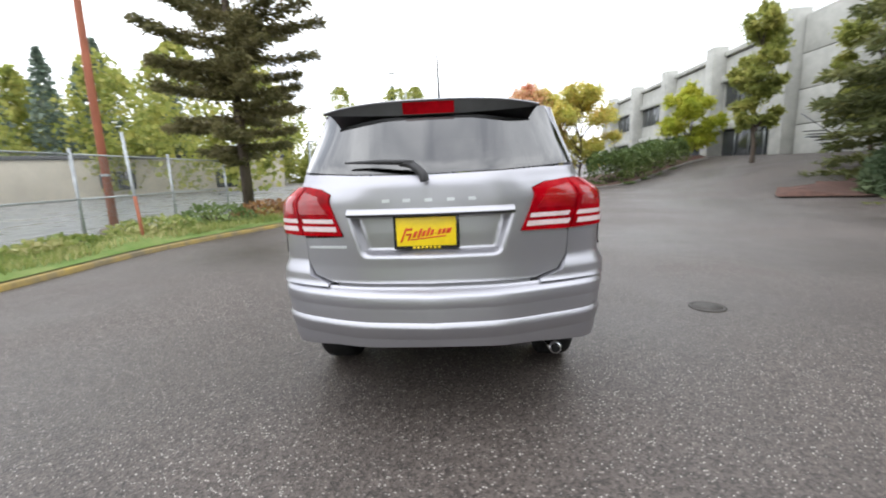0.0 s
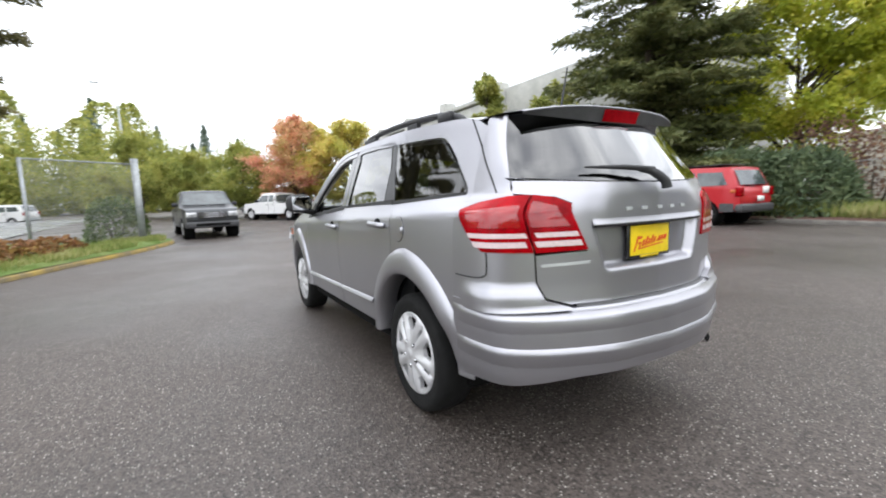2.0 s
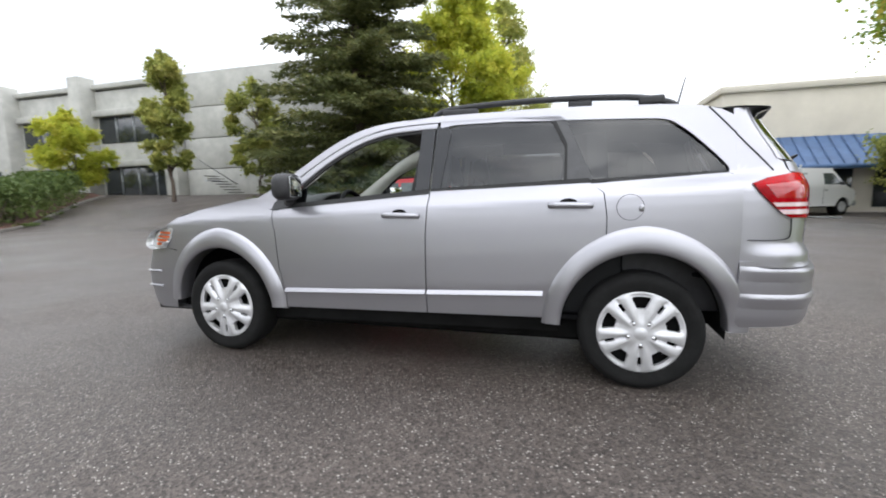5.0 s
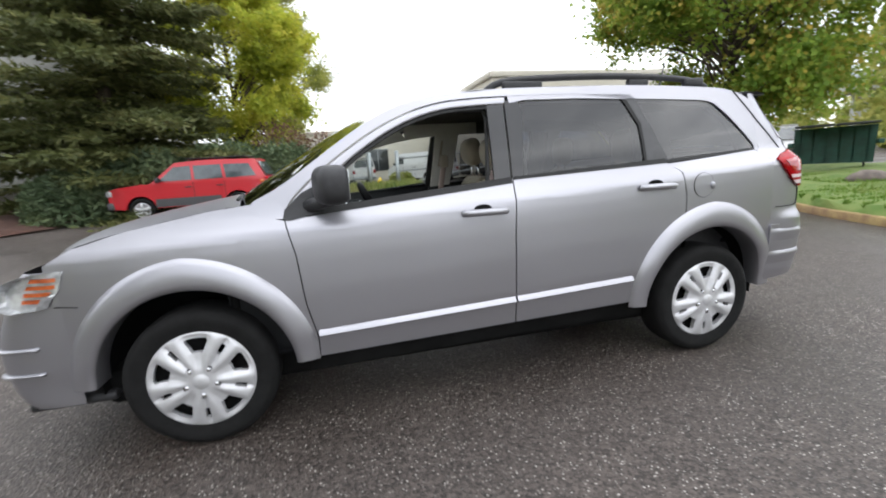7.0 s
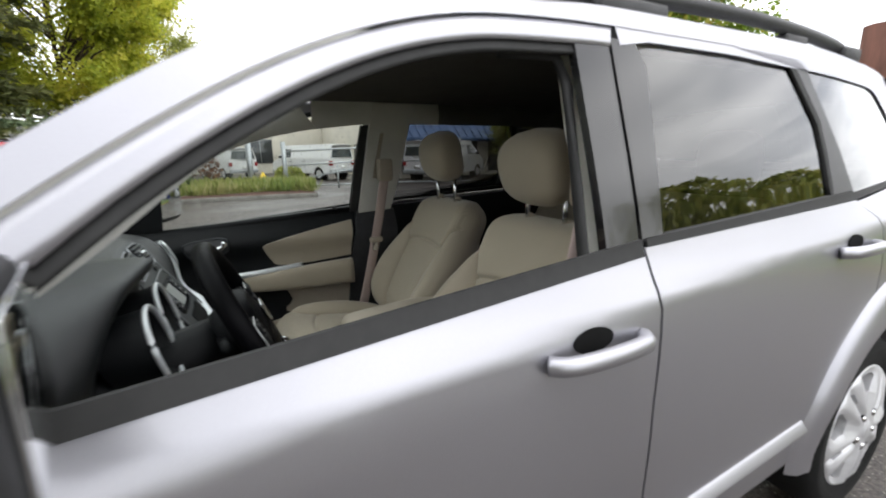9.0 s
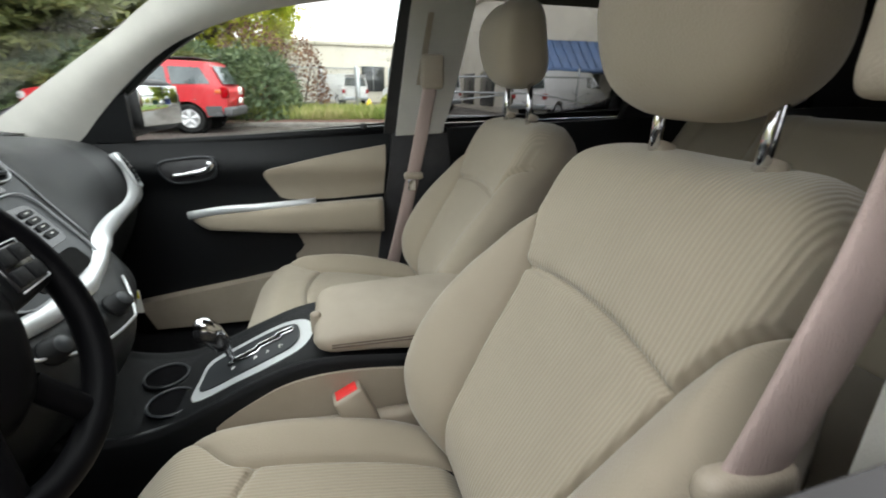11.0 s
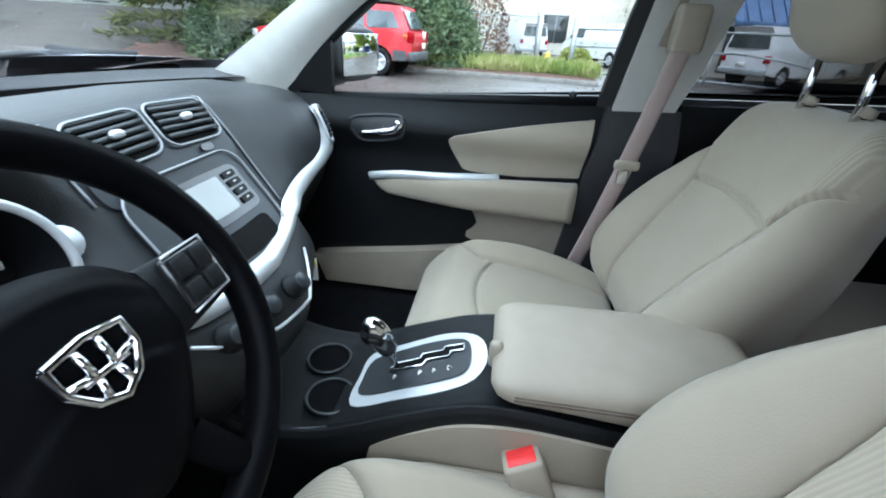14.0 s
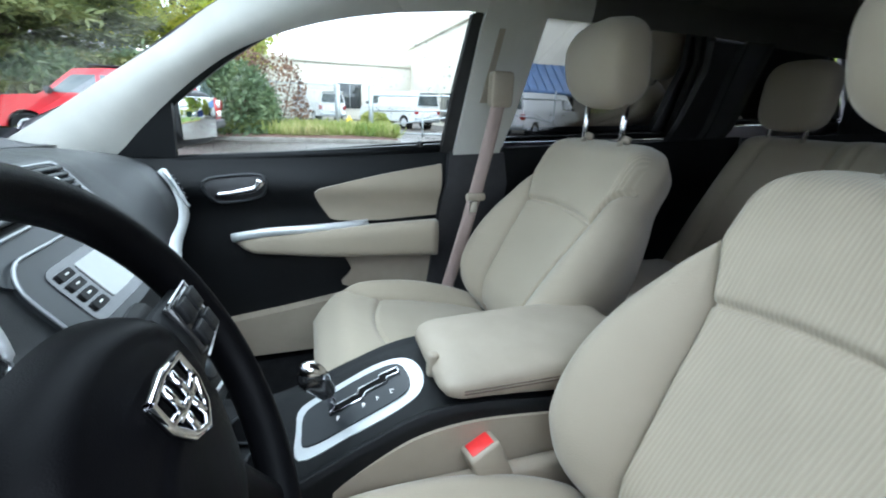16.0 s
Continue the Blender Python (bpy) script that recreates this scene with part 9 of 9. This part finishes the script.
for sx_ in (-1, 1):
    part("turn_lamp", box(sx_ * 0.80, -2.08, 1.0, 0.12, 0.2, 0.10, 0.02), M_AMBER, red)
part("spare_plate", box(0.45, -2.27, 1.02, 0.3, 0.03, 0.2), M_LABEL, red)
PICK = [(-2.75, 0.55), (-2.78, 0.9), (-2.76, 1.10), (-0.62, 1.12), (-0.55, 1.55), (-0.42, 1.74), (0.45, 1.76), (0.72, 1.66), (1.22, 1.18), (2.2, 1.10), (2.45, 0.98), (2.48, 0.62), (2.3, 0.46), (0, 0.42)]
CABP = {"shoulder": 1.15, "side": [[(1.05, 1.20), (0.66, 1.60), (0.10, 1.62), (0.08, 1.20)], [(0.0, 1.20), (0.02, 1.62), (-0.40, 1.60), (-0.46, 1.20)]],
        "ends": [((1.22, 1.22), (0.72, 1.65), "windscreen"), ((-0.62, 1.2), (-0.50, 1.62), "rear_window")], "cladding": [(-0.8, 1.0)], "mirror": (1.0, 1.25), "seams": (0.03, -0.5)}
vehicle("grey_pickup", "grey pickup truck facing the lot by the gate", pose(-1.55, 17.8, 0.0, 0, 0, 186), PICK, CABP, 1.85, (-1.75, 1.75), 0.38, M_GREYCAR, M_GREYPL)
for k, (x, y) in enumerate(((3.2, 28.2), (3.6, 34.6), (4.0, 41.0))):
    w = vehicle("white_pickup", "white pickup truck parked at the kerb", pose(x, y, rise(x, y), 0, 0, 33), PICK, CABP, 1.95, (-1.75, 1.75), 0.38, M_WHITE, None, "white pickups at the kerb")
    part("truck_bed", box(0, -1.68, 1.118, 1.5, 1.9, 0.03, 0.01), M_DARK, w, "dark open truck bed")
VAN = [(-2.7, 0.5), (-2.74, 1.0), (-2.70, 1.85), (-2.60, 2.05), (1.1, 2.08), (1.35, 2.0), (1.95, 1.32), (2.55, 1.12), (2.7, 0.95), (2.7, 0.55), (2.5, 0.45), (0, 0.42)]
CABV = {"shoulder": 1.25, "side": [[(1.75, 1.36), (1.32, 1.85), (0.72, 1.86), (0.70, 1.36)]], "ends": [((1.98, 1.36), (1.42, 1.92), "windscreen"), ((-2.74, 1.30), (-2.72, 1.82), "rear_window")], "cladding": [], "mirror": (1.6, 1.4), "seams": (0.65, -0.6)}
for k, (x, y, a) in enumerate(((26.5, -3.6, -62), (19.6, -9.5, -150), (33.0, 1.0, -70))):
    vehicle("white_van", "white delivery van parked in the yard", pose(x, y, 0, 0, 0, a), VAN, CABV, 2.0, (-1.75, 1.85), 0.37, M_WHITE, None, "white vans in the yard")
vehicle("white_van", "white van parked beyond the grass corner", pose(15.5, -20, 0, 0, 0, 70), VAN, CABV, 2.0, (-1.75, 1.85), 0.37, M_WHITE, None, "white vans in the yard")
for k, (x, y, a) in enumerate(((-30, 47, 40), (-15.5, 46, 70))):
    vehicle("far_car", "pale car parked far across the yard", pose(x, y, 0, 0, 0, a), SUV, CAB, 1.8, (-1.33, 1.36), 0.34, M_WHITE, None, "cars across the yard")
